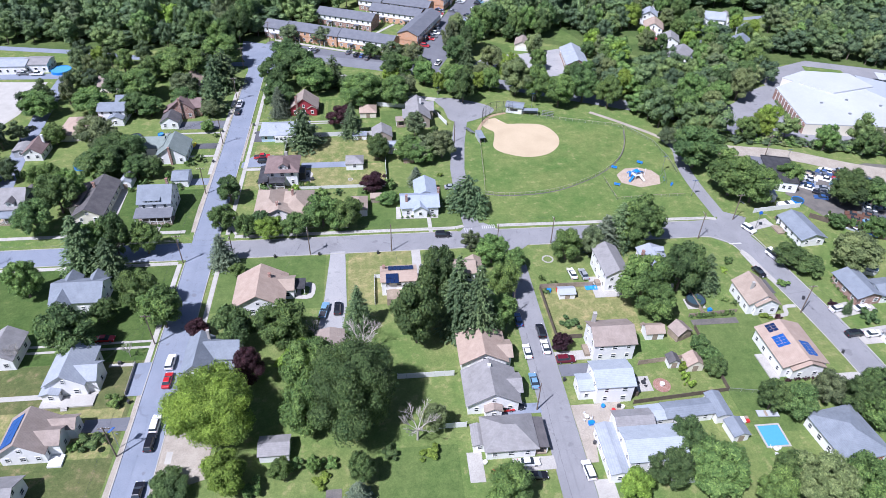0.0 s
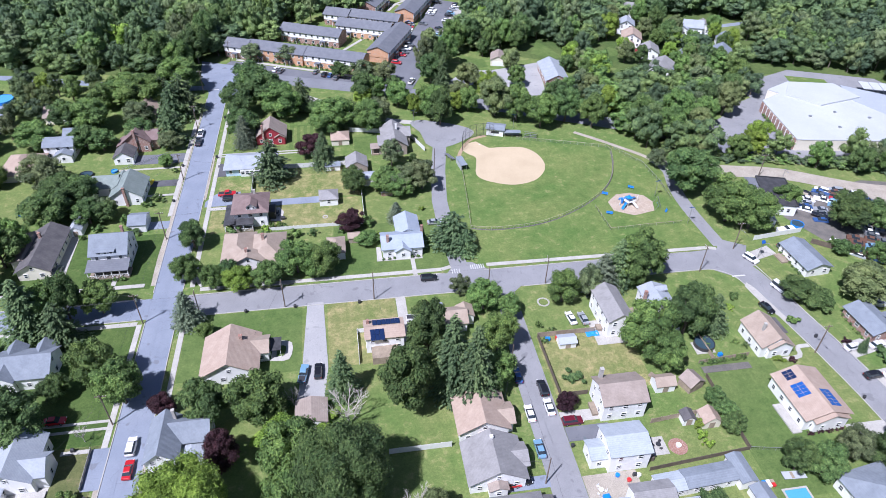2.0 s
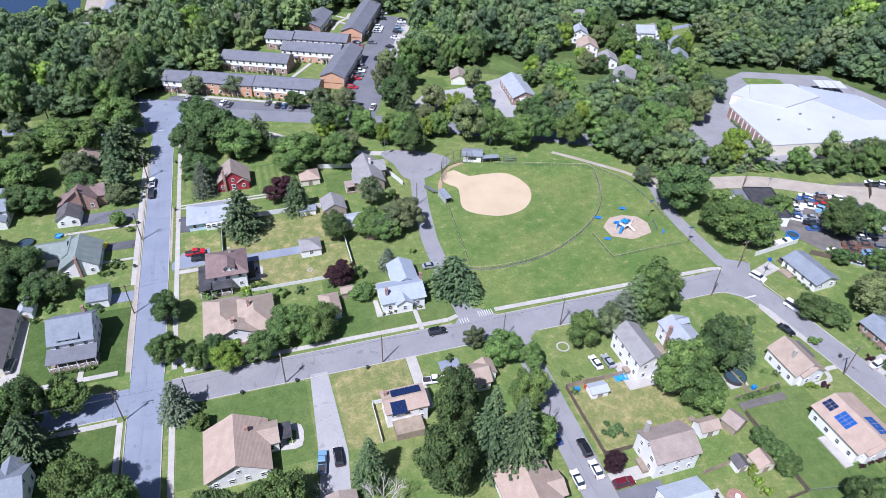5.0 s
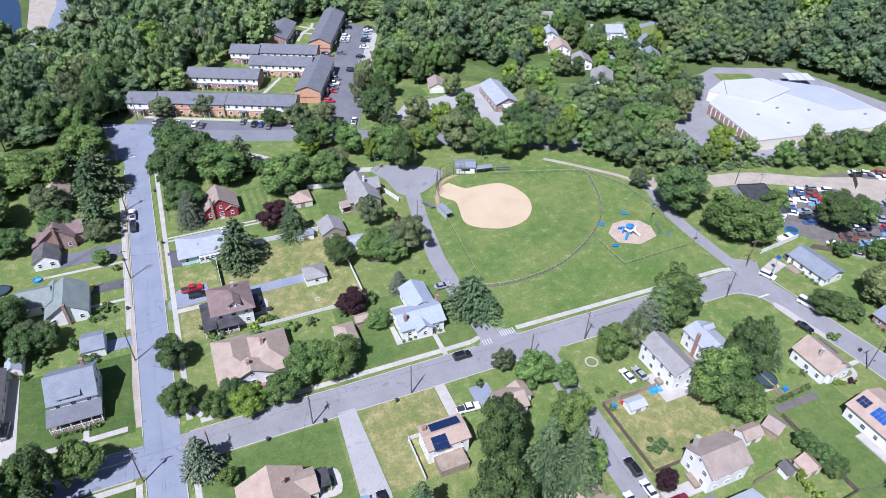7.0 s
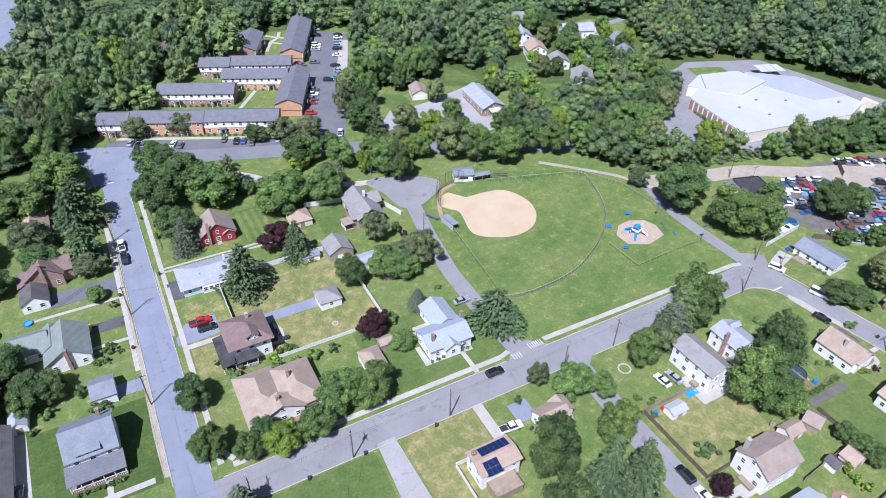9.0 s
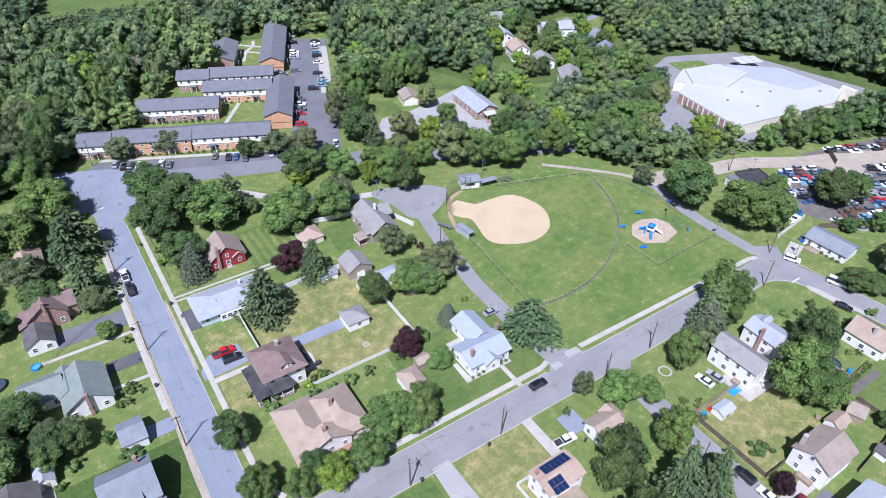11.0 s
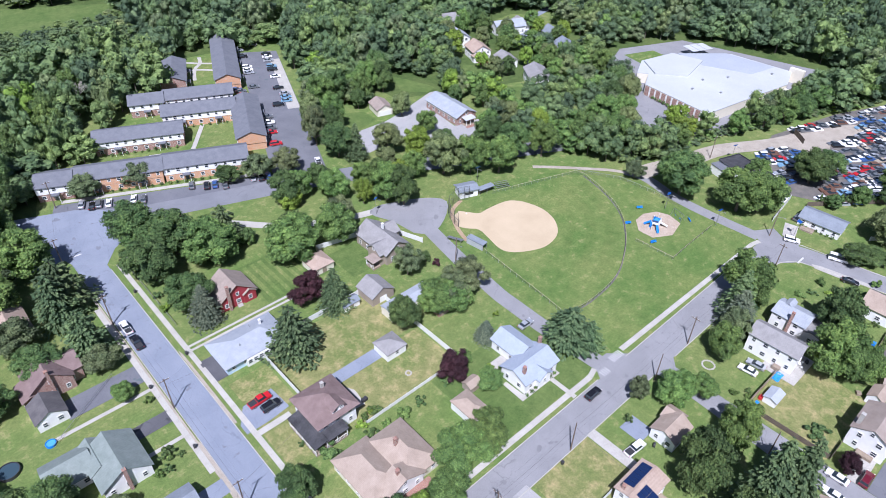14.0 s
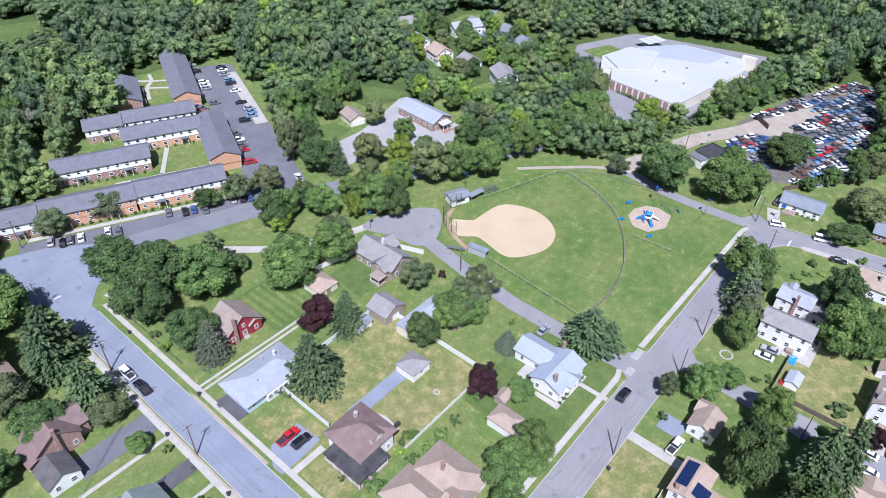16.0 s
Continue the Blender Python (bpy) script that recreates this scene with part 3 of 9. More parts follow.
def dormer(h, x, y, z, w, d, wall, roof, rot=0, pitch=35, kind="gable"):
    """A roof dormer whose front looks down local -y."""
    s = math.tan(radians(pitch))
    e = new("dormer")
    e.parent, e.matrix_basis = h, pose(x, y, z, 0, 0, rot)
    bm = bmesh.new()
    prof = [(-w / 2, -1.0), (w / 2, -1.0), (w / 2, 1.1), (0, 1.1 + (w / 2 * s if kind == "gable" else 0.02)), (-w / 2, 1.1)]
    a, b = [[bm.verts.new((px, py, pz)) for px, pz in prof] for py in (0.0, d)]
    bm.faces.new(a), bm.faces.new(b[::-1])
    for i in range(5):
        bm.faces.new((a[i], a[(i + 1) % 5], b[(i + 1) % 5], b[i]))
    part("dormer_wall", bm, wall, e)
    bm = bmesh.new()
    if kind == "gable":
        roof_in(bm, 0, d / 2 - 0.15, w, d + 0.3, 1.1, "gable", "y", pitch, 0.25, 0.1)
    else:
        vs = [[bm.verts.new((px, py, pz + dz)) for px, py, pz in ((-w / 2 - 0.25, -0.35, 1.05), (w / 2 + 0.25, -0.35, 1.05), (w / 2 + 0.25, d, 1.6), (-w / 2 - 0.25, d, 1.6))] for dz in (0.0, 0.12)]
        bm.faces.new(vs[0][::-1]), bm.faces.new(vs[1])
        for i in range(4):
            bm.faces.new((vs[0][i], vs[0][(i + 1) % 4], vs[1][(i + 1) % 4], vs[1][i]))
    part("dormer_roof", bm, roof, e)
    n = max(1, int(w / 1.5))
    for i in range(n):
        shared("dormer_window", WIN, e, pose((i - (n - 1) / 2) * w / n, -0.01, 0.05) @ Matrix.Diagonal((0.75, 1, 0.65, 1)))
        shared("dormer_pane", PANE, e, pose((i - (n - 1) / 2) * w / n, -0.012, 0.05) @ Matrix.Diagonal((0.75, 1, 0.65, 1)))


def solar(h, cx, cy, z, w, d, pitch, turn, material, nx, ny):
    """A field of panels on a roof slope, rows up the slope."""
    f = new("solar_array")
    f.parent, f.matrix_basis = h, pose(cx, cy, z, 0, 0, turn) @ pose(0, 0, 0, pitch)
    for i in range(nx):
        for j in range(ny):
            x0, y0 = -w / 2 + w * i / nx, -d / 2 + d * j / ny
            part("solar_panel", box(x0 + 0.03, y0 + 0.03, 0.06, x0 + w / nx - 0.03, y0 + d / ny - 0.03, 0.11), material, f)


def shed(name, x, y, w, d, rot, wall, roof, label, eave=2.3, along="x", pitch=28, wide=2.4, kind="gable"):
    h = house(name, x, y, rot, label, "shed" if "shed" in name else "garage")
    wing(h, 0, 0, w, d, eave, wall, roof, kind, along, pitch, 0.25, False)
    if "garage" in name:
        bm = bmesh.new()
        for k in range(4):
            box_in(bm, -wide / 2, -d / 2 - 0.06, 0.03 + 0.5 * k, wide / 2, -d / 2 + 0.02, 0.5 + 0.5 * k)
        part("garage_door", bm, TRIM, h)
        window(h, pose(w / 2, 0, 1.0, 0, 0, 90))
    else:
        door(h, pose(0, -d / 2, 0.05), WOOD, 1.3, 1.9)
    return h


# ---- trees ----
def leaf_shell(rs, c, r, n, size, squash, low=-0.5):
    """n small leaves over one bough, as an array of triangles."""
    u, a = rs.uniform(low, 1, n), rs.uniform(0, 2 * math.pi, n)
    k = np.sqrt(np.maximum(0, 1 - u * u))
    nrm = np.column_stack((k * np.cos(a), k * np.sin(a), u))
    p = np.array(c) + nrm * (r * rs.uniform(0.78, 1.2, n))[:, None] * np.array((1, 1, squash))
    nn = nrm + rs.uniform(-1, 1, (n, 3)) * 0.75 + np.array((0, 0, 0.2))
    nn /= np.linalg.norm(nn, axis=1)[:, None]
    t = np.cross(nn, rs.uniform(-1, 1, (n, 3)))
    t /= np.linalg.norm(t, axis=1)[:, None] + 1e-9
    b = np.cross(nn, t)
    s = (size * rs.uniform(0.6, 1.4, n))[:, None]
    tri = np.stack((p - t * 0.5 * s - b * 0.3 * s, p + t * 0.55 * s - b * 0.2 * s, p + b * 0.6 * s), axis=1)
    return p, tri


ICO = None


def core(rs, c, r, squash=0.85):
    """A lumpy heart to a bough, as triangles."""
    global ICO
    if ICO is None:
        bm = bmesh.new()
        bmesh.ops.create_icosphere(bm, subdivisions=1, radius=1.0)
        bm.verts.index_update()
        ICO = (np.array([v.co[:] for v in bm.verts]), np.array([[v.index for v in f.verts] for f in bm.faces]))
        bm.free()
    v = ICO[0] * (r * rs.uniform(0.85, 1.12, len(ICO[0])))[:, None] * np.array((1, 1, squash)) + np.array(c)
    return v[ICO[1]]


def crown_broad(seed, r, h, base, lobes, leaves, size, spread=1.0, lump=0.27, fill=True):
    """Rounded boughs on an egg-shaped crown; leaves lie on the outside of the boughs only."""
    rs = np.random.RandomState(seed)
    mid, half = base + (h - base) * 0.46, (h - base) * 0.54
    wave, centres, radii = rs.uniform(0, 6.28), [], []
    lean = rs.uniform(-0.12, 0.12, 2) * r
    for k in range(lobes):
        u = -0.8 + 1.76 * (k + 0.5) / lobes
        a = k * 2.39996 + rs.uniform(-0.45, 0.45)
        reach = 1 + 0.12 * math.sin(2 * a + wave) + 0.09 * math.sin(3 * a - wave)
        lr = r * lump * rs.uniform(0.62, 1.25)
        ring = math.sqrt(max(0.0, 1 - min(1, abs(u)) ** (2.0 if u > 0 else 2.8))) * (1 - lump * 0.72) * reach * rs.uniform(0.7, 1.1) * spread
        z = mid + u * (half - lr * 0.7) + rs.uniform(-0.06, 0.06) * h
        centres.append((math.cos(a) * r * ring + lean[0] * u, math.sin(a) * r * ring + lean[1] * u, z))
        radii.append(lr)
    area = sum(q * q for q in radii)
    pts, tris = [], []
    for c, q in zip(centres, radii):
        p, t = leaf_shell(rs, c, q, int(1.7 * leaves * q * q / area), size, 0.86)
        ok = np.ones(len(p), bool)
        for c2, q2 in zip(centres, radii):
            if c2 != c:
                d = (p - np.array(c2)) / np.array((1, 1, 0.86))
                ok &= (d * d).sum(axis=1) > (0.86 * q2) ** 2
        tris.append(t[ok])
    for c, q in zip(centres, radii):
        tris.append(core(rs, c, q * 0.88))
    if fill:
        tris.append(core(rs, (0, 0, mid - 0.1 * half), r * 0.55, 0.8 * half / r))
    tris = np.concatenate(tris)
    far = np.percentile(np.hypot(tris[..., 0], tris[..., 1]), 97)
    tall = np.percentile(tris[..., 2], 99.5)
    k = np.array((r / far, r / far, 1.0))
    tris = tris * k
    up = tris[..., 2] > base
    tris[..., 2] = np.where(up, base + (tris[..., 2] - base) * (h - base) / (tall - base), tris[..., 2])
    return tris, [tuple(np.array(c) * k) for c in centres]


def mesh_of_tris(name, tris, mats, slots=None):
    """A mesh from an array of loose triangles."""
    n = len(tris)
    me = bpy.data.meshes.new(name)
    me.vertices.add(3 * n)
    me.vertices.foreach_set("co", tris.reshape(-1).astype(np.float32))
    me.loops.add(3 * n)
    me.loops.foreach_set("vertex_index", np.arange(3 * n, dtype=np.int32))
    me.polygons.add(n)
    me.polygons.foreach_set("loop_start", np.arange(0, 3 * n, 3, dtype=np.int32))
    for m in mats:
        me.materials.append(m)
    if slots is not None:
        me.polygons.foreach_set("material_index", slots.astype(np.int32))
    me.update()
    me.validate()
    return me


def crown_spruce(rng, r, h, base, tiers, cards, size, taper=0.85):
    verts, faces = [], []
    for k in range(tiers):
        f = k / (tiers - 1)
        z, rr = base + (h - base) * f, r * (1 - f) ** taper * rng.uniform(0.86, 1.14) + 0.12 * r
        n = max(4, int(cards * (1 - f) + 5))
        arms = max(4, int(9 * (1 - f) + 4))
        for j in range(n):
            a = (j % arms) * 2 * math.pi / arms + k * 0.7 + rng.uniform(-0.22, 0.22)
            q = rng.uniform(0.25, 1.08) * rr * (0.85 + 0.25 * math.sin(3 * a + k))
            p = Vector((q * math.cos(a), q * math.sin(a), z - (0.12 if taper < 0.8 else 0.32) * q + rng.uniform(-0.25, 0.25)))
            t = Vector((math.cos(a), math.sin(a), -0.35)).normalized()
            nn = (Vector((0, 0, 1)) + Vector((rng.uniform(-1, 1), rng.uniform(-1, 1), 0)) * 0.5).normalized()
            b = nn.cross(t).normalized()
            s = size * rng.uniform(0.7, 1.3)
            i = len(verts)
            for du, dv in ((-0.5, -0.25), (0.25, -0.42), (0.75, 0.0), (0.2, 0.4), (-0.5, 0.25)):
                verts.append(tuple(p + t * du * s + b * dv * s + Vector((0, 0, -0.12 * s * abs(dv)))))
            faces.append((i, i + 1, i + 2, i + 3, i + 4))
    i = len(verts)
    n = 9
    for f, k in ((0, 0.6), (0.5, 0.34), (0.92, 0.05)):
        for j in range(n):
            a = 2 * math.pi * j / n
            verts.append((r * k * math.cos(a), r * k * math.sin(a), base - 0.15 * r + (h - base) * f))
    for q in range(2):
        for j in range(n):
            faces.append((i + q * n + j, i + q * n + (j + 1) % n, i + (q + 1) * n + (j + 1) % n, i + (q + 1) * n + j))
    return verts, faces, []


def tree_template(name, leaf, bark, kind, r, h, base, rng, lobes=12, cards=110, size=0.6, trunk_r=0.28, label="", category="tree"):
    t = thing(name, pose(0, 0, -60), label, category, "trees of the neighbourhood")
    if kind == "broad":
        tris, cs = crown_broad(rng.randrange(99999), r, h, base, lobes, cards, size)
        crown = mesh_of_tris("crown", tris, [leaf])
    else:
        v, f, cs = crown_spruce(rng, r, h, base, lobes, cards, size, 0.62 if kind == "pine" else 0.85)
        crown = mesh_of("crown", v, f, leaf)
    bm = bmesh.new()
    topz = h * (0.55 if kind == "broad" else 0.95)
    tube_in(bm, (0, 0, -0.3), (0.1, 0.05, base + 0.4), trunk_r * 1.25, trunk_r * 0.85, 8)
    tube_in(bm, (0.1, 0.05, base + 0.3), (0, 0, topz), trunk_r * 0.85, trunk_r * 0.2, 7)
    for c in cs[:: max(1, len(cs) // 8)]:
        tube_in(bm, (0.05, 0.03, base + 0.25), c, trunk_r * 0.5, trunk_r * 0.12, 5)
    part("trunk", bm, bark, t)
    shared("crown", crown, t)
    t["span"], t["tall"] = r, h
    return t


def bare_template(name, rng, r, h, bark, label):
    t = thing(name, pose(0, 0, -60), label, "tree", "trees of the neighbourhood")
    bm = bmesh.new()
    tube_in(bm, (0, 0, -0.3), (0, 0, h * 0.35), 0.25, 0.2, 7)
    def grow(p, d, length, rad, level):
        q = p + d * length
        tube_in(bm, p, q, rad, rad * 0.55, 4)
        if level:
            for _ in range(4):
                e = (d + Vector((rng.uniform(-1, 1), rng.uniform(-1, 1), rng.uniform(-0.25, 0.9))) * 0.75).normalized()
                grow(p + d * length * rng.uniform(0.45, 1.0), e, length * 0.62, rad * 0.55, level - 1)
    for k in range(6):
        a = k * 1.05
        grow(Vector((0, 0, h * 0.33)), Vector((math.cos(a) * 0.7, math.sin(a) * 0.7, 0.8)).normalized(), h * 0.34, 0.12, 3)
    part("trunk", bm, bark, t)
    t["span"], t["tall"] = r, h
    return t


TR = random.Random(11)
TREES = {}


def kinds_of_tree():
    def broad(key, leaf, n, label, **k):
        TREES[key] = [tree_template("tree", leaf, BARK, "broad", 5.0, 11.0, 2.2, TR, label=label, **k) for _ in range(n)]
    broad("oak", LEAF, 4, "leafy green broadleaf tree with a full rounded crown", lobes=36, cards=3700, size=0.43)
    broad("dark", LEAF_D, 3, "dark green broadleaf tree with a dense crown", lobes=38, cards=3700, size=0.43)
    broad("yellow", LEAF_Y, 2, "bright yellow-green broadleaf tree with a dense crown", lobes=36, cards=3700, size=0.43)
    broad("purple", LEAF_P, 2, "purple-leaved ornamental maple with a rounded crown", lobes=28, cards=3300, size=0.43)
    broad("pale", LEAF_L, 2, "grey-green broadleaf tree with a dense pale crown", lobes=36, cards=3700, size=0.43)
    broad("grey", NEEDLE_G, 3, "thin grey-green tree with an open crown", lobes=26, cards=3000, size=0.38)
    for key, leaf, label in (("big", LEAF, "very large spreading green oak with a wide crown"), ("bigy", LEAF_Y, "very large yellow-green maple with a dense crown"), ("bigd", LEAF_D, "very large dark green maple with a dense crown")):
        TREES[key] = [tree_template("tree", leaf, BARK, "broad", 10.0, 17.0, 3.0, TR, 64, 24000, 0.38, 0.5, label)]
    TREES["spruce"] = [tree_template("spruce_tree", NEEDLE, BARK, "spruce", 3.4, 12.0, 0.8, TR, 46, 170, 0.36, 0.2, "dark green conical spruce tree") for _ in range(2)]
    TREES["blue"] = [tree_template("spruce_tree", NEEDLE_B, BARK, "spruce", 3.4, 11.0, 0.6, TR, 46, 170, 0.35, 0.2, "blue-grey conical spruce tree")]
    TREES["pine"] = [tree_template("pine_tree", NEEDLE, BARK, "pine", 5.0, 12.0, 1.0, TR, 19, 270, 0.55, 0.3, "dark green pine with tiered branches") for _ in range(2)]
    TREES["shrub"] = [tree_template("shrub", leaf, BARK, "broad", 1.5, 2.2, 0.15, TR, 7, 420, 0.3, 0.06, "clipped leafy green garden shrub", "shrub") for leaf in (LEAF, LEAF_D)]
    TREES["shrub_y"] = [tree_template("shrub", LEAF_Y, BARK, "broad", 1.5, 2.2, 0.15, TR, 7, 420, 0.3, 0.06, "bright yellow-green leafy shrub in a garden bed", "shrub")]
    TREES["shrub_p"] = [tree_template("shrub", LEAF_P, BARK, "broad", 1.5, 2.0, 0.15, TR, 6, 400, 0.3, 0.06, "dark purple-leaved shrub in a garden bed", "shrub")]
    TREES["bare"] = [bare_template("dead_tree", TR, 4.0, 9.0, BARK_PALE, "bare bleached dead tree with many branches")]


kinds_of_tree()
USED = {}


def tree(kind, x, y, r, h):
    """A tree of that kind with crown radius r and height h; the first of a template is moved, later ones are copies."""
    pool = TREES[kind]
    k = USED[kind] = USED.get(kind, -1) + 1
    src = pool[k % len(pool)]
    s, z = r / src["span"], h * (1.12 if h > 5 else 1.0) / src["tall"]
    m = pose(x, y, 0, 0, 0, (k * 137.5) % 360) @ Matrix.Diagonal((s, s, z, 1))
    if k < len(pool):
        src.matrix_basis = m
        return src
    made = copy_thing(src, pose(0, 0, 0))
    made.matrix_basis = m
    return made


def sweep_templates():
    """Kinds of tree that no place asked for are taken out again."""
    for key, pool in TREES.items():
        for t in pool[USED.get(key, -1) + 1:]:
            for o in (*t.children_recursive, t):
                bpy.data.objects.remove(o)


def inside(x, y, pts):
    hit = False
    for (ax, ay), (bx, by) in zip(pts, pts[1:] + pts[:1]):
        if (ay > y) != (by > y) and x < (bx - ax) * (y - ay) / (by - ay) + ax:
            hit = not hit
    return hit


def woods(name, polys, holes, step, leaf, label, seed, rmin=2.8, rmax=5.8, hmin=7.5, hmax=15, cards=700, size=0.6):
    """A wood seen from far: one mesh of many leafy crowns on short trunks, the kinds of tree mixed."""
    rng = random.Random(seed)
    low = hmax < 6
    kinds = [crown_broad(seed * 50 + k, 5.0, 12.0, 0.6 if low else 1.5, 5 if low else (14, 17, 13, 19)[k % 4], cards, size, (1.0, 0.85, 1.05)[k % 3], 0.34)[0] for k in range(8)]
    mats = [leaf, LEAF_W, LEAF_WD, LEAF_WL, LEAF_Y, NEEDLE_G, LEAF_L]
    weights = (0.22, 0.26, 0.25, 0.15, 0.02, 0.06, 0.04)
    ang = np.arange(5) * 2 * math.pi / 5
    foot = np.column_stack((0.25 * np.cos(ang), 0.25 * np.sin(ang), np.zeros(5)))
    head = foot * 0.7 + np.array((0, 0, 1.0))
    rod = np.concatenate([[(foot[i], foot[(i + 1) % 5], head[i]), (foot[(i + 1) % 5], head[(i + 1) % 5], head[i])] for i in range(5)])
    tris, slots = [], []
    for pts in polys:
        xs, ys = [p[0] for p in pts], [p[1] for p in pts]
        row, y = 0, min(ys)
        while y < max(ys):
            x = min(xs) + (step / 2 if row % 2 else 0)
            while x < max(xs):
                px, py = x + rng.uniform(-0.4, 0.4) * step, y + rng.uniform(-0.4, 0.4) * step
                x += step
                if not inside(px, py, pts) or any(inside(px, py, hole) for hole in holes):
                    continue
                v = kinds[rng.randrange(len(kinds))]
                r, h, a = rng.uniform(rmin, rmax), rng.uniform(hmin, hmax), rng.uniform(0, 6.28)
                ca, sa = math.cos(a) * r / 5, math.sin(a) * r / 5
                tris.append(np.stack((px + ca * v[..., 0] - sa * v[..., 1], py + sa * v[..., 0] + ca * v[..., 1], v[..., 2] * h / 12), axis=2))
                slots.append(np.full(len(v), rng.choices(range(7), weights)[0]))
                tris.append(rod * np.array((1, 1, h * 0.5 + 0.3)) + np.array((px, py, -0.3)))
                slots.append(np.full(10, 7))
            y += step * 0.87
            row += 1
    ob = new(name, mesh_of_tris(name, np.concatenate(tris), mats + [BARK], np.concatenate(slots)))
    return tagged(ob, label, "woods", kind="stuff")

# ---- ground, roads, paving ----
def ground_sheet():
    n = 60
    xs = [-1500 + 3000 * i / n for i in range(n + 1)]
    v = [(x, y + 150, 0.0) for y in xs for x in xs]
    f = [(j * (n + 1) + i, j * (n + 1) + i + 1, (j + 1) * (n + 1) + i + 1, (j + 1) * (n + 1) + i) for j in range(n) for i in range(n)]
    return tagged(new("ground", mesh_of("ground", v, f, LAWN)), "mown green and dry grass over level ground", "ground", kind="structure")


ground_sheet()
U = Vector((math.cos(radians(-24.5)), math.sin(radians(-24.5))))     # the apartments' long direction
N = Vector((-U.y, U.x))


def apt(a, b, o=(-15.2, 314.0)):
    """A place in the apartments' own grid."""
    return (o[0] + U.x * a + N.x * b, o[1] + U.y * a + N.y * b)


YARD = surface("oily_dirt", (0.1, 0.095, 0.09), (0.17, 0.155, 0.135), 0.3, 4.0, 0.9, 0.4)
GRAVELLY = road_mat("pale_tarmac", (0.3, 0.3, 0.3), (0.35, 0.345, 0.34), (0.27, 0.27, 0.27))
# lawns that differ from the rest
# same shade-darkened green as the lawn under the street trees
slab("lawn", rect(-96, 163, -57.5, 188), LUSH_SHADED, 0.012, "lush mown lawn round a white house", "lawn")
slab("lawn", rect(-7.5, 161.5, 27, 185), LUSH, 0.012, "lush mown lawn round a pale-roofed house", "lawn")
slab("lawn", rect(-45, 186, 1.8, 201), DRY, 0.012, "dry patchy lawn behind a brown-roofed house", "lawn")
slab("lawn", rect(-33, 202, 1.8, 220), DRY, 0.012, "dry patchy lawn inside a white fence", "lawn")
slab("lawn", rect(-44, 202, -34, 216), DRY, 0.012, "dry front lawn beside a drive", "lawn")
slab("lawn", rect(-22, 234.5, 1, 253), LUSH, 0.014, "striped mown lawn behind a red house", "lawn")
slab("lawn", rect(1.5, 228, 13.5, 241), LUSH, 0.014, "fenced green back lawn", "lawn")
slab("lawn", rect(-45.5, 128, -16.5, 150), LUSH, 0.012, "mown front lawn on a street corner", "lawn")
slab("lawn", rect(-10, 128, 8, 150.5), DRY, 0.012, "patchy front lawn beside a drive", "lawn")
slab("lawn", rect(42, 112, 66, 131), DRY, 0.012, "dry fenced back garden with bare spots", "lawn")
slab("lawn", rect(79, 80, 98, 117), LUSH, 0.012, "long lush unfenced back lawn", "lawn")
slab("lawn", rect(-140, 40, -57.9, 112.9), OLIVE, 0.008, "worn olive lawns round a row of white houses", "lawn")
slab("lawn", rect(-90, 86, -59, 99), DRY, 0.012, "dry grass in front of two houses", "lawn")
# tree shade is put into this lawn's colour
slab("lawn", rect(-140, 113, -57.9, 148.6), LUSH_SHADED, 0.01, "lush lawn under street trees, tree shade painted into its green", "lawn")
slab("field", smooth([(34, 160.6), (105, 160.3), (105.5, 178), (104, 190), (107, 205), (92, 224.5), (75, 234), (52, 237), (44, 232), (33.5, 226), (32, 190), (27, 175)], 4), FIELD, 0.012, "wide mown grass playing field", "field")
slab("infield", smooth([(46.8, 232.3), (49.2, 228.9), (51, 227), (54.9, 227), (60.9, 226.5), (64.2, 225.2), (66.9, 221.6), (68.3, 215.3), (67, 209.5), (64, 205.2), (60.8, 202.8), (56.3, 201.5), (51.7, 201.8), (46, 204.5), (43, 207.5), (42.5, 210.8), (43.7, 216), (44.4, 220.9), (42.2, 223.6), (40.8, 226.8), (43, 230.8), (46.8, 232.3)], 4)[:-1], INFIELD, 0.03, "bare sandy clay infield of a ball diamond", "infield")
slab("play_area", [(86.4, 191.2), (91.2, 191.6), (95.6, 189.4), (97.1, 185.6), (95.6, 180.6), (88.2, 178.9), (82.4, 182.2), (82.2, 187.3)], WOODCHIP, 0.05, "wood-chip safety surface under the play equipment", "play area")
for off, wide, m in ((4.2, 4.6, DEEP_FIELD), (10.6, 3.0, DEEP_FIELD), (17.0, 2.4, DEEP_FIELD)):
    line = [(x + (52 - x) * off / math.hypot(52 - x, 216 - y), y + (216 - y) * off / math.hypot(52 - x, 216 - y)) for x, y in ((54.6, 177.8), (61.4, 179.7), (68, 182.9), (74.4, 186.7), (81, 191.9), (85.7, 197), (89.5, 203.1), (92.7, 210.7), (94.4, 217))]
    ribbon("mown_ring", smooth(line, 4), wide, m, 0.02, "darker mown ring inside the outfield fence", "lawn")
# the wood's floor
slab("forest_floor", [(-60, 306), (-250, 322), (-250, 700), (400, 700), (400, 130), (262, 120), (236, 196), (232, 262), (205, 280), (170, 275), (105, 300), (84, 310), (80, 400), (30, 408), (-20, 372), (-50, 336)], SCRUB, 0.006, "shaded floor of a wood", "ground")

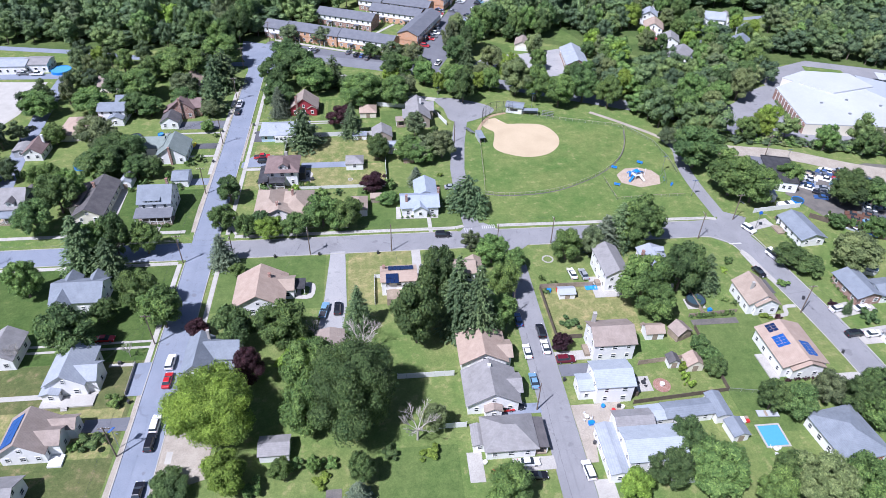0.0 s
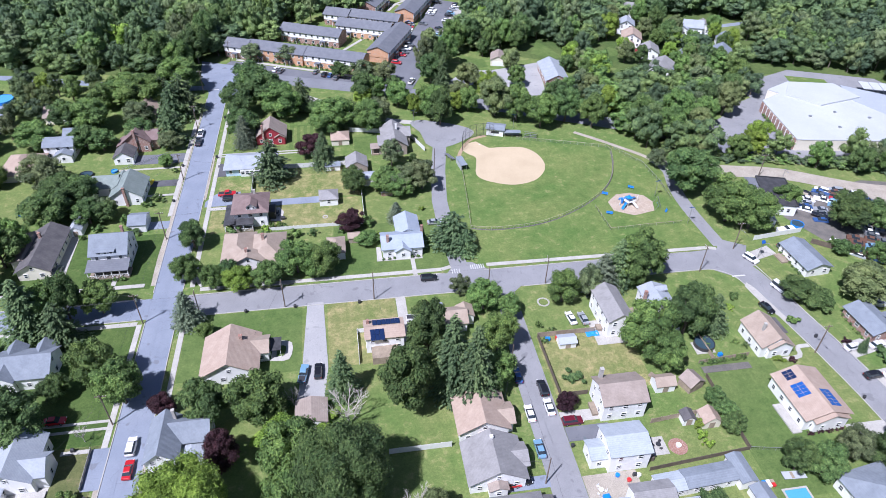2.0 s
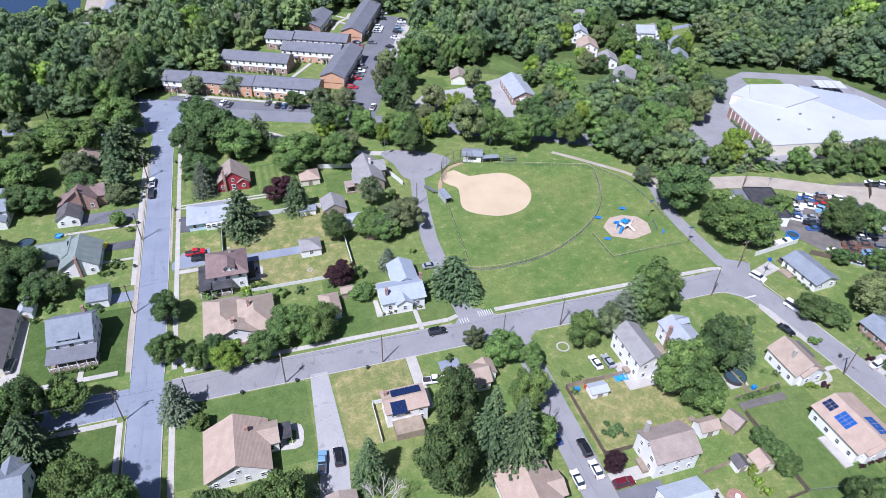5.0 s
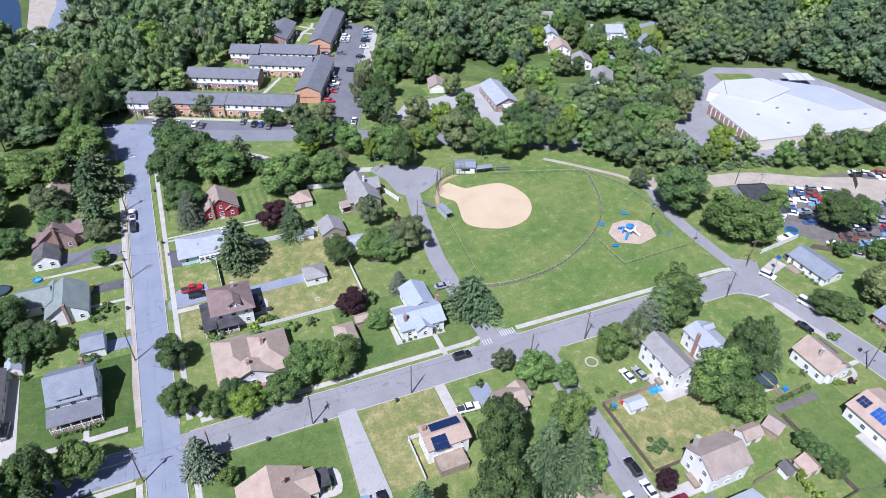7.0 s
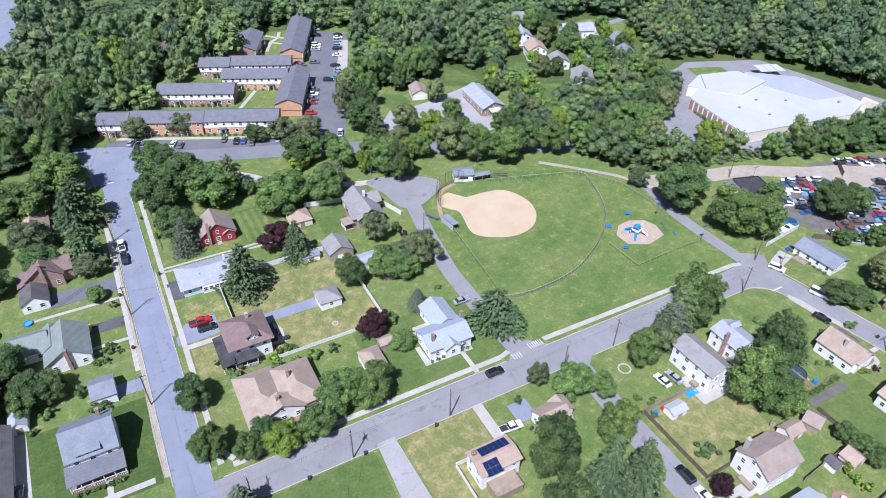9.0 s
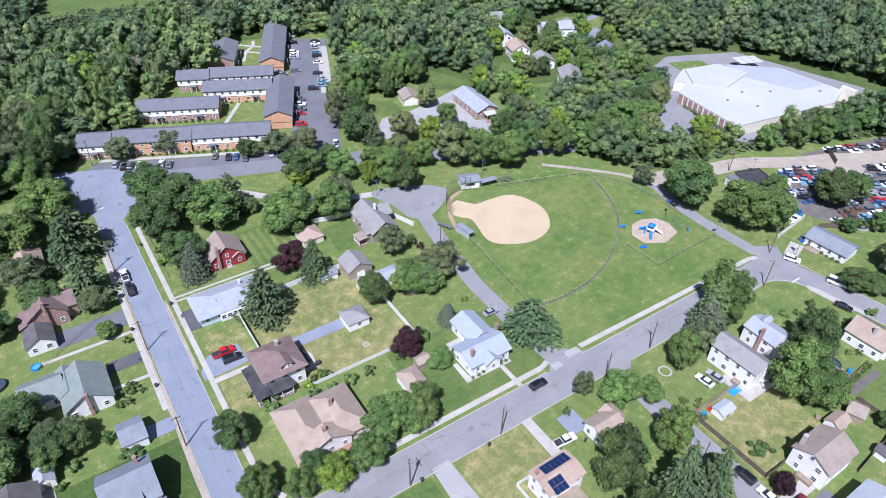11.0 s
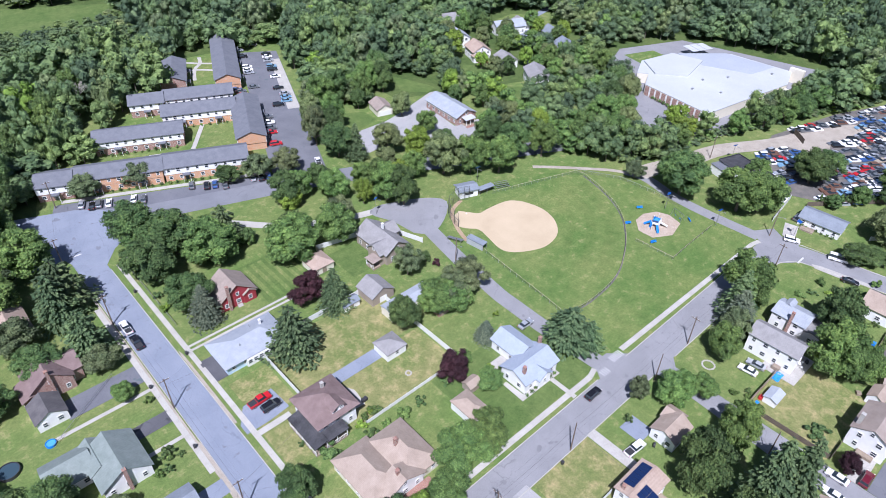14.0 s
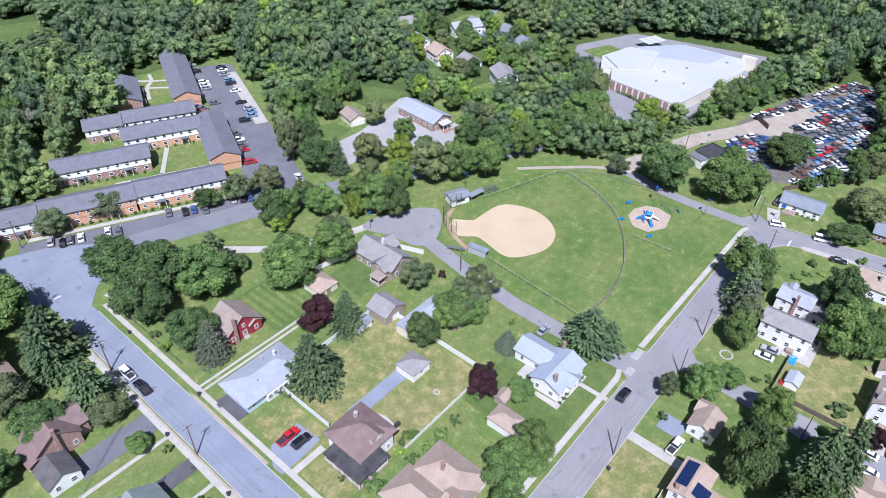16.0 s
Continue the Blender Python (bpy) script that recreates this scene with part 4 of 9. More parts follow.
# roads
RW, RS = 0.03, 0.028
slab("road", rect(-56, -40, -48.5, 286), ASPHALT, RW, "worn blue-grey asphalt street", "road")
slab("road", rect(-420, 150.7, -56.02, 158.6), ASPHALT, RS, "worn blue-grey asphalt side street", "road")
slab("road", rect(-48.48, 150.5, 98, 158.6), ASPHALT_S, RS, "worn blue-grey asphalt street beside a playing field", "road")
ribbon("road", smooth([(112.5, 161.5), (108, 153), (110, 145), (112.8, 130), (115.3, 115), (117.5, 95), (119, 60), (120, -60)], 5), 8.2, ASPHALT_S, 0.052, "worn asphalt street curving between houses", "road")
slab("road", [(97, 150.5), (100, 150.2), (105, 146.5), (115.5, 151), (112.5, 159.6), (97, 158.7)], ASPHALT_S, 0.04, "street junction of worn asphalt", "road")
slab("lane", [(33.7, -60), (40.8, -60), (40.8, 120), (40.8, 151), (35.8, 151), (34.6, 130), (33.7, 118)], ASPHALT_S, 0.05, "narrow worn asphalt lane between houses", "road")
slab("road", [(34.2, 151.2), (36.2, 148.5), (41, 148.5), (44, 151.2)], ASPHALT_S, 0.06, "mouth of a lane, worn asphalt", "road")
ribbon("lane", smooth([(108, 160.5), (107.2, 180), (108, 192), (110.5, 203), (109, 211)], 5), 4.4, ASPHALT_S, 0.034, "narrow asphalt lane beside the playing field", "road")
ribbon("path", smooth([(86, 235), (92, 229.4), (98.6, 222.6), (106, 214.5), (109.5, 208)], 4), 1.7, GRAVEL, 0.06, "worn gravel path at the edge of the wood", "path")
ribbon("road", smooth([(-48, 304), (-20, 293.5), (27, 276.5), (70, 256), (108, 238), (132, 222), (150, 207)], 4), 9.0, ASPHALT_N, 0.04, "worn asphalt road along the wood", "road")
slab("road", [(-56, 285.6), (-48.5, 279), (-44, 285), (-36, 291), (-30, 300), (-46, 313), (-63, 320), (-61, 300), (-57.5, 291)], ASPHALT, 0.056, "wide asphalt street junction", "road")
ribbon("road", [(-56, 291), (-75, 292), (-100, 299), (-136, 309), (-180, 317), (-260, 330)], 4.5, ASPHALT, 0.044, "narrow asphalt road through grass", "road")
ribbon("path", smooth([(-44, 279), (-28, 283), (-14, 276), (0, 262), (18, 252.5), (30, 249)], 4), 3.0, CONCRETE, 0.036, "old paved trail strip in the grass", "path")
ribbon("lane", [(28.2, 158), (27.6, 163), (26.9, 180), (27.2, 195), (29.5, 213), (33, 232), (38, 240)], 5.0, ASPHALT_S, 0.03, "worn dead-end asphalt lane beside the ball field", "road")
slab("parking_lot", smooth([(28, 233), (32, 229), (40, 232), (47.5, 239), (43, 245.5), (30, 251.5), (24, 250), (27, 242)], 3), ASPHALT_S, 0.042, "cracked asphalt turning place at the end of a lane", "parking")
ribbon("dirt_road", smooth([(111, 207), (120, 205), (131, 201), (150, 196.5), (172, 184.5), (196, 176), (215, 163)], 4), 7.5, GRAVEL, 0.05, "pale dirt road to a vehicle yard", "road")
slab("yard", [(136, 172), (148, 184), (160, 186), (176, 189), (215, 180), (254, 164), (252, 152), (215, 142), (165, 136), (142, 158)], YARD, 0.02, "oil-dark dirt yard full of scrapped cars", "yard")
slab("yard_lane", smooth([(172, 185.6), (184, 182), (203, 173.5), (208, 167.5), (197, 166.6), (185, 170), (178, 167.5), (175, 172), (172, 178)], 2), GRAVEL, 0.055, "bare sandy open lane in a vehicle yard", "yard")
slab("parking_lot", [apt(-34, -18), apt(42, -18), apt(42, -9.3), apt(-34, -9.3)], ASPHALT_D, 0.036, "asphalt parking strip before the apartments", "parking")
slab("parking_lot", [apt(35.5, -17), apt(54, -17), apt(52, 40), apt(49.5, 104), apt(31.5, 106)], ASPHALT_D, 0.048, "long asphalt car park beside the apartments", "parking")
slab("paving", [apt(46.8, 40), apt(51.8, 40), apt(49.8, 94), apt(45.4, 94)], CONC_W, 0.06, "pale concrete parking bays", "parking")
slab("verge", [apt(-36, -21), apt(36, -21), apt(36, -18.1), apt(-36, -18.1)], DIRT, 0.03, "worn bare-earth verge", "verge")
slab("parking_lot", [(139, 212), (150, 205), (250, 176), (258, 196), (240, 268), (205, 282), (170, 268), (172, 256), (160, 250), (150, 240), (128, 227)], ASPHALT_S, 0.03, "worn asphalt round a white-roofed commercial building", "parking")
slab("parking_lot", [(102.5, 304.3), (98.9, 305.4), (83.6, 300.8), (76, 298.5), (67.4, 296.6), (54.6, 296.8), (44, 284.5), (47, 281), (54, 281.5), (61.4, 284), (67.8, 279), (74.2, 271), (81.6, 263.5), (92, 267), (98, 271), (98, 274), (86, 276), (89, 295)], GRAVELLY, 0.034, "pale worn car park beside a small hall", "parking")
slab("lawn", [(53.7, 309), (58.4, 313), (66, 309), (66, 300.4), (55.6, 297.5)], LUSH, 0.018, "mown grass beside a garage", "lawn")
slab("lawn", [(96.6, 328), (100.4, 321), (104.2, 308), (98.3, 306), (90, 314)], LUSH, 0.018, "grass clearing behind a small hall", "lawn")
slab("lawn", [(114, 281.3), (125.5, 292), (135, 281.5), (125, 272.5)], LUSH, 0.018, "bright mown back lawn among trees", "lawn")
slab("lawn", [(131, 318), (138, 309), (127, 306), (124, 312)], LUSH, 0.02, "small back lawn among trees", "lawn")
slab("lawn", [(172, 325), (200, 318), (222, 338), (200, 352), (178, 350)], LAWN, 0.02, "lawn of a house among trees", "lawn")
slab("lawn", [(196, 258), (214, 254), (216, 270), (200, 276)], LAWN, 0.045, "grass plot beside a commercial building", "lawn")
ribbon("road", [(146, 284), (160, 302), (178, 322), (200, 340), (260, 352)], 4.0, ASPHALT, 0.03, "narrow street among trees", "road")
slab("parking_lot", [(-190, 225), (-141, 236), (-138, 246), (-138, 276), (-190, 279)], CONCRETE, 0.03, "wide pale concrete car park", "parking")
ribbon("lane", [(-122, 190), (-126, 216), (-131, 262), (-134, 282), (-200, 284)], 6.0, ASPHALT, 0.035, "worn asphalt lane beside a car park", "road")
slab("lake", [(-99, 437), (-116, 442), (-170, 452), (-175, 540), (-112, 540), (-103, 482)], LAKE, 0.04, "deep blue water of a pond beyond the woods", "water")
ribbon("road", [(-84, 425), (-82, 455), (-80, 478), (-81, 505), (-82, 545)], 10.0, ASPHALT, 0.05, "far pale road beyond the woods", "road")
slab("ground_patch", [(-97, 436), (-70, 432), (-66, 540), (-101, 540)], GRAVEL, 0.02, "bare pale ground by a far road", "ground")

# pavements, kerbs
for a in ((-46.4, 40, -46.4, 122), (-46.4, 122, -46.4, 149.5), (-46.2, 162, -46.0, 277), (-57.6, 197, -57.6, 262), (-57.4, 112, -57.4, 149)):
    walkway(*a)
for a in ((-44, 160.8, 22.4, 160.5), (-200, 164.4, -59, 164.4), (-200, 149.3, -58, 149.3), (35.6, 160.9, 103, 160.0)):
    walkway(*a, width=1.4)
walkway(22.5, 160.5, 25.2, 161.4, 1.3)
walkway(103.1, 160.0, 106.0, 159.2, 1.4)
walkway(-43.5, 162, -45.8, 166, 1.2)
for a in ((-48.4, -30, -48.4, 150), (-48.4, 161.5, -48.4, 276), (-56.1, 161, -56.1, 280), (-56.1, -30, -56.1, 150)):
    kerb([a[:2], a[2:]])
for a in ((-46.5, 158.7, 23, 158.7), (34.5, 158.7, 96.5, 158.7), (-46, 150.4, 34, 150.4), (44, 150.4, 96, 150.4), (-260, 158.7, -58.5, 158.7), (-260, 150.6, -58.5, 150.6)):
    kerb([a[:2], a[2:]])
kerb(smooth([(96, 150.4), (100.5, 150), (104.5, 147), (106.2, 143), (108.7, 130), (111.2, 115), (113.4, 95), (114.8, 60)], 4))
kerb(smooth([(113.2, 152), (114.5, 146), (116.9, 130), (119.4, 115), (121.6, 95), (123, 60)], 4))
# crossing bars
for k in range(7):
    slab("crossing_bar", rect(30.8 + 0.62 * k, 159.4, 31.02 + 0.62 * k, 161.4), PAINT_LINE, 0.07, "white painted crossing bar", "road marking")
for k in range(4):
    slab("crossing_bar", rect(25.2 + 0.7 * k, 158.2, 25.42 + 0.7 * k, 160.0), PAINT_LINE, 0.072, "white painted crossing bar", "road marking")
slab("street_mouth", [(23.5, 158.2), (36.5, 158.2), (34.2, 160.2), (31.6, 162.6), (25.6, 162.6), (25.0, 160.3)], ASPHALT_S, 0.045, "worn asphalt mouth of a lane", "road")
slab("stop_line", rect(-55.6, 288.6, -52.2, 289.1), PAINT_LINE, 0.075, "worn white stop line", "road marking")
slab("stop_line", rect(104.5, 146.2, 108.3, 146.7), PAINT_LINE, 0.068, "worn white stop line", "road marking")

# drives and garden paths
def drive(x0, y0, x1, y1, mat=None, label="worn asphalt drive beside a house"):
    slab("drive", rect(x0, y0, x1, y1), mat or ASPHALT_D, 0.056, label, "drive")


for y in (233.6, 232.0):
    slab("drive", rect(-45.5, y - 0.35, -8.5, y + 0.35), CONCRETE, 0.05, "concrete wheel track of a two-strip drive", "drive")
slab("drive", [(-47.6, 200.6), (-47.6, 203.6), (-44.6, 208.0), (-37.0, 208.4), (-36.6, 201.2), (-42.0, 200.6)], ASPHALT, 0.056, "worn asphalt drive beside a house", "drive")
drive(-27, 198.9, -11.2, 202.5, ASPHALT)
drive(-46, 218.6, -42, 227, BLACKTOP, "dark mulch bed in front of a ranch house")
slab("garden_path", rect(-45.8, 198.4, -37.5, 200), CONCRETE, 0.05, "concrete path to a porch", "path")
drive(-75, 230, -57, 236.3)
drive(-71, 214.8, -58, 218.6, BLACKTOP, "freshly sealed black drive")
slab("garden_path", rect(-80, 226.2, -58.2, 227.2), CONCRETE, 0.045, "narrow concrete garden path", "path")
slab("garden_path", rect(-70, 209, -58.2, 210), CONCRETE, 0.045, "narrow concrete garden path", "path")
drive(-64, 190.5, -57, 194.5, ASPHALT, "short asphalt drive before a garage")
slab("drive", [(-85, 164), (-81, 164), (-82, 190), (-86, 190)], CONC_W, 0.05, "pale concrete drive between two houses", "drive")
slab("garden_path", rect(-68, 164.6, -66.8, 167.5), CONCRETE, 0.05, "concrete path to front steps", "path")
slab("drive", [(-15.2, 151.4), (-11, 151.4), (-10.2, 128), (-11.5, 117), (-17.8, 117), (-16.4, 128)], GRAVELLY, 0.05, "long pale asphalt drive widening to a garage", "drive")
slab("ground_cover", smooth([(-27.5, 108.2), (-25.9, 111.6), (-18.1, 115.1), (-13.2, 113.9), (-9.5, 111.5), (-18.0, 109.0), (-20.4, 107.0), (-27.5, 108.2)], 3)[:-1], LIME, 0.06, "bright lime-green ground cover", "garden bed")
slab("lawn", rect(-3, 66, 14, 83), LUSH, 0.012, "lush back lawn behind white houses", "lawn")
slab("garden_bed", rect(-13.6, 69.5, -10.4, 74.5), YARD, 0.05, "bare dug vegetable bed in a back garden", "garden bed")
slab("patio", rect(15.6, 73.5, 18.8, 80.6), CONC_W, 0.05, "cluttered concrete patio behind a white house", "patio")
drive(8.2, 134, 10.8, 150.6, CONC_W, "pale concrete drive")
drive(15.5, 141.5, 20.5, 147.0, ASPHALT, "short asphalt drive")
drive(40.9, 99.5, 51, 103.2)
drive(40.9, 104.4, 51.5, 107.4, CONC_W, "pink-grey paved front court")
slab("patio", [(40.9, 91), (52.5, 91), (52.5, 84), (44.5, 84), (43.2, 76), (40.9, 76)], GRAVEL, 0.05, "pale concrete patio beside a white house", "patio")
drive(40.9, 64, 45, 72, CONC_W, "pale concrete drive")
drive(25, 75.2, 34, 78.4, CONC_W, "pale concrete drive")
drive(24, 89.6, 34, 92.4, ASPHALT, "short asphalt drive between houses")
drive(-59.8, 102, -56, 112, ASPHALT, "asphalt parking place behind a low wall")
slab("garden_path", rect(-66, 111.2, -60, 112.2), CONCRETE, 0.05, "concrete path to a house", "path")
slab("drive", rect(-90, 102.6, -66, 104), CONCRETE, 0.04, "narrow concrete path", "path")
for y in (117.2, 119.2):
    slab("drive", rect(-90, y - 0.35, -57, y + 0.35), CONCRETE, 0.05, "concrete wheel track of a two-strip drive", "drive")
drive(-66.5, 92.5, -57, 96)
slab("drive", [(-48.4, 92), (-43, 92), (-38, 87), (-38, 79), (-48.4, 76)], GRAVEL, 0.05, "pale bare gravel drive", "drive")
slab("layby", [(107.0, 143.5), (108.2, 141), (110.6, 128), (109.4, 127.6), (107.0, 134), (105.8, 142)], CONC_W, 0.06, "pale concrete lay-by", "drive")
ribbon("garden_path", smooth([(110.4, 118.6), (107.2, 118.4), (106.0, 115.6), (101, 115.2)], 3), 1.2, CONCRETE, 0.05, "curving concrete garden path", "path")
drive(104, 90.5, 113.4, 95, CONC_W, "pale concrete drive")
slab("drive", [(119.8, 113), (119.4, 118), (131, 120), (132, 115.5)], CONC_W, 0.05, "pale concrete drive with parked cars", "drive")
slab("drive", [(121, 103.5), (120.3, 108.5), (134, 110), (135, 104)], CONC_W, 0.05, "pale concrete drive with parked cars", "drive")
slab("drive", [(113.9, 152), (114.6, 156), (122, 158.5), (123, 154.5)], CONC_W, 0.06, "pale concrete drive", "drive")
slab("patio", [(4.6, 166.4), (17.8, 166.2), (17.8, 167.6), (6.2, 167.8), (6.0, 173.0), (4.8, 173.0)], CONC_W, 0.055, "pale concrete border round a white house", "path")
slab("garden_path", rect(14.2, 159, 15.4, 167), CONCRETE, 0.05, "concrete path to a front door", "path")
slab("patio", rect(57, 126, 68.6, 134.6), CONC_W, 0.05, "pale concrete yard beside a white house", "patio")
slab("patio", rect(80.6, 119.6, 85.6, 123.6), CONC_W, 0.06, "round pale pool surround", "patio")
slab("garden_bed", rect(79.5, 113.6, 92, 115.6), YARD, 0.06, "bare vegetable bed", "garden bed")
slab("patio", rect(57.5, 93.5, 61.5, 98), CONC_W, 0.05, "small concrete patio", "patio")
slab("patio", [(-26.6, 190.5), (-23.2, 190.2), (-22.6, 195), (-24, 197.6), (-26.6, 197.6)], CONCRETE, 0.05, "stone patio behind a house", "patio")
slab("play_bed", smooth([(-24, 132), (-19.5, 132), (-19, 137.5), (-23, 138), (-24, 132)], 3)[:-1], CONCRETE, 0.05, "concrete ring round a flower bed", "garden bed")
slab("flower_bed", smooth([(-22.6, 133.4), (-20.8, 133.4), (-20.4, 136.3), (-22.3, 136.5), (-22.6, 133.4)], 3)[:-1], LUSH, 0.075, "round green flower bed", "garden bed")
ribbon("courtyard_path", [(0.2, 325.4), (1.6, 327.2), (11.4, 340.7), (12.6, 342.4)], 1.6, CONCRETE, 0.05, "concrete courtyard path", "path")
slab("courtyard_path", [apt(-32, -8.6), apt(34, -8.6), apt(34, -6.9), apt(-32, -6.9)], CONCRETE, 0.06, "concrete path before the apartments", "path")
slab("courtyard_path", [apt(-6, 14.6), apt(24, 14.6), apt(24, 16), apt(-6, 16)], CONCRETE, 0.07, "concrete courtyard path", "path")
ribbon("courtyard_path", smooth([(27.8, 381), (31, 388), (34, 393), (38.2, 397), (41, 404)], 3), 1.6, CONCRETE, 0.05, "curving concrete courtyard path", "path")
ribbon("courtyard_path", smooth([(27, 391), (33, 391.5), (40, 385)], 3), 1.5, CONCRETE, 0.062, "curving concrete courtyard path", "path")
ribbon("courtyard_path", smooth([(33, 402), (38, 397), (44, 392)], 3), 1.5, CONCRETE, 0.066, "curving concrete courtyard path", "path")
# worn earth; under the outfield fence its dark tone also paints the shadow line
ribbon("worn_strip", smooth([(34.5, 178.6), (40.7, 177.1), (47.7, 177.1), (54.6, 177.8), (61.4, 179.7), (68, 182.9), (74.4, 186.7), (81, 191.9), (85.7, 197), (89.5, 203.1), (92.7, 210.7), (95, 219)], 4), 0.42, YARD, 0.024, "dark strip of bare earth and painted shadow line under the outfield fence", "ground")
ribbon("worn_strip", smooth([(51.5, 236.2), (44.8, 233.5), (40, 226), (37.6, 219)], 4), 1.3, DIRT, 0.026, "worn earth round the backstop", "ground")

# ---- houses of the middle block ----
def red_house():
    h = house("house", -28.3, 243.2, 0, "red-sided house with a brown gabled roof and brick chimney")
    wing(h, 0, 0, 10.4, 8.4, 3.3, RED_S, TAUPE_R, "gable", "y", 36, 0.45)
    wing(h, 3.2, -2.6, 3.4, 4.0, 3.0, RED_S, TAUPE_R, "gable", "y", 32, 0.3, "s")
    chimney(h, -2.6, -4.55, 8.0)
    part("deck", box(1.5, 4.2, 0, 5.2, 7.4, 0.4), CONC_W, h)
    steps(h, 0, -4.25, 0)


def pale_ranch():
    h = house("house", -34.2, 223.4, 0, "long ranch house with a pale hipped roof and pale blue walls")
    wing(h, 0, 0, 16.6, 9.6, 2.9, BLUE_S, PALE_R, "hip", "x", 22, 0.7, doors="w")
    part("sun_porch", box(-3.4, -5.6, 0, 7.2, -4.83, 2.5), TRIM, h, "white and pale blue sun porch")
    for k in range(7):
        window(h, pose(-2.6 + 1.5 * k, -5.61, 0.85), 1.15, 0.95)
    vent(h, -3, -2, 4.6), vent(h, 2, 2.4, 4.6)
    chimney(h, 4.5, 1.5, 5.6, TRIM, 0.5)


def brown_square():
    h = house("house", -31.9, 193.0, 0, "white two-storey house with a brown hipped roof and black-roofed porch")
    wing(h, 0, 0, 9.6, 9.8, 5.8, WHITE, BROWN_R, "hip", "x", 26, 0.8)
    porch(h, -7.6, -7.4, -4.85, 3.0, BLACK_R, 2.9, 0.5, True, 0.3, 5, "w")
    porch(h, -4.8, -7.4, 0.6, -4.95, BLACK_R, 2.86, 0.5, True, 0.3, 3, "s")
    part("back_porch", box(4.85, -1.6, 0, 7.0, 2.6, 2.7), DARKMETAL, h)
    chimney(h, 1.2, 2.4, 8.6, CONC_W)
    dormer(h, 0.6, -4.5, 6.3, 3.0, 3.2, WHITE, BROWN_R)


def tan_bungalow():
    h = house("house", -30.2, 171.4, 0, "cream bungalow with twin tan hipped roofs and white front gable")
    wing(h, 4.2, 1.8, 9.0, 12.6, 3.4, CREAM, TAN_R, "hip", "y", 30, 0.5)
    wing(h, -4.0, 2.6, 8.4, 13.4, 3.36, CREAM, TAN_R, "hip", "y", 32, 0.5)
    wing(h, -0.8, -3.4, 9.6, 3.4, 3.5, WHITE, TAN_R, "gable", "y", 27, 0.55, "s")
    wing(h, -6.4, -4.2, 3.8, 4.6, 2.8, PINK_S, TAN_R, "gable", "y", 24, 0.4, "s")
    part("porch_floor", box(-2.6, -8.2, 0, 5.4, -5.15, 0.5), BRICK, h)
    for x in (-2.3, 0.3, 2.8, 5.1):
        part("porch_pier", box(x - 0.3, -8.1, 0.502, x + 0.3, -7.5, 1.5), PINK_S, h)
    part("porch_parapet", box(-2.0, -7.95, 0.502, 4.8, -7.7, 1.1), PINK_S, h)
    chimney(h, -1.2, -3.2, 7.0), chimney(h, 3.0, 2.6, 7.4)
    steps(h, 1.4, -8.22, 0)


def white_l_house():
    h = house("house", 12.2, 171.4, 0, "white house with a pale blue-grey roof and brick chimneys")
    wing(h, 0, 0, 11.4, 7.6, 3.5, WHITE, SKY_R, "gable", "x", 25, 0.5, doors="s")
    wing(h, 2.4, 7.4, 6.6, 8.6, 3.3, WHITE, SKY_R, "gable", "y", 28, 0.45)
    wing(h, 0.0, -3.4, 4.2, 3.0, 3.1, WHITE, SKY_R, "gable", "y", 32, 0.4, "s")
    chimney(h, -4.2, -1.8, 6.6), chimney(h, 6.2, 2.4, 6.2)
    part("deck", box(-6.0, 3.9, 0, -1.0, 8.2, 0.35), CONC_W, h)
    steps(h, 2.6, -3.85, 0)


def craftsman():
    h = house("house", 16.0, 233.2, 0, "taupe house with grey cross gables and white trim")
    wing(h, 0, 0, 8.4, 14.4, 3.9, TAUPE_S, GREY_R, "gable", "y", 34, 0.5)
    wing(h, -2.6, -3.4, 6.4, 5.6, 4.1, TAUPE_S, GREY_R, "gable", "x", 36, 0.45, "w")
    wing(h, 2.8, 2.5, 6.4, 5.6, 4.1, TAUPE_S, GREY_R, "gable", "x", 36, 0.45, "e")
    chimney(h, 1.0, 1.0, 8.0, TRIM, 0.6)
    porch(h, -8.6, -6.6, -5.9, -3.2, TAUPE_R, 2.7, 0.6, True, 0.1, 2, "w")


for f in (red_house, pale_ranch, brown_square, tan_bungalow, white_l_house, craftsman):
    f()
shed("garage", 1.6, 218.2, 7.2, 7.0, 0, TAUPE_S, GREY_R, "taupe garage with a grey gabled roof", 2.8, "y", 30)
shed("garage", 5.6, 209.0, 14.6, 4.6, 0, CREAM, PALE_R, "low outbuilding with a pale blue-white roof", 2.7, "x", 14)
shed("shed", -3.4, 238.6, 6.4, 6.6, 0, CREAM, SALMON_R, "small shed with a salmon shingle roof", 2.3, "y", 28, kind="hip")
shed("shed", -6.6, 219.2, 5.0, 2.8, 0, WHITE, BLUEGREY_R, "white garden shed with a blue-grey roof", 1.9)
shed("garage", -8.4, 199.4, 5.6, 5.8, -90, WHITE, GREY_R, "small white garage with a grey hipped roof", 2.5, "x", 26, 2.4, "hip")
shed("garage", -6.8, 172.4, 4.9, 7.4, 0, WHITE, TAN_R, "small white garage with a tan hipped roof", 2.6, "y", 26, kind="hip")
shed("shed", -1.4, 177.4, 3.4, 2.8, 0, TAUPE_S, TAN_R, "small tan-roofed garden shed", 1.9)
shed("shed", 10.5, 201.0, 3.6, 2.2, 0, BRICK, GREY_R, "low brown shed with a pale roof", 1.6)

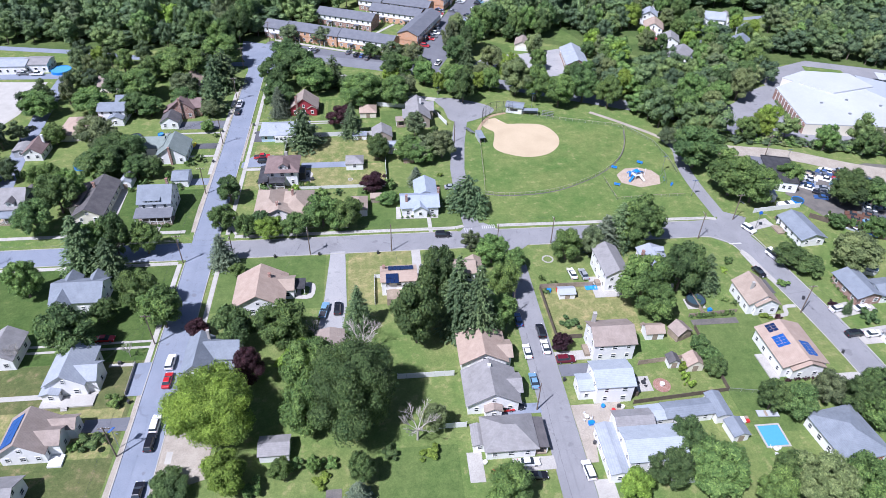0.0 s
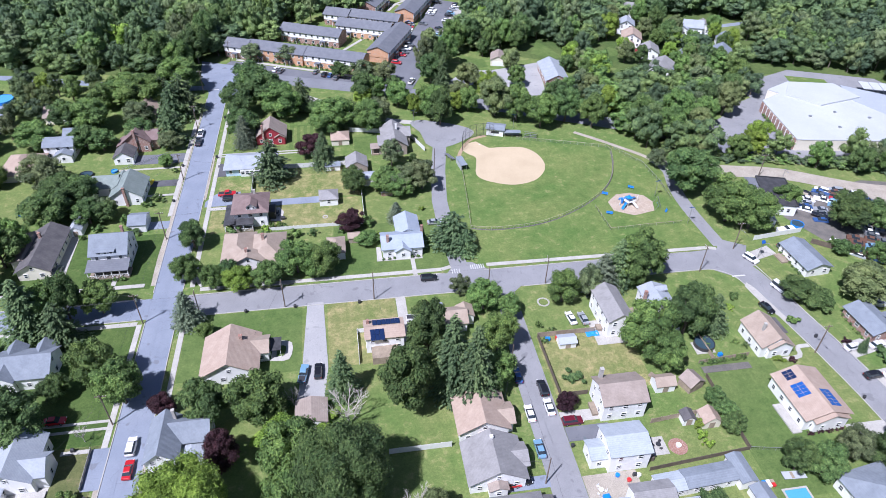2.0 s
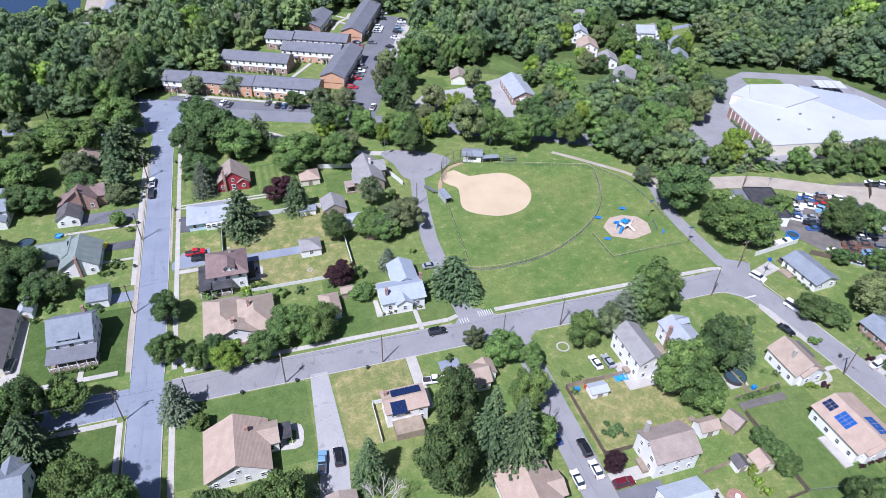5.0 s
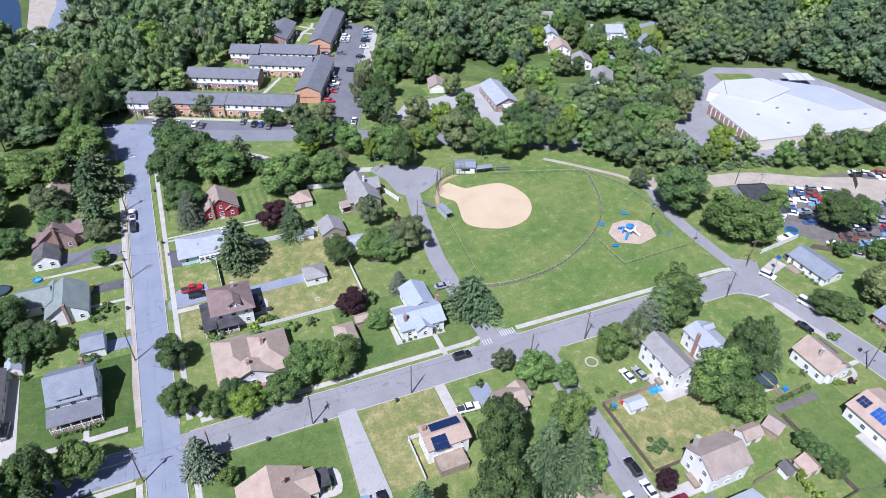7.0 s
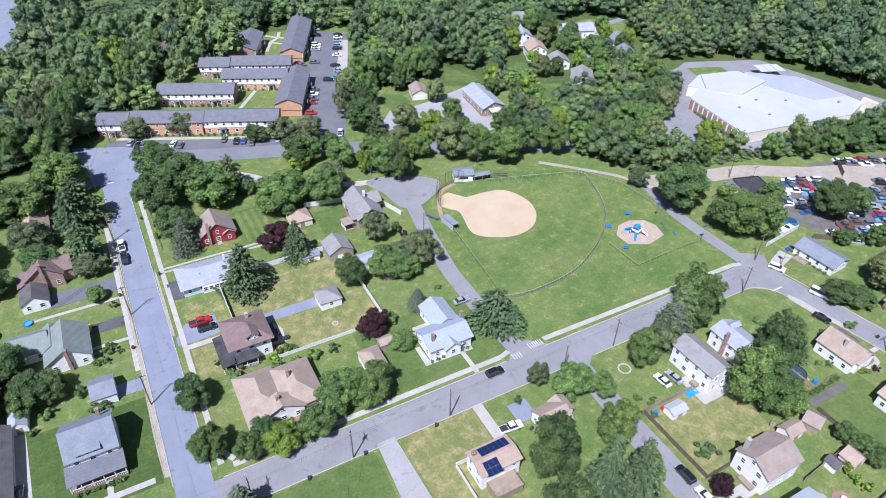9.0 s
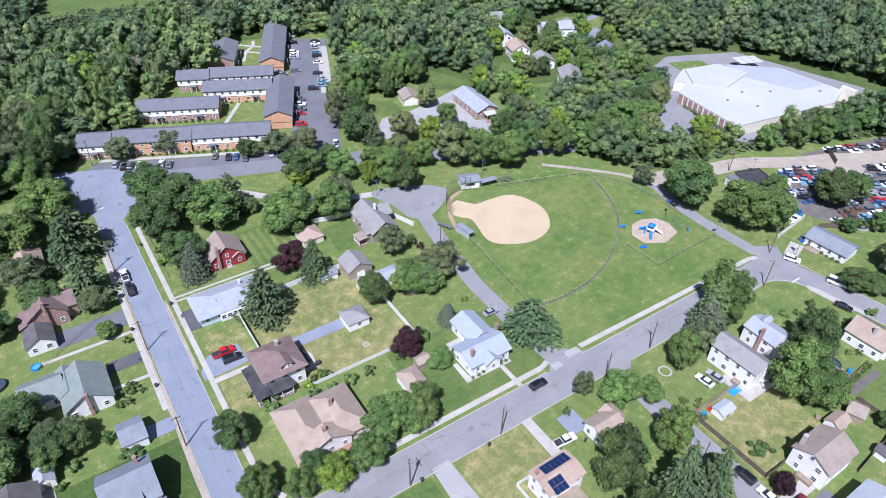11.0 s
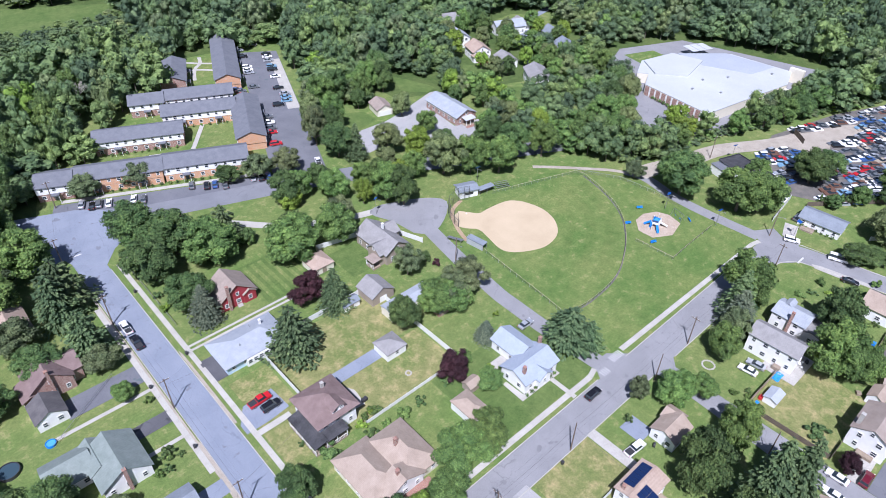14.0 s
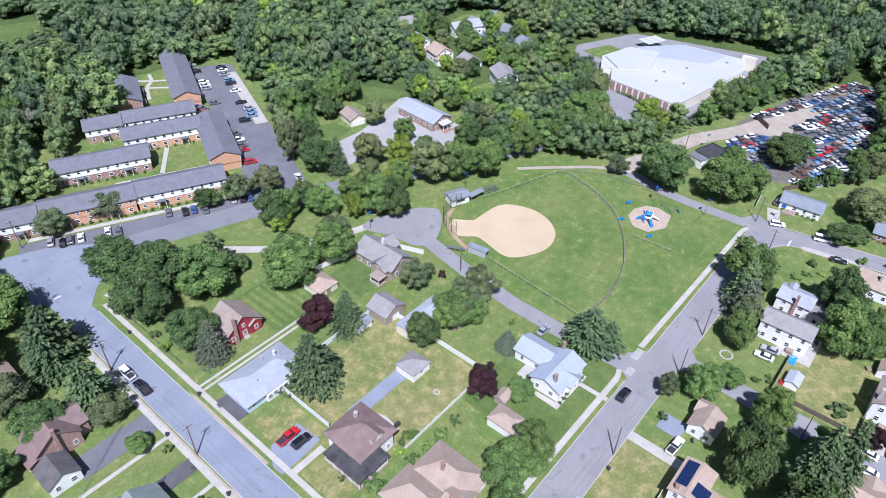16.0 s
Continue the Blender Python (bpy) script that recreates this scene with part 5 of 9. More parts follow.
# ---- west of the long street ----
def west_houses():
    h = house("house", -68.8, 177.4, 0, "tall white house with a blue-grey roof and long glazed porch")
    wing(h, 0, 0, 9.4, 10.0, 5.6, WHITE, BLUEGREY_R, "gable", "x", 34, 0.5)
    dormer(h, -0.6, -4.9, 5.4, 4.6, 3.4, WHITE, BLUEGREY_R, 0, 20, "shed")
    porch(h, -5.4, -9.0, 5.2, -5.05, SLATE_R, 2.9, 0.6, True, 0.45, 6, "s")
    steps(h, 1.5, -9.05, 0)
    chimney(h, 2.6, 3.2, 9.0)
    h = house("house", -89.4, 180.2, 0, "low bungalow with a dark charcoal gabled roof")
    wing(h, 1.0, 0, 8.4, 19.0, 3.2, CREAM, DARK_R, "gable", "y", 30, 0.6)
    wing(h, -3.5, 1.8, 5.2, 13.0, 2.9, CREAM, TAUPE_R, "gable", "y", 18, 0.4)
    chimney(h, 0.0, 3.0, 6.8)
    h = house("house", -111.6, 179.6, 0, "white house with dark grey gables and a front porch")
    wing(h, 0, 0, 7.4, 10.4, 4.2, WHITE, GREY_R, "gable", "x", 38, 0.5)
    wing(h, 3.2, 3.5, 6.0, 8.0, 3.6, WHITE, DARK_R, "gable", "y", 32, 0.4)
    dormer(h, 0.3, -4.8, 4.9, 2.2, 3.0, WHITE, DARK_R)
    porch(h, -3.7, -8.2, 3.9, -5.25, BLUEGREY_R, 2.8, 0.6, True, 0.3, 4, "s")
    h = house("house", -74.6, 212.3, 0, "white house with grey-green cross gables and a brick chimney")
    wing(h, 3.2, -2.0, 9.6, 11.0, 3.4, WHITE, GREEN_R, "gable", "y", 34, 0.5)
    wing(h, -5.0, 2.6, 8.4, 7.6, 3.2, WHITE, GREEN_R, "gable", "x", 30, 0.45)
    wing(h, 0.2, 1.6, 4.6, 8.4, 3.3, WHITE, GREEN_R, "gable", "y", 36, 0.3, "s")
    chimney(h, 3.2, -7.9, 6.6)
    h = house("house", -74.8, 243.2, 0, "red-brown brick house with brown cross-gabled roof")
    wing(h, 0, 0, 9.0, 8.4, 4.2, BRICK, BROWN_R, "gable", "y", 38, 0.5)
    wing(h, 4.4, 0.8, 5.0, 6.6, 4.0, BRICK, BROWN_R, "gable", "x", 34, 0.4)
    wing(h, -4.6, -1.6, 3.6, 6.0, 3.0, BRICK, BROWN_R, "gable", "y", 25, 0.4)
    chimney(h, 0.0, -4.5, 8.6)
    h = house("garage", -77.8, 234.0, 0, "white garage with a charcoal gabled roof", "garage")
    wing(h, 0, 0, 6.4, 6.6, 2.8, WHITE, DARK_R, "gable", "y", 32, 0.3, "s")
    h = house("house", -100.2, 241.0, 0, "pale blue house with blue-grey roofs in steps")
    wing(h, 0, 0, 9.6, 7.0, 4.8, WHITE, BLUEGREY_R, "gable", "x", 28, 0.4)
    wing(h, 2.8, 7.5, 6.4, 7.0, 4.2, WHITE, BLUEGREY_R, "gable", "x", 28, 0.4)
    wing(h, 2.0, -5.0, 5.5, 3.4, 2.8, WHITE, BLUEGREY_R, "gable", "y", 24, 0.3)
    h = house("house", -109.6, 230.0, 0, "low house with a salmon-tan hipped roof")
    wing(h, 0, 0, 11.0, 13.5, 2.9, CREAM, SALMON_R, "hip", "y", 27, 0.6)
    h = house("house", -119.0, 214.5, 0, "small red-brown roofed house among trees")
    wing(h, 0, 0, 6.0, 9.0, 3.0, WHITE, BROWN_R, "gable", "y", 34, 0.4)
    wing(h, -5.0, 1.0, 5.0, 6.0, 2.6, GREY_S, GREY_R, "gable", "y", 12, 0.3)
    chimney(h, 2.0, 2.0, 6.5, TRIM)
    h = house("house", -107.0, 268.5, 0, "taupe-roofed house hidden among trees")
    wing(h, 0, 0, 12.0, 9.0, 3.2, CREAM, TAUPE_R, "gable", "x", 28, 0.5)
    h = house("house", -76.5, 266.5, 0, "salmon-roofed house hidden among spruces")
    wing(h, 0, 0, 8.0, 10.0, 3.6, CREAM, SALMON_R, "gable", "y", 36, 0.5)
    h = house("house", -78.8, 135.3, 0, "white house with a blue-grey roof and small gables")
    wing(h, 0, 0, 12.0, 9.0, 4.0, WHITE, BLUEGREY_R, "gable", "x", 30, 0.5)
    wing(h, -3.4, -2.8, 4.4, 5.4, 4.1, WHITE, BLUEGREY_R, "gable", "y", 38, 0.4, "s")
    wing(h, -3.2, 3.4, 4.0, 4.6, 4.2, WHITE, BLUEGREY_R, "gable", "y", 42, 0.4, "n")
    wing(h, 3.2, 3.4, 4.0, 4.6, 4.2, WHITE, BLUEGREY_R, "gable", "y", 42, 0.4, "n")
    h = house("house", -71.6, 108.0, 0, "white house with a pale roof and broad front gable")
    wing(h, -0.6, 0.6, 8.4, 11.0, 4.2, WHITE, PALE_R, "gable", "y", 34, 0.5)
    wing(h, 3.0, -1.2, 5.6, 5.4, 4.1, WHITE, PALE_R, "gable", "x", 36, 0.4, "e")
    wing(h, -3.6, -2.0, 3.6, 9.0, 2.8, WHITE, PALE_R, "gable", "y", 18, 0.4)
    part("deck", box(-6.0, -8.2, 0, 5.5, -4.95, 0.4), CONC_W, h)
    steps(h, -0.5, -8.22, 0)
    h = house("house", -73.2, 90.2, 0, "white house with brown hipped gables and a solar roof")
    wing(h, -1.8, 0, 9.0, 8.8, 3.7, WHITE, TAUPE_R, "gable", "y", 36, 0.5)
    wing(h, 2.4, -0.6, 5.4, 4.4, 4.0, WHITE, TAUPE_R, "gable", "x", 36, 0.4, "e")
    wing(h, 3.4, 2.9, 6.8, 3.4, 3.6, WHITE, TAUPE_R, "gable", "x", 34, 0.35, "e")
    solar(h, -4.15, -0.3, 5.5, 7.4, 4.0, 36, -90, SOLAR_BLUE, 5, 2)
    part("porch_deck", box(2.8, -5.8, 0, 5.6, -3.0, 0.5), TRIM, h)
    h = house("house", -90.5, 116.5, 0, "house with a grey roof behind trees")
    wing(h, 0, 0, 7.0, 8.6, 3.6, WHITE, GREY_R, "gable", "y", 32, 0.5)
    h = house("house", -77.5, 76.5, 0, "white house with a grey roof")
    wing(h, 0, 0, 10.0, 7.6, 3.6, WHITE, GREY_R, "gable", "x", 30, 0.5)
    for x, y, w, d, r in ((-157, 290, 15, 10, PALE_R), (-146, 291, 10, 9, GREY_R)):
        h = house("commercial_building", x, y, 0, "low white commercial building far off", "building")
        wing(h, 0, 0, w, d, 3.6, WHITE, r, "gable", "x", 12, 0.3)


west_houses()
shed("garage", -65.4, 192.8, 6.4, 5.0, 90, WHITE, BLUEGREY_R, "white garage with a blue-grey roof", 2.7, "y", 24)
shed("shed", -82.8, 192.6, 3.4, 6.0, 0, WHITE, PALE_R, "white shed with a pale gabled roof", 2.4, "y", 34)

# ---- south block ----
def south_houses():
    h = house("house", -31.6, 132.2, 0, "white bungalow with a large salmon-tan roof")
    wing(h, -1.0, 0, 12.4, 12.0, 3.5, WHITE, SALMON_R, "gable", "y", 30, 0.6)
    wing(h, 4.2, 2.6, 6.4, 5.4, 3.3, WHITE, TAN_R, "gable", "x", 26, 0.4)
    part("carport", box(7.6, 0.6, 2.6, 10.4, 5.0, 2.75), BLACK_R, h, "flat black carport roof")
    for x, y in ((7.8, 0.8), (10.2, 0.8), (7.8, 4.8), (10.2, 4.8)):
        part("carport_post", box(x - 0.06, y - 0.06, 0, x + 0.06, y + 0.06, 2.598), TRIM, h)
    chimney(h, 1.4, 2.6, 6.8)
    h = house("house", -41.4, 109.8, 0, "white house with blue-grey cross gables")
    wing(h, -2.4, -0.6, 6.2, 10.4, 4.4, WHITE, BLUEGREY_R, "gable", "y", 40, 0.5)
    wing(h, 2.6, 1.6, 7.6, 6.4, 4.2, WHITE, BLUEGREY_R, "gable", "x", 36, 0.45, "nes")
    wing(h, 3.0, -3.2, 4.6, 3.2, 2.8, WHITE, PALE_R, "gable", "y", 14, 0.3)
    chimney(h, -0.6, 3.6, 8.2, CONC_W, 0.6)
    h = house("house", 3.9, 132.6, 0, "white house with a tan roof carrying solar panels")
    wing(h, 0, 1.8, 9.2, 6.0, 5.0, WHITE, SALMON_R, "gable", "x", 14, 0.4)
    solar(h, 0.6, 3.3, 5.66, 6.8, 2.4, -14, 0, SOLAR, 6, 1)
    solar(h, -1.8, -0.6, 5.4, 3.4, 3.2, 14, 0, SOLAR, 3, 2)
    part("deck", box(-3.4, -5.2, 0, 3.0, -1.25, 2.2), WOOD, h)
    chimney(h, -3.9, 3.6, 6.4)
    h = house("house", 23.2, 107.2, 0, "white bungalow with a salmon-tan roof and front gable")
    wing(h, -0.6, 0, 10.6, 9.2, 3.7, WHITE, SALMON_R, "gable", "y", 30, 0.6)
    wing(h, 3.6, -0.8, 5.0, 5.0, 3.6, WHITE, TAN_R, "gable", "x", 26, 0.5)
    wing(h, 0, -5.4, 3.4, 2.2, 2.8, WHITE, SALMON_R, "gable", "y", 24, 0.3)
    h = house("house", 23.3, 95.2, 0, "white bungalow with a grey shingle roof and front gable")
    wing(h, -0.4, 0, 11.4, 9.4, 3.6, WHITE, GREY_R, "gable", "y", 30, 0.6)
    wing(h, 4.2, 0.6, 4.2, 5.0, 3.6, WHITE, GREY_R, "gable", "x", 26, 0.5)
    wing(h, -0.6, -5.4, 3.6, 2.0, 2.8, WHITE, TAUPE_R, "gable", "y", 24, 0.3)
    chimney(h, -0.5, 3.0, 7.4, TRIM, 0.6)
    h = house("house", 24.8, 82.6, 0, "white house with a grey hipped roof and side porch")
    wing(h, 0, 0, 10.4, 8.0, 3.6, WHITE, GREY_R, "hip", "x", 32, 0.6)
    porch(h, 5.6, -3.6, 7.8, 3.6, DARK_R, 2.6, 0.4, True, 0.2, 4, "e")
    wing(h, -6.4, 0.5, 2.6, 5.0, 2.6, WHITE, GREY_R, "gable", "y", 16, 0.3)
    h = house("house", 21.8, 138.4, 0, "small cream house with a tan roof on a corner")
    wing(h, 0, 0, 6.6, 5.8, 3.2, WHITE, TAN_R, "gable", "x", 30, 0.4)
    wing(h, 3.4, 1.4, 4.0, 4.0, 3.0, WHITE, TAN_R, "gable", "y", 30, 0.3)
    h = house("garage", -14.0, 113.6, 0, "grey-roofed double garage at the end of a drive", "garage")
    wing(h, 0, 0, 6.4, 6.0, 2.6, WHITE, TAUPE_R, "gable", "y", 16, 0.4, False)
    part("garage_door", box(-2.4, 2.98, 0.05, 2.4, 3.06, 2.2), TRIM, h)
    h = house("shed", -24.4, 84.2, 0, "grey-roofed shed under trees", "shed")
    wing(h, 0, 0, 6.0, 4.6, 2.5, WHITE, GREY_R, "gable", "x", 22, 0.3, False)


south_houses()

# ---- between the lane and the curving street ----
def east_houses():
    h = house("house", 62.8, 134.4, 2, "tall white house with a grey gabled roof")
    wing(h, 0, 0, 6.4, 12.0, 5.8, WHITE, GREY_R, "gable", "y", 30, 0.4)
    wing(h, 3.6, 4.4, 1.8, 3.6, 3.0, WHITE, PALE_R, "gable", "y", 12, 0.3)
    part("side_stoop", box(-4.6, -3.6, 0, -3.25, -1.8, 1.0), WOOD, h)
    h = house("house", 75.9, 134.6, 0, "white house with a pale blue-white roof and brick chimney")
    wing(h, 0, 1.6, 6.8, 8.4, 5.0, WHITE, PALE_R, "gable", "y", 22, 0.4)
    wing(h, 0.4, -4.6, 6.6, 4.0, 3.6, WHITE, GREY_R, "gable", "x", 18, 0.4)
    chimney(h, -3.75, 1.0, 7.8)
    dormer(h, 2.6, 3.6, 5.2, 1.8, 2.6, WHITE, PALE_R, 90)
    part("deck", box(-6.6, -2.6, 0, -4.2, 3.0, 0.5), WOOD, h)
    h = house("house", 54.6, 107.7, 0, "white two-storey house with a tan shingle roof")
    wing(h, 0, 0, 10.0, 8.0, 5.6, WHITE, TAUPE_R, "gable", "x", 28, 0.4)
    chimney(h, -3.6, 3.4, 9.0, CONC_W, 0.8)
    part("side_stoop", box(-6.4, -2.4, 0, -5.05, 1.0, 0.8), WOOD, h)
    h = house("house", 50.8, 94.9, 0, "white house with a pale white roof and lower side wing")
    wing(h, 0, 0, 8.6, 7.6, 5.6, WHITE, ICE_R, "gable", "x", 20, 0.35)
    wing(h, -6.0, -0.2, 3.4, 4.6, 3.4, WHITE, ICE_R, "gable", "x", 18, 0.3)
    part("back_steps", box(4.3, -2.6, 0, 6.4, -1.0, 1.4), WOOD_D, h)
    h = house("house", 53.8, 76.0, 0, "large white house with a pale roof and grey side wing")
    wing(h, 0, 0, 12.0, 8.0, 5.6, WHITE, ICE_R, "gable", "x", 20, 0.4)
    wing(h, -8.0, 1.0, 3.8, 12.0, 3.2, WHITE, PALE_R, "gable", "y", 16, 0.3)
    wing(h, -2.0, 6.5, 8.0, 4.8, 5.0, WHITE, GREY_R, "gable", "x", 24, 0.3, "n")
    wing(h, 5.5, -5.2, 5.0, 2.4, 3.2, WHITE, ICE_R, "gable", "x", 18, 0.3)
    h = house("outbuilding", 63.0, 86.0, 3, "long low white outbuilding with a grey roof", "outbuilding")
    wing(h, 3.0, 0, 10.8, 4.0, 2.6, WHITE, BLUEGREY_R, "gable", "x", 18, 0.3)
    wing(h, -5.5, 0, 6.0, 4.0, 2.4, WHITE, ICE_R, "gable", "x", 14, 0.25)
    h = house("outbuilding", 73.4, 86.6, 3, "white outbuilding with a blue-grey roof", "outbuilding")
    wing(h, 0, 0, 3.2, 6.4, 2.7, WHITE, BLUEGREY_R, "gable", "y", 20, 0.3, False)
    h = house("house", 97.8, 76.2, 8, "wide house with a blue-grey hipped roof and red door")
    wing(h, 0, 0, 10.6, 12.0, 3.6, WHITE, BLUEGREY_R, "hip", "y", 22, 0.6)
    part("garage_door", box(1.4, -6.08, 0.05, 4.4, -5.98, 2.2), RED_PLASTIC, h, "red garage door")
    h = house("house", 99.0, 121.4, 2, "white house with a tan roof and front gable")
    wing(h, 0, 0, 7.8, 9.4, 3.8, WHITE, TAN_R, "gable", "y", 34, 0.4)
    wing(h, 1.0, -3.4, 6.4, 4.0, 3.6, WHITE, TAN_R, "gable", "y", 30, 0.4, "s")
    wing(h, 4.6, 2.2, 2.4, 5.0, 2.8, WHITE, DARK_R, "gable", "y", 10, 0.3, False)
    chimney(h, -1.8, -0.6, 7.4, CONC_W, 0.6)
    h = house("house", 98.4, 101.6, 2, "white house with a salmon roof carrying blue solar panels")
    wing(h, 0, 0, 11.0, 12.8, 3.9, WHITE, SALMON_R, "gable", "y", 20, 0.5)
    wing(h, 0.5, -5.2, 8.0, 4.4, 3.6, WHITE, SALMON_R, "gable", "y", 24, 0.4, "s")
    solar(h, -2.7, 0.6, 4.98, 3.6, 3.0, 20, -90, SOLAR_BLUE, 4, 2)
    solar(h, 2.5, -2.6, 5.04, 4.8, 3.2, 20, 90, SOLAR_BLUE, 5, 2)
    solar(h, -2.7, 5.0, 4.98, 2.6, 2.4, 20, -90, SOLAR, 3, 2)
    part("deck", box(-7.8, -7.0, 0, -5.55, 1.0, 0.35), CONC_W, h)


east_houses()
shed("shed", 67.4, 111.2, 4.6, 3.4, 0, WHITE, TAN_R, "white shed with a tan gabled roof", 2.3, "x", 34)
shed("shed", 74.2, 110.6, 4.4, 3.6, 20, WOOD, TAUPE_R, "weathered brown shed with a tan roof", 2.3, "y", 34)
shed("shed", 68.7, 101.2, 2.6, 2.6, 0, WHITE, DARK_R, "small white shed with a dark roof", 2.0, "y", 34)
shed("shed", 73.4, 100.2, 4.0, 3.4, 0, CREAM, SALMON_R, "cream shed with a salmon gambrel-like roof", 2.1, "y", 38)
shed("shed", 75.2, 80.6, 3.6, 4.4, 5, WHITE, BLUEGREY_R, "small white shed with a blue-grey roof", 2.1, "y", 24)
shed("shed", 49.0, 127.6, 4.2, 3.0, 0, WHITE, GREY_ROOF, "low white greenhouse-like shed with a translucent roof", 1.8, "x", 22)

# ---- beyond the curving street ----
def far_east():
    h = house("house", 128.6, 149.8, 4, "low white ranch house with a blue-grey roof")
    wing(h, 0, 0, 7.8, 12.4, 2.9, WHITE, BLUEGREY_R, "gable", "y", 22, 0.5)
    part("deck", box(-6.6, 0.6, 0, -3.95, 4.6, 0.5), WOOD, h)
    h = house("house", 130.0, 122.8, 4, "brick ranch house with a blue-grey roof")
    wing(h, 0, 0, 7.6, 10.4, 2.9, BRICK, BLUEGREY_R, "gable", "y", 20, 0.5)
    wing(h, 6.5, -2.0, 6.0, 6.5, 2.8, WHITE, BLUEGREY_R, "gable", "x", 20, 0.4)
    h = house("house", 130.5, 99.0, 4, "ranch house with a grey roof")
    wing(h, 0, 0, 8.0, 13.0, 2.9, WHITE, GREY_R, "gable", "y", 22, 0.5)
    h = house("workshop", 137.6, 181.2, -17, "low white workshop with a flat black roof", "workshop")
    part("wall", box(-4.6, -8.4, 0, 4.6, 8.0, 3.8), WHITE, h)
    bm = box(-4.9, -8.7, 3.802, 4.9, 8.3, 4.0)
    part("roof", bm, BLACK_R, h)
    bm = bmesh.new()
    box_in(bm, -4.9, 8.05, 4.002, 4.9, 8.3, 4.3), box_in(bm, 4.65, -8.7, 4.002, 4.9, 8.04, 4.3)
    part("parapet", bm, DARKMETAL, h)
    part("annex_wall", box(-8.2, 2.2, 0, -4.62, 8.0, 3.2), WHITE, h)
    part("annex_roof", box(-8.4, 2.0, 3.202, -4.62, 8.2, 3.36), SLATE_R, h)
    for i in range(4):
        window(h, pose(-3.4 + 1.9 * i, -8.4, 1.2))
    chimney(h, 1.8, -4.4, 4.9, TRIM, 0.5)
    shed("shed", 128.5, 170.5, 4.0, 6.0, -12, WHITE, PALE_R, "white shed with a pale gabled roof", 2.4, "y", 32)



far_east()


def hall():
    h = house("hall", 92.2, 285.0, -5, "brick hall with a pale metal gabled roof", "hall")
    wing(h, 0, 0, 9.6, 20.0, 3.5, BRICK, PALE_R, "gable", "y", 25, 0.5)
    for e in (-1, 1):
        part("side_boards", box(e * 4.84 - 0.03, -9.7, 2.3, e * 4.84 + 0.03, 9.7, 3.4), CREAM, h)
    porch(h, -2.2, -12.8, 2.2, -10.13, WHITE_ROOF, 2.7, 0.3, False, 0.2, 3, "s")
    part("entry_steps", box(-2.6, -14.2, 0, 2.6, -12.82, 0.18), BRICK, h)
    h = house("garage", 71.8, 304.9, -15, "cream garage with a taupe roof", "garage")
    wing(h, 0, 0, 6.6, 8.6, 2.9, CREAM, TAUPE_R, "gable", "y", 28, 0.4, False)
    part("garage_door", box(-2.4, -4.38, 0.05, 2.4, -4.28, 2.2), TRIM, h)


def north_houses():
    h = house("house", 143.0, 320.5, -20, "white house with a salmon roof and red deck among trees")
    wing(h, 0, 0, 9.0, 10.0, 4.6, WHITE, SALMON_R, "gable", "y", 30, 0.5)
    wing(h, -2.0, -5.4, 6.0, 3.0, 3.0, WHITE, SALMON_R, "gable", "y", 24, 0.4)
    part("deck", box(-3, -9.4, 0, 4, -7.0, 0.9), RED_S, h)
    h = house("house", 178.5, 334.0, -20, "large white house with pale grey roofs")
    wing(h, 0, 0, 16.0, 9.0, 4.2, WHITE, PALE_R, "gable", "x", 28, 0.5)
    wing(h, -3, -4.5, 7.0, 5.0, 3.6, WHITE, PALE_R, "gable", "y", 28, 0.4)
    wing(h, 9, 3, 7.0, 8.0, 3.6, WHITE, GREY_R, "gable", "y", 28, 0.4)
    h = house("house", 177.0, 294.5, -30, "white house with a blue-grey gabled roof")
    wing(h, 0, 0, 9.0, 11.0, 5.0, WHITE, BLUEGREY_R, "gable", "y", 30, 0.5)
    h = house("house", 141.5, 282.0, -35, "white two-storey house with a grey roof")
    wing(h, 0, 0, 9.0, 12.0, 5.2, WHITE, GREY_R, "gable", "y", 26, 0.5)
    h = house("house", 190.0, 314.0, -20, "small house with a blue-grey roof")
    wing(h, 0, 0, 8.0, 8.0, 3.6, WHITE, BLUEGREY_R, "gable", "y", 30, 0.5)
    h = house("house", 146.5, 337.0, -20, "pale house hidden among trees")
    wing(h, 0, 0, 8.0, 8.0, 5.0, WHITE, PALE_R, "gable", "y", 30, 0.5)
    h = house("house", 158.0, 356.0, -20, "white house hidden among trees")
    wing(h, 0, 0, 10.0, 8.0, 6.0, WHITE, GREY_R, "gable", "x", 34, 0.5)
    h = house("house", 146.0, 305.0, -20, "grey-roofed house among trees")
    wing(h, 0, 0, 8.0, 9.0, 3.6, WHITE, GREY_R, "gable", "y", 28, 0.5)
    h = house("house", -95.0, 405.0, 10, "brick house with a grey roof at the edge of the woods")
    wing(h, 0, 0, 10.0, 7.0, 3.2, BRICK_O, GREY_R, "gable", "x", 28, 0.5)


hall(), north_houses()

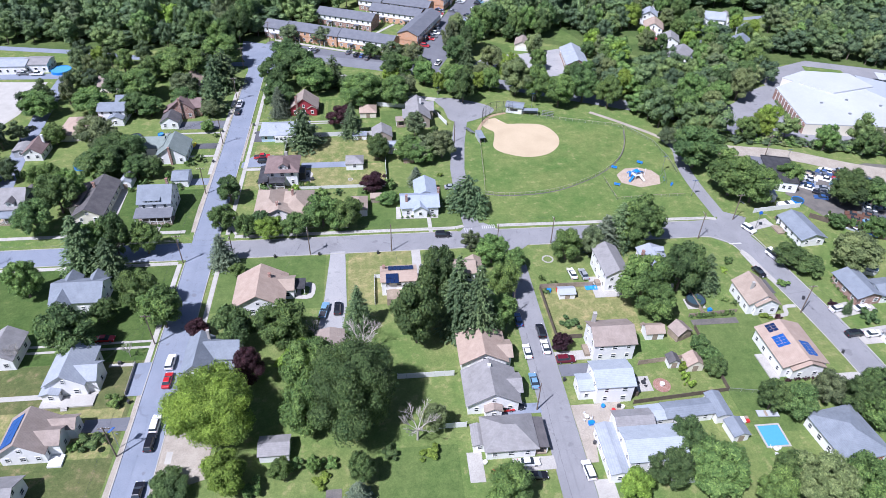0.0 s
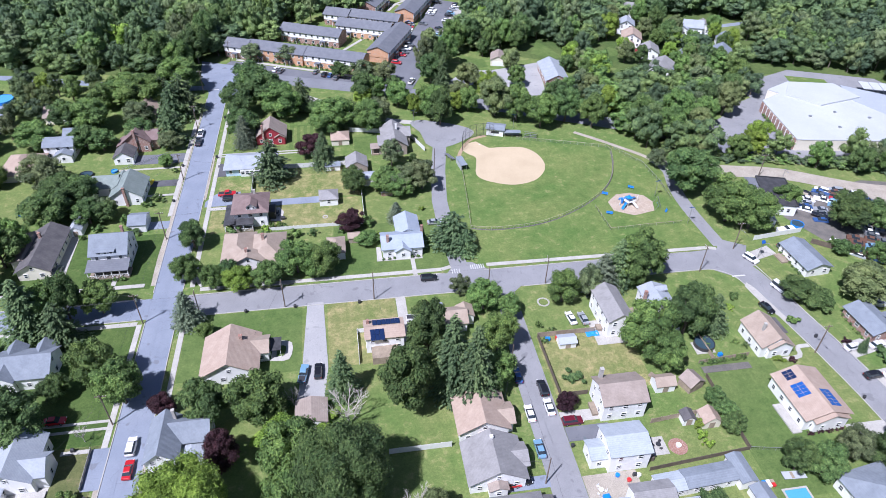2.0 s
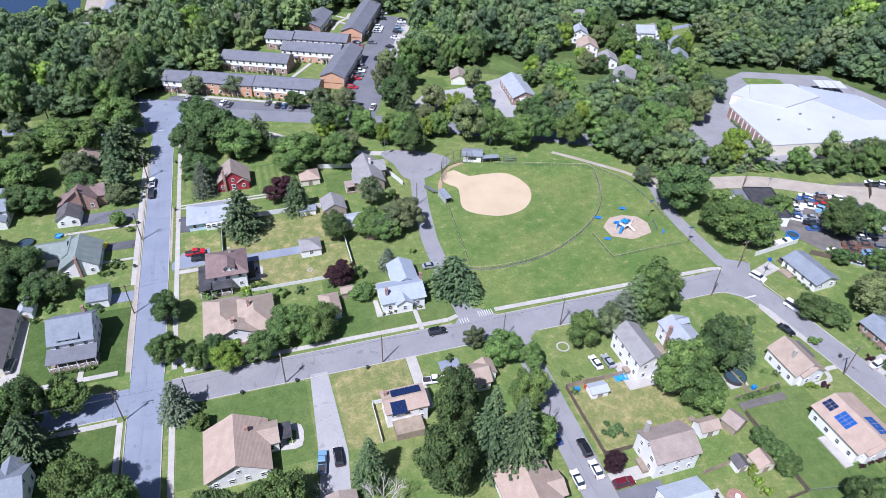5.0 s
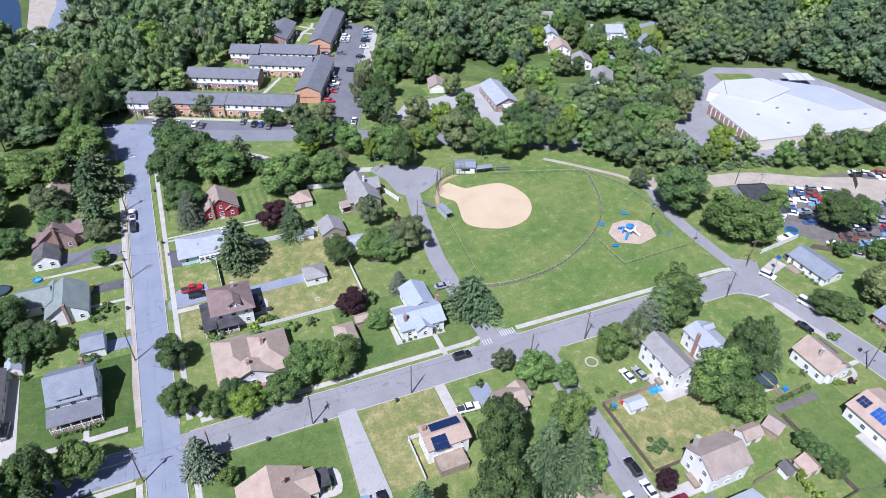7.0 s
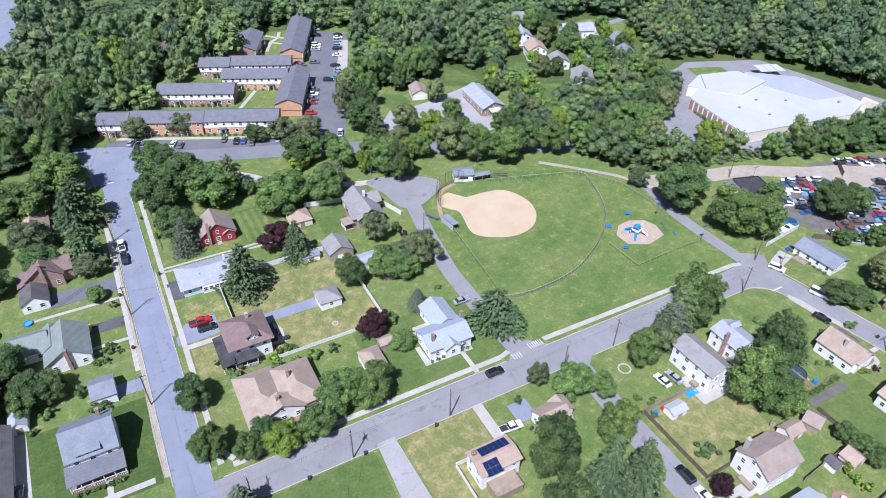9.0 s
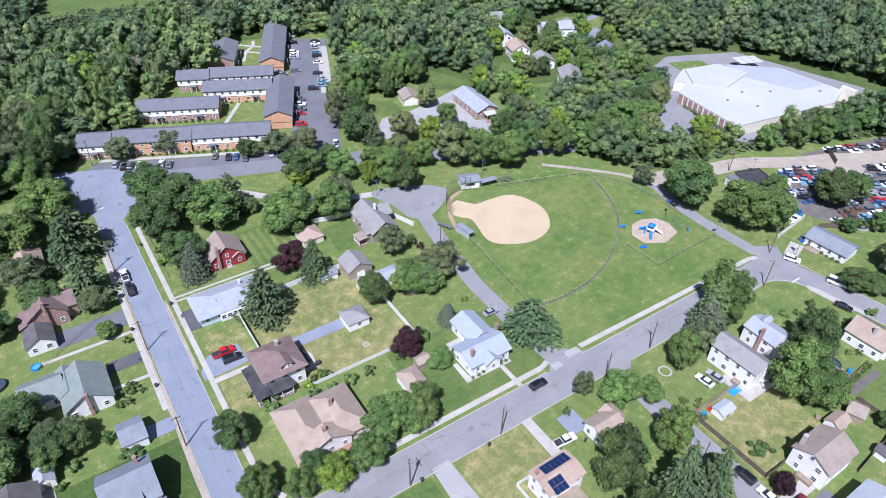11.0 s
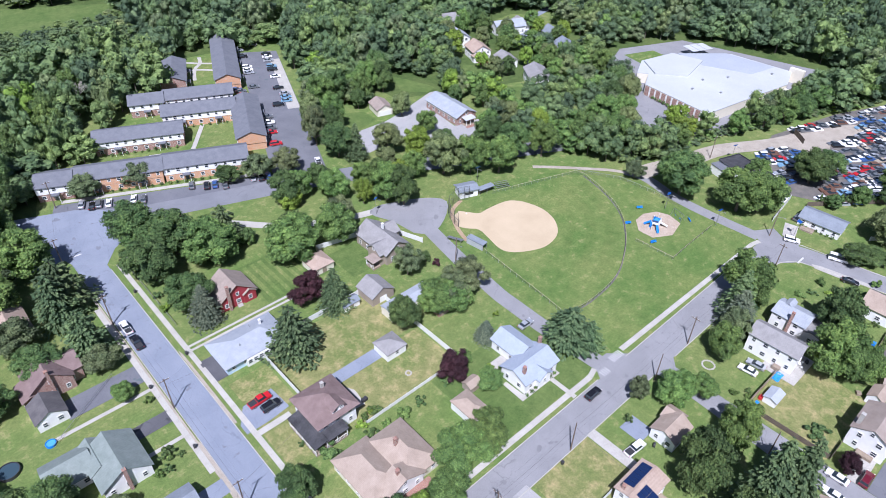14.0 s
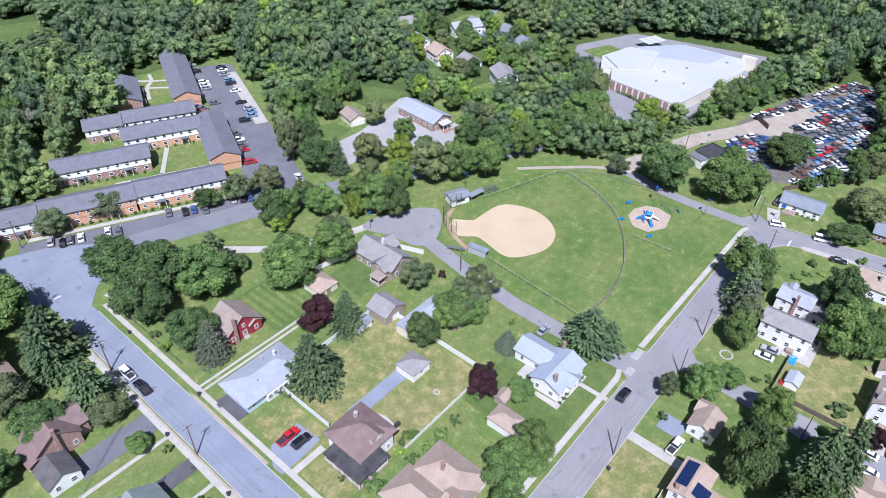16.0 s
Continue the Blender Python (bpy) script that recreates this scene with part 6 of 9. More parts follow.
# ---- apartment rows ----
def apartments(a, b, length, along_n=False, brick=None, depth=10.0, front=-1, entries=2, upper=None):
    """Two-storey row: brick below, white boards above, slate roof, porches over the entries."""
    x, y = apt(a, b)
    h = house("apartment_building", x, y, -24.5 + (90 if along_n else 0), "two-storey apartment row with slate-grey roof, white boards over brick", "apartment building")
    brick = brick or BRICK_O
    part("lower_wall", box(-length / 2, -depth / 2, 0, length / 2, depth / 2, 2.75), brick, h)
    wing(h, 0, 0, length + 0.3, depth + 0.3, 5.5, upper or WHITE, SLATE_R, "gable", "x", 22, 0.5, "ns" if along_n else "s", 2.752, 1)
    for e in (-1, 1):
        bm = bmesh.new()
        x0 = e * (length / 2 + 0.16)
        vs = [[bm.verts.new((x0 + o, yy, zz)) for yy, zz in ((-depth / 2, 2.7), (depth / 2, 2.7), (depth / 2, 5.45), (0, 5.45 + depth / 2 * 0.4), (-depth / 2, 5.45))] for o in (0.0, e * 0.05)]
        bm.faces.new(vs[0]), bm.faces.new(vs[1][::-1])
        for i in range(5):
            bm.faces.new((vs[0][i], vs[0][(i + 1) % 5], vs[1][(i + 1) % 5], vs[1][i]))
        part("end_wall", bm, brick, h)
    n = int(length / 3.4)
    for i in range(n):
        for s, turn in ((-1, 0), (1, 180))[:2 if along_n else 1]:
            window(h, pose((i - (n - 1) / 2) * length / n, s * depth / 2, 0.9, 0, 0, turn), 1.2, 0.9)
    for i in range(entries):
        cx = (i - (entries - 1) / 2) * length / entries
        y0, y1 = sorted((front * depth / 2, front * (depth / 2 + 1.8)))
        part("entry_roof", box(cx - 1.3, y0, 2.6, cx + 1.3, y1, 2.85), SLATE_R, h)
        for s in (-1, 1):
            part("entry_post", box(cx + s * 1.15 - 0.07, front * (depth / 2 + 1.6) - 0.07, 0, cx + s * 1.15 + 0.07, front * (depth / 2 + 1.6) + 0.07, 2.598), TRIM, h)
        door(h, pose(cx, front * depth / 2, 0.1, 0, 0, 0 if front < 0 else 180), SLATE_R)


apartments(-13.8, 0, 27.0, brick=BRICK_O, upper=BRICK_O)
apartments(14.0, 0.6, 27.4, brick=BRICK_O)
apartments(-33.2, -1.0, 10.6, brick=BRICK, entries=1)
apartments(-8.4, 25.2, 30.0, brick=BRICK)
apartments(-6.6, 53.2, 12.4, brick=BRICK, entries=1)
apartments(13.2, 54.6, 26.0, brick=BRICK_O)
apartments(13.0, 40.4, 27.0, brick=BRICK_O)
apartments(30.4, 26.8, 34.0, True, BRICK_O)
apartments(3.4, 78.4, 23.0, True, BRICK)
apartments(25.4, 89.0, 50.0, True, BRICK_O, entries=3)


# ---- the white-roofed commercial building ----
def store():
    pts = [(164.2, 211.5), (169, 244), (180, 249.5), (177, 253.5), (190, 260), (209, 256), (213, 243.5), (230, 237), (232, 208.5), (217, 203.5)]
    h = house("commercial_building", 0, 0, 0, "large low commercial building with a flat white roof and brick piers", "building")
    part("wall", prism(pts, 0, 4.4), CREAM, h)
    c = Vector((198, 229))
    out = lambda k, z0, z1: prism([tuple(c + (Vector(p) - c) * k) for p in pts], z0, z1)
    part("roof", out(1.004, 4.402, 4.7), WHITE_ROOF, h)
    part("grey_roof_section", prism([(207, 239), (211, 254), (229, 239), (231, 216), (215, 219)], 4.2, 4.76), GREY_ROOF, h)
    part("raised_roof_section", prism([(181, 247), (189.5, 258.5), (208, 254.5), (211, 241), (190, 236)], 4.2, 5.4), WHITE_ROOF, h)
    a, b = Vector(pts[0]), Vector(pts[1])
    d = (b - a).normalized()
    turn = math.degrees(math.atan2(d.y, d.x))
    n = 11
    for i in range(n):
        p = a + (b - a) * (i + 0.5) / n
        q = part("brick_pier", box(-0.95, -0.02, 0, 0.95, 0.3, 4.1), BRICK, h)
        q.matrix_basis = pose(p.x, p.y, 0, 0, 0, turn)
        if i < n - 1:
            p = a + (b - a) * (i + 1.0) / n
            q = part("panel", box(-0.4, -0.02, 0.3, 0.4, 0.16, 4.1), TRIM, h)
            q.matrix_basis = pose(p.x, p.y, 0, 0, 0, turn)
    for x, y in ((180, 228), (192, 230), (186, 218), (203, 224), (222, 213)):
        part("roof_vent", box(x - 0.5, y - 0.4, 4.702, x + 0.5, y + 0.4, 5.2), STEEL, h)
    part("tall_stub_wall", box(231.6, 203.0, 0, 233.4, 209.5, 6.4), CREAM, h)
    part("loading_bay", box(206, 200.6, 0, 216, 203.4, 3.2), CREAM, h)
    k = house("canopy", 230, 252.5, -20, "white slatted loading canopy on posts", "canopy")
    for i in range(3):
        part("canopy_roof", box(-8 + 4.1 * i, -4, 3.6, -4.2 + 4.1 * i, 4, 3.75), WHITE_ROOF, k)
        part("canopy_post", box(-6.2 + 4.1 * i, -0.1, 0, -6.0 + 4.1 * i, 0.1, 3.598), STEEL, k)


store()

# ---- vehicles ----
PAINTS = {
    "white": plain("white_car_paint", (0.75, 0.75, 0.75), 0.3, 0.0, 0.6), "silver": plain("silver_car_paint", (0.45, 0.47, 0.5), 0.3, 0.4, 0.6),
    "grey": plain("grey_car_paint", (0.16, 0.17, 0.18), 0.3, 0.3, 0.6), "black": plain("black_car_paint", (0.012, 0.012, 0.014), 0.25, 0.0, 0.8),
    "red": plain("red_car_paint", (0.45, 0.015, 0.02), 0.3, 0.0, 0.7), "maroon": plain("maroon_car_paint", (0.12, 0.01, 0.02), 0.3, 0.0, 0.7),
    "blue": plain("blue_car_paint", (0.04, 0.1, 0.27), 0.3, 0.1, 0.7), "teal": plain("pale_blue_car_paint", (0.2, 0.36, 0.5), 0.3, 0.2, 0.7),
    "rust": plain("rusty_paint", (0.12, 0.06, 0.04), 0.7), "tan": plain("tan_car_paint", (0.4, 0.34, 0.26), 0.4, 0.1, 0.5)}
LAMP_W = plain("headlamp", (0.8, 0.8, 0.78), 0.1)
LAMP_R = plain("tail_lamp", (0.4, 0.01, 0.01), 0.2)
CAR_MESH = {}


def raw(name, bm, material):
    me = bpy.data.meshes.new(name)
    bmesh.ops.recalc_face_normals(bm, faces=bm.faces)
    bm.to_mesh(me), bm.free()
    me.materials.append(material)
    return me


def side_profile(pts, half, tuck):
    """A body from its side outline, drawn in at sill and shoulder."""
    bm = bmesh.new()
    rows = [[bm.verts.new((x, s * half * (1 - tuck * (z > 0.75)), z)) for x, z in pts] for s in (-1, 1)]
    n = len(pts)
    bm.faces.new(rows[0]), bm.faces.new(rows[1][::-1])
    for i in range(n):
        bm.faces.new((rows[0][i], rows[0][(i + 1) % n], rows[1][(i + 1) % n], rows[1][i]))
    bmesh.ops.bevel(bm, geom=[e for e in bm.edges], offset=0.06, segments=1, affect="EDGES")
    return bm


def frustum(x0, x1, z0, x2, x3, z1, h0, h1):
    bm = bmesh.new()
    lo = [bm.verts.new(p) for p in ((x0, -h0, z0), (x1, -h0, z0), (x1, h0, z0), (x0, h0, z0))]
    hi = [bm.verts.new(p) for p in ((x2, -h1, z1), (x3, -h1, z1), (x3, h1, z1), (x2, h1, z1))]
    bm.faces.new(lo[::-1]), bm.faces.new(hi)
    for i in range(4):
        bm.faces.new((lo[i], lo[(i + 1) % 4], hi[(i + 1) % 4], hi[i]))
    return bm


def wheel_mesh():
    bm = bmesh.new()
    tube_in(bm, (0, -0.11, 0), (0, 0.11, 0), 0.33, 0.33, 12)
    return raw("tyre", bm, RUBBER), raw("rim", tube((0, -0.125, 0), (0, 0.125, 0), 0.19, 0.19, 8), STEEL)


TYRE, RIM = wheel_mesh()
SHAPES = {
    "sedan": (4.7, 0.9, [(-2.3, 0.3), (2.3, 0.3), (2.35, 0.62), (2.25, 0.74), (1.1, 0.9), (-1.55, 0.96), (-2.25, 0.92), (-2.35, 0.6)], (-1.75, 1.05, 0.9, -1.1, 0.2, 1.42)),
    "suv": (4.7, 0.95, [(-2.3, 0.35), (2.3, 0.35), (2.35, 0.75), (2.25, 0.95), (1.15, 1.06), (-2.3, 1.1), (-2.35, 0.7)], (-2.25, 1.2, 1.02, -2.0, 0.45, 1.7)),
    "van": (5.4, 1.0, [(-2.7, 0.35), (2.7, 0.35), (2.75, 0.8), (2.6, 1.05), (2.0, 1.2), (-2.7, 1.25), (-2.72, 0.7)], (-2.65, 2.1, 1.18, -2.55, 1.3, 2.15)),
    "pickup": (5.6, 0.98, [(-2.75, 0.45), (2.75, 0.45), (2.8, 0.85), (2.7, 1.05), (1.5, 1.12), (-2.75, 1.1), (-2.8, 0.7)], (-0.75, 1.5, 1.08, -0.5, 0.8, 1.8))}


def car_meshes(kind, colour):
    if (kind, colour) not in CAR_MESH:
        length, half, prof, (a, b, z0, c, d, z1) = SHAPES[kind]
        paint = PAINTS[colour]
        CAR_MESH[kind, colour] = (
            raw("car_body", side_profile(prof, half, 0.06), paint), raw("car_glass", frustum(a, b, z0, c, d, z1, half * 0.9, half * 0.72), GLASS),
            raw("car_roof", frustum(c - 0.05, d + 0.05, z1 - 0.015, c + 0.1, d - 0.1, z1 + 0.05, half * 0.73, half * 0.66), paint))
    return CAR_MESH[kind, colour]


def car(kind, colour, x, y, turn, label="", z=0.08, group=""):
    c = thing("car" if kind in ("sedan", "suv") else kind, pose(x, y, z, 0, 0, turn), label or "%s %s parked beside the road" % (colour, {"suv": "sport utility car", "sedan": "saloon car", "van": "passenger van", "pickup": "pickup truck"}[kind]), "car" if kind != "pickup" else "pickup truck", group)
    body, glass, roof = car_meshes(kind, colour)
    length, half = SHAPES[kind][:2]
    shared("body", body, c), shared("glass_cabin", glass, c, None, "dark tinted glass"), shared("roof", roof, c)
    for sx in (-1, 1):
        for sy in (-1, 1):
            w = shared("wheel", TYRE, c, pose(sx * length * 0.3, sy * (half - 0.08), 0.33))
            shared("rim", RIM, w)
    lamp_z = 0.68 if kind == "sedan" else 0.8
    for sy in (-1, 1):
        part("headlight", box(length / 2 - 0.12, sy * half * 0.75 - 0.14, lamp_z, length / 2 + 0.012, sy * half * 0.75 + 0.14, lamp_z + 0.12), LAMP_W, c)
        part("tail_light", box(-length / 2 - 0.012, sy * half * 0.78 - 0.12, lamp_z + 0.05, -length / 2 + 0.1, sy * half * 0.78 + 0.12, lamp_z + 0.2), LAMP_R, c)
    if kind == "pickup":
        part("cargo_bed", box(-2.68, -0.78, 1.06, -0.85, 0.78, 1.115), DARKMETAL, c)
    return c


def scrap(kind, colour, x, y, turn, z=0.0):
    """A scrapped car: body, glass and roof, sunk on bare hubs."""
    c = thing("scrapped_car", pose(x, y, z + 0.02, 0, 0, turn), "scrapped %s car in a vehicle yard" % colour, "car", "scrapped cars in the yard")
    body, glass, roof = car_meshes(kind, colour)
    shared("body", body, c, pose(0, 0, -0.3)), shared("glass_cabin", glass, c, pose(0, 0, -0.3)), shared("roof", roof, c, pose(0, 0, -0.3))
    return c


def scrap_yard():
    rng = random.Random(5)
    paints = ["silver", "grey", "white", "black", "teal", "grey", "silver", "blue", "tan", "white", "grey", "black", "silver", "teal", "rust", "red", "grey", "white"]
    kinds = ["sedan", "sedan", "sedan", "suv", "suv", "pickup"]
    zones = ([(187, 171), (197, 167.6), (208, 168.6), (211.5, 170), (252, 159), (250, 153), (215, 143.5), (198, 142), (167, 142), (158, 152), (177, 166.5)],
             [(148, 184), (161.5, 185.5), (170, 180), (172, 172), (174, 167), (160, 156), (146, 166), (144, 176)],
             [(144, 158), (157, 158), (164, 150), (160, 143), (147, 150)],
             [(184, 188), (208, 179), (252, 164), (250, 160), (211, 171.5), (204, 174.5), (185, 183)])
    lane = [(176, 166), (181, 169), (178, 174), (172, 174)]
    ax = radians(-33)
    for zone in zones:
        for i in range(-30, 60):
            for j in range(-60, 60):
                a, b = i * 4.75 + rng.uniform(-0.35, 0.35), j * 2.15 + rng.uniform(-0.25, 0.25)
                x, y = 195 + a * math.cos(ax) - b * math.sin(ax), 155 + a * math.sin(ax) + b * math.cos(ax)
                if inside(x, y, zone) and not inside(x, y, lane) and rng.random() < 0.95 and math.hypot(x - 151, y - 163) > 5:
                    scrap(rng.choice(kinds), rng.choice(paints), x, y, math.degrees(ax) + rng.uniform(-16, 16) + 180 * (rng.random() < 0.5))


# ---- poles, wires, lamps ----
def utility_pole(x, y, turn=0, h=10.0, arm=True, lamp=0, drum=False):
    p = thing("utility_pole", pose(x, y, 0, 0, 0, turn), "dark wooden utility pole with a crossarm beside the road", "utility pole", "utility poles")
    part("pole", tube((0, 0, -0.2), (0, 0, h), 0.17, 0.11, 8), POLE, p)
    if arm:
        part("crossarm", box(-1.2, 0.12, h - 0.75, 1.2, 0.24, h - 0.6), POLE, p)
        for k in (-1.1, -0.5, 0.5, 1.1):
            part("insulator", tube((k, 0.18, h - 0.6), (k, 0.18, h - 0.42), 0.05), TRIM, p)
    if drum:
        part("transformer", tube((0.32, 0, h - 2.4), (0.32, 0, h - 1.5), 0.24, 0.24, 10), STEEL, p)
    if lamp:
        part("lamp_arm", tube((0, 0, h - 2.6), (0, -lamp, h - 1.9), 0.045, 0.035), STEEL, p)
        part("lamp_head", box(-0.14, -lamp - 0.55, h - 1.98, 0.14, -lamp, h - 1.84, 0.03), STEEL, p)
    return p


def wire(p, q, sag=0.7, r=0.009, label="thin black overhead cable between utility poles"):
    bm = bmesh.new()
    p, q = Vector(p), Vector(q)
    n = 8
    pts = [p.lerp(q, i / n) - Vector((0, 0, 4 * sag * (i / n) * (1 - i / n))) for i in range(n + 1)]
    side = Vector((-(q - p).y, (q - p).x, 0)).normalized()
    rings = [[bm.verts.new(c + o) for o in (side * r, Vector((0, 0, r)), -side * r, Vector((0, 0, -r)))] for c in pts]
    for a, b in zip(rings, rings[1:]):
        for i in range(4):
            bm.faces.new((a[i], a[(i + 1) % 4], b[(i + 1) % 4], b[i]))
    return tagged(part("overhead_cable", bm, DARKMETAL), label, "cable")


def line_of_poles(places, turn, offsets, z=9.55, low=8.1):
    c, s = math.cos(radians(turn)), math.sin(radians(turn))
    for (ax, ay), (bx, by) in zip(places, places[1:]):
        for k in offsets:
            wire((ax + c * k - s * 0.18, ay + s * k + c * 0.18, z), (bx + c * k - s * 0.18, by + s * k + c * 0.18, z))
        wire((ax + c * 0.17, ay + s * 0.17, low), (bx + c * 0.17, by + s * 0.17, low), 0.6, 0.018)


def panel_lamp(x, y, turn, h=6.0):
    p = thing("street_lamp", pose(x, y, 0, 0, 0, turn), "grey lamp post with a blue solar panel on top", "street lamp")
    part("post", tube((0, 0, -0.2), (0, 0, h), 0.09, 0.06, 8), STEEL, p)
    q = part("solar_panel", box(-0.75, -0.5, -0.03, 0.75, 0.5, 0.03), SOLAR_BLUE, p)
    q.matrix_basis = pose(0, 0, h + 0.15, -28)
    part("lamp_arm", tube((0, 0, h - 0.6), (0, -1.3, h - 0.2), 0.04), STEEL, p)
    part("lamp_head", box(-0.12, -1.8, h - 0.28, 0.12, -1.25, h - 0.17, 0.02), STEEL, p)


# ---- fences ----
def fence(x0, y0, x1, y1, h=1.8, mat=None, label="tall white vinyl board garden fence", gap=2.4):
    d = Vector((x1 - x0, y1 - y0))
    n = max(1, round(d.length / gap))
    s = d.length / n
    f = thing("fence", pose(x0, y0, 0, 0, 0, math.degrees(math.atan2(d.y, d.x))), label, "fence")
    mat = mat or VINYL
    key = ("panel", round(s, 2), h, mat.name)
    if key not in CAR_MESH:
        bm = bmesh.new()
        k = int(s / 0.3)
        edge = []
        for i in range(k):
            x0, x1, o = 0.07 + (s - 0.14) * i / k, 0.07 + (s - 0.14) * (i + 0.9) / k, -0.03
            edge += [(x0, -0.012), (x0 + 0.01, o), (x1, o), (x1 + 0.01, -0.012)]
        prism_in(bm, edge + [(x, 0.03) for x, _ in reversed(edge[::4])], 0.08, h)
        CAR_MESH[key] = raw("fence_panel", bm, mat)
        CAR_MESH["post", h, mat.name] = raw("fence_post", box(-0.065, -0.065, -0.2, 0.065, 0.065, h + 0.16, 0.02), mat)
    for i in range(n):
        shared("fence_panel", CAR_MESH[key], f, pose(s * i, 0, 0))
    for i in range(n + 1):
        shared("fence_post", CAR_MESH["post", h, mat.name], f, pose(s * i, 0, 0))
    return f


FENCE_TOP = plain("yellowed_rail_cap", (0.34, 0.3, 0.2), 0.6)
NET, nt, nb = node_mat("chain_link")
nb.inputs["Base Color"].default_value, nb.inputs["Metallic"].default_value, nb.inputs["Roughness"].default_value = (0.35, 0.36, 0.35, 1), 0.5, 0.5
nb.inputs["Alpha"].default_value = 0.07


def chain_fence(pts, h=1.3, label="low galvanised chain-link fence round the field", top=None, post=2.6):
    f = thing("chain_link_fence", pose(*pts[0], 0), label, "fence")
    ox, oy = pts[0]
    pm = raw("fence_post", tube((0, 0, -0.2), (0, 0, h + 0.05), 0.04, 0.04, 6), STEEL)
    for (ax, ay), (bx, by) in zip(pts, pts[1:]):
        d = Vector((bx - ax, by - ay))
        n = max(1, round(d.length / post))
        for i in range(n):
            a, b = Vector((ax, ay)) + d * i / n, Vector((ax, ay)) + d * (i + 1) / n
            shared("fence_post", pm, f, pose(a.x - ox, a.y - oy, 0))
        a, b = (ax - ox, ay - oy), (bx - ox, by - oy)
        part("top_rail", tube((*a, h), (*b, h), 0.05, 0.05, 5), top or STEEL, f)
        part("netting", prism([a, b, (b[0] + 0.01, b[1] + 0.012), (a[0] + 0.01, a[1] + 0.012)], 0.03, h - 0.05), NET, f)
    return f


def bin_(x, y, mat=None):
    b = thing("wheelie_bin", pose(x, y, -0.04, 0, 0, RNG.uniform(0, 360)), "dark plastic wheeled bin beside the street", "bin")
    part("body", frustum(-0.25, 0.25, 0.05, -0.3, 0.3, 0.95, 0.25, 0.3), mat or DARKMETAL, b)
    part("lid", box(-0.32, -0.33, 0.952, 0.32, 0.33, 1.03, 0.03), mat or DARKMETAL, b)


def pool(x, y, r, material, label, h=1.2, wall=None):
    p = thing("swimming_pool", pose(x, y, 0), label, "pool")
    bm = bmesh.new()
    n = 24
    ring = lambda rr, z: [bm.verts.new((rr * math.cos(2 * math.pi * i / n), rr * math.sin(2 * math.pi * i / n), z)) for i in range(n)]
    a, b, c, d = ring(r, 0), ring(r, h), ring(r - 0.15, h), ring(r - 0.15, h - 0.35)
    for u, v in ((a, b), (b, c), (c, d)):
        for i in range(n):
            bm.faces.new((u[i], u[(i + 1) % n], v[(i + 1) % n], v[i]))
    part("pool_wall", bm, wall or BLUE_PLASTIC, p)
    part("water", tube((0, 0, h - 0.5), (0, 0, h - 0.2), r - 0.16, r - 0.16, n), material, p)


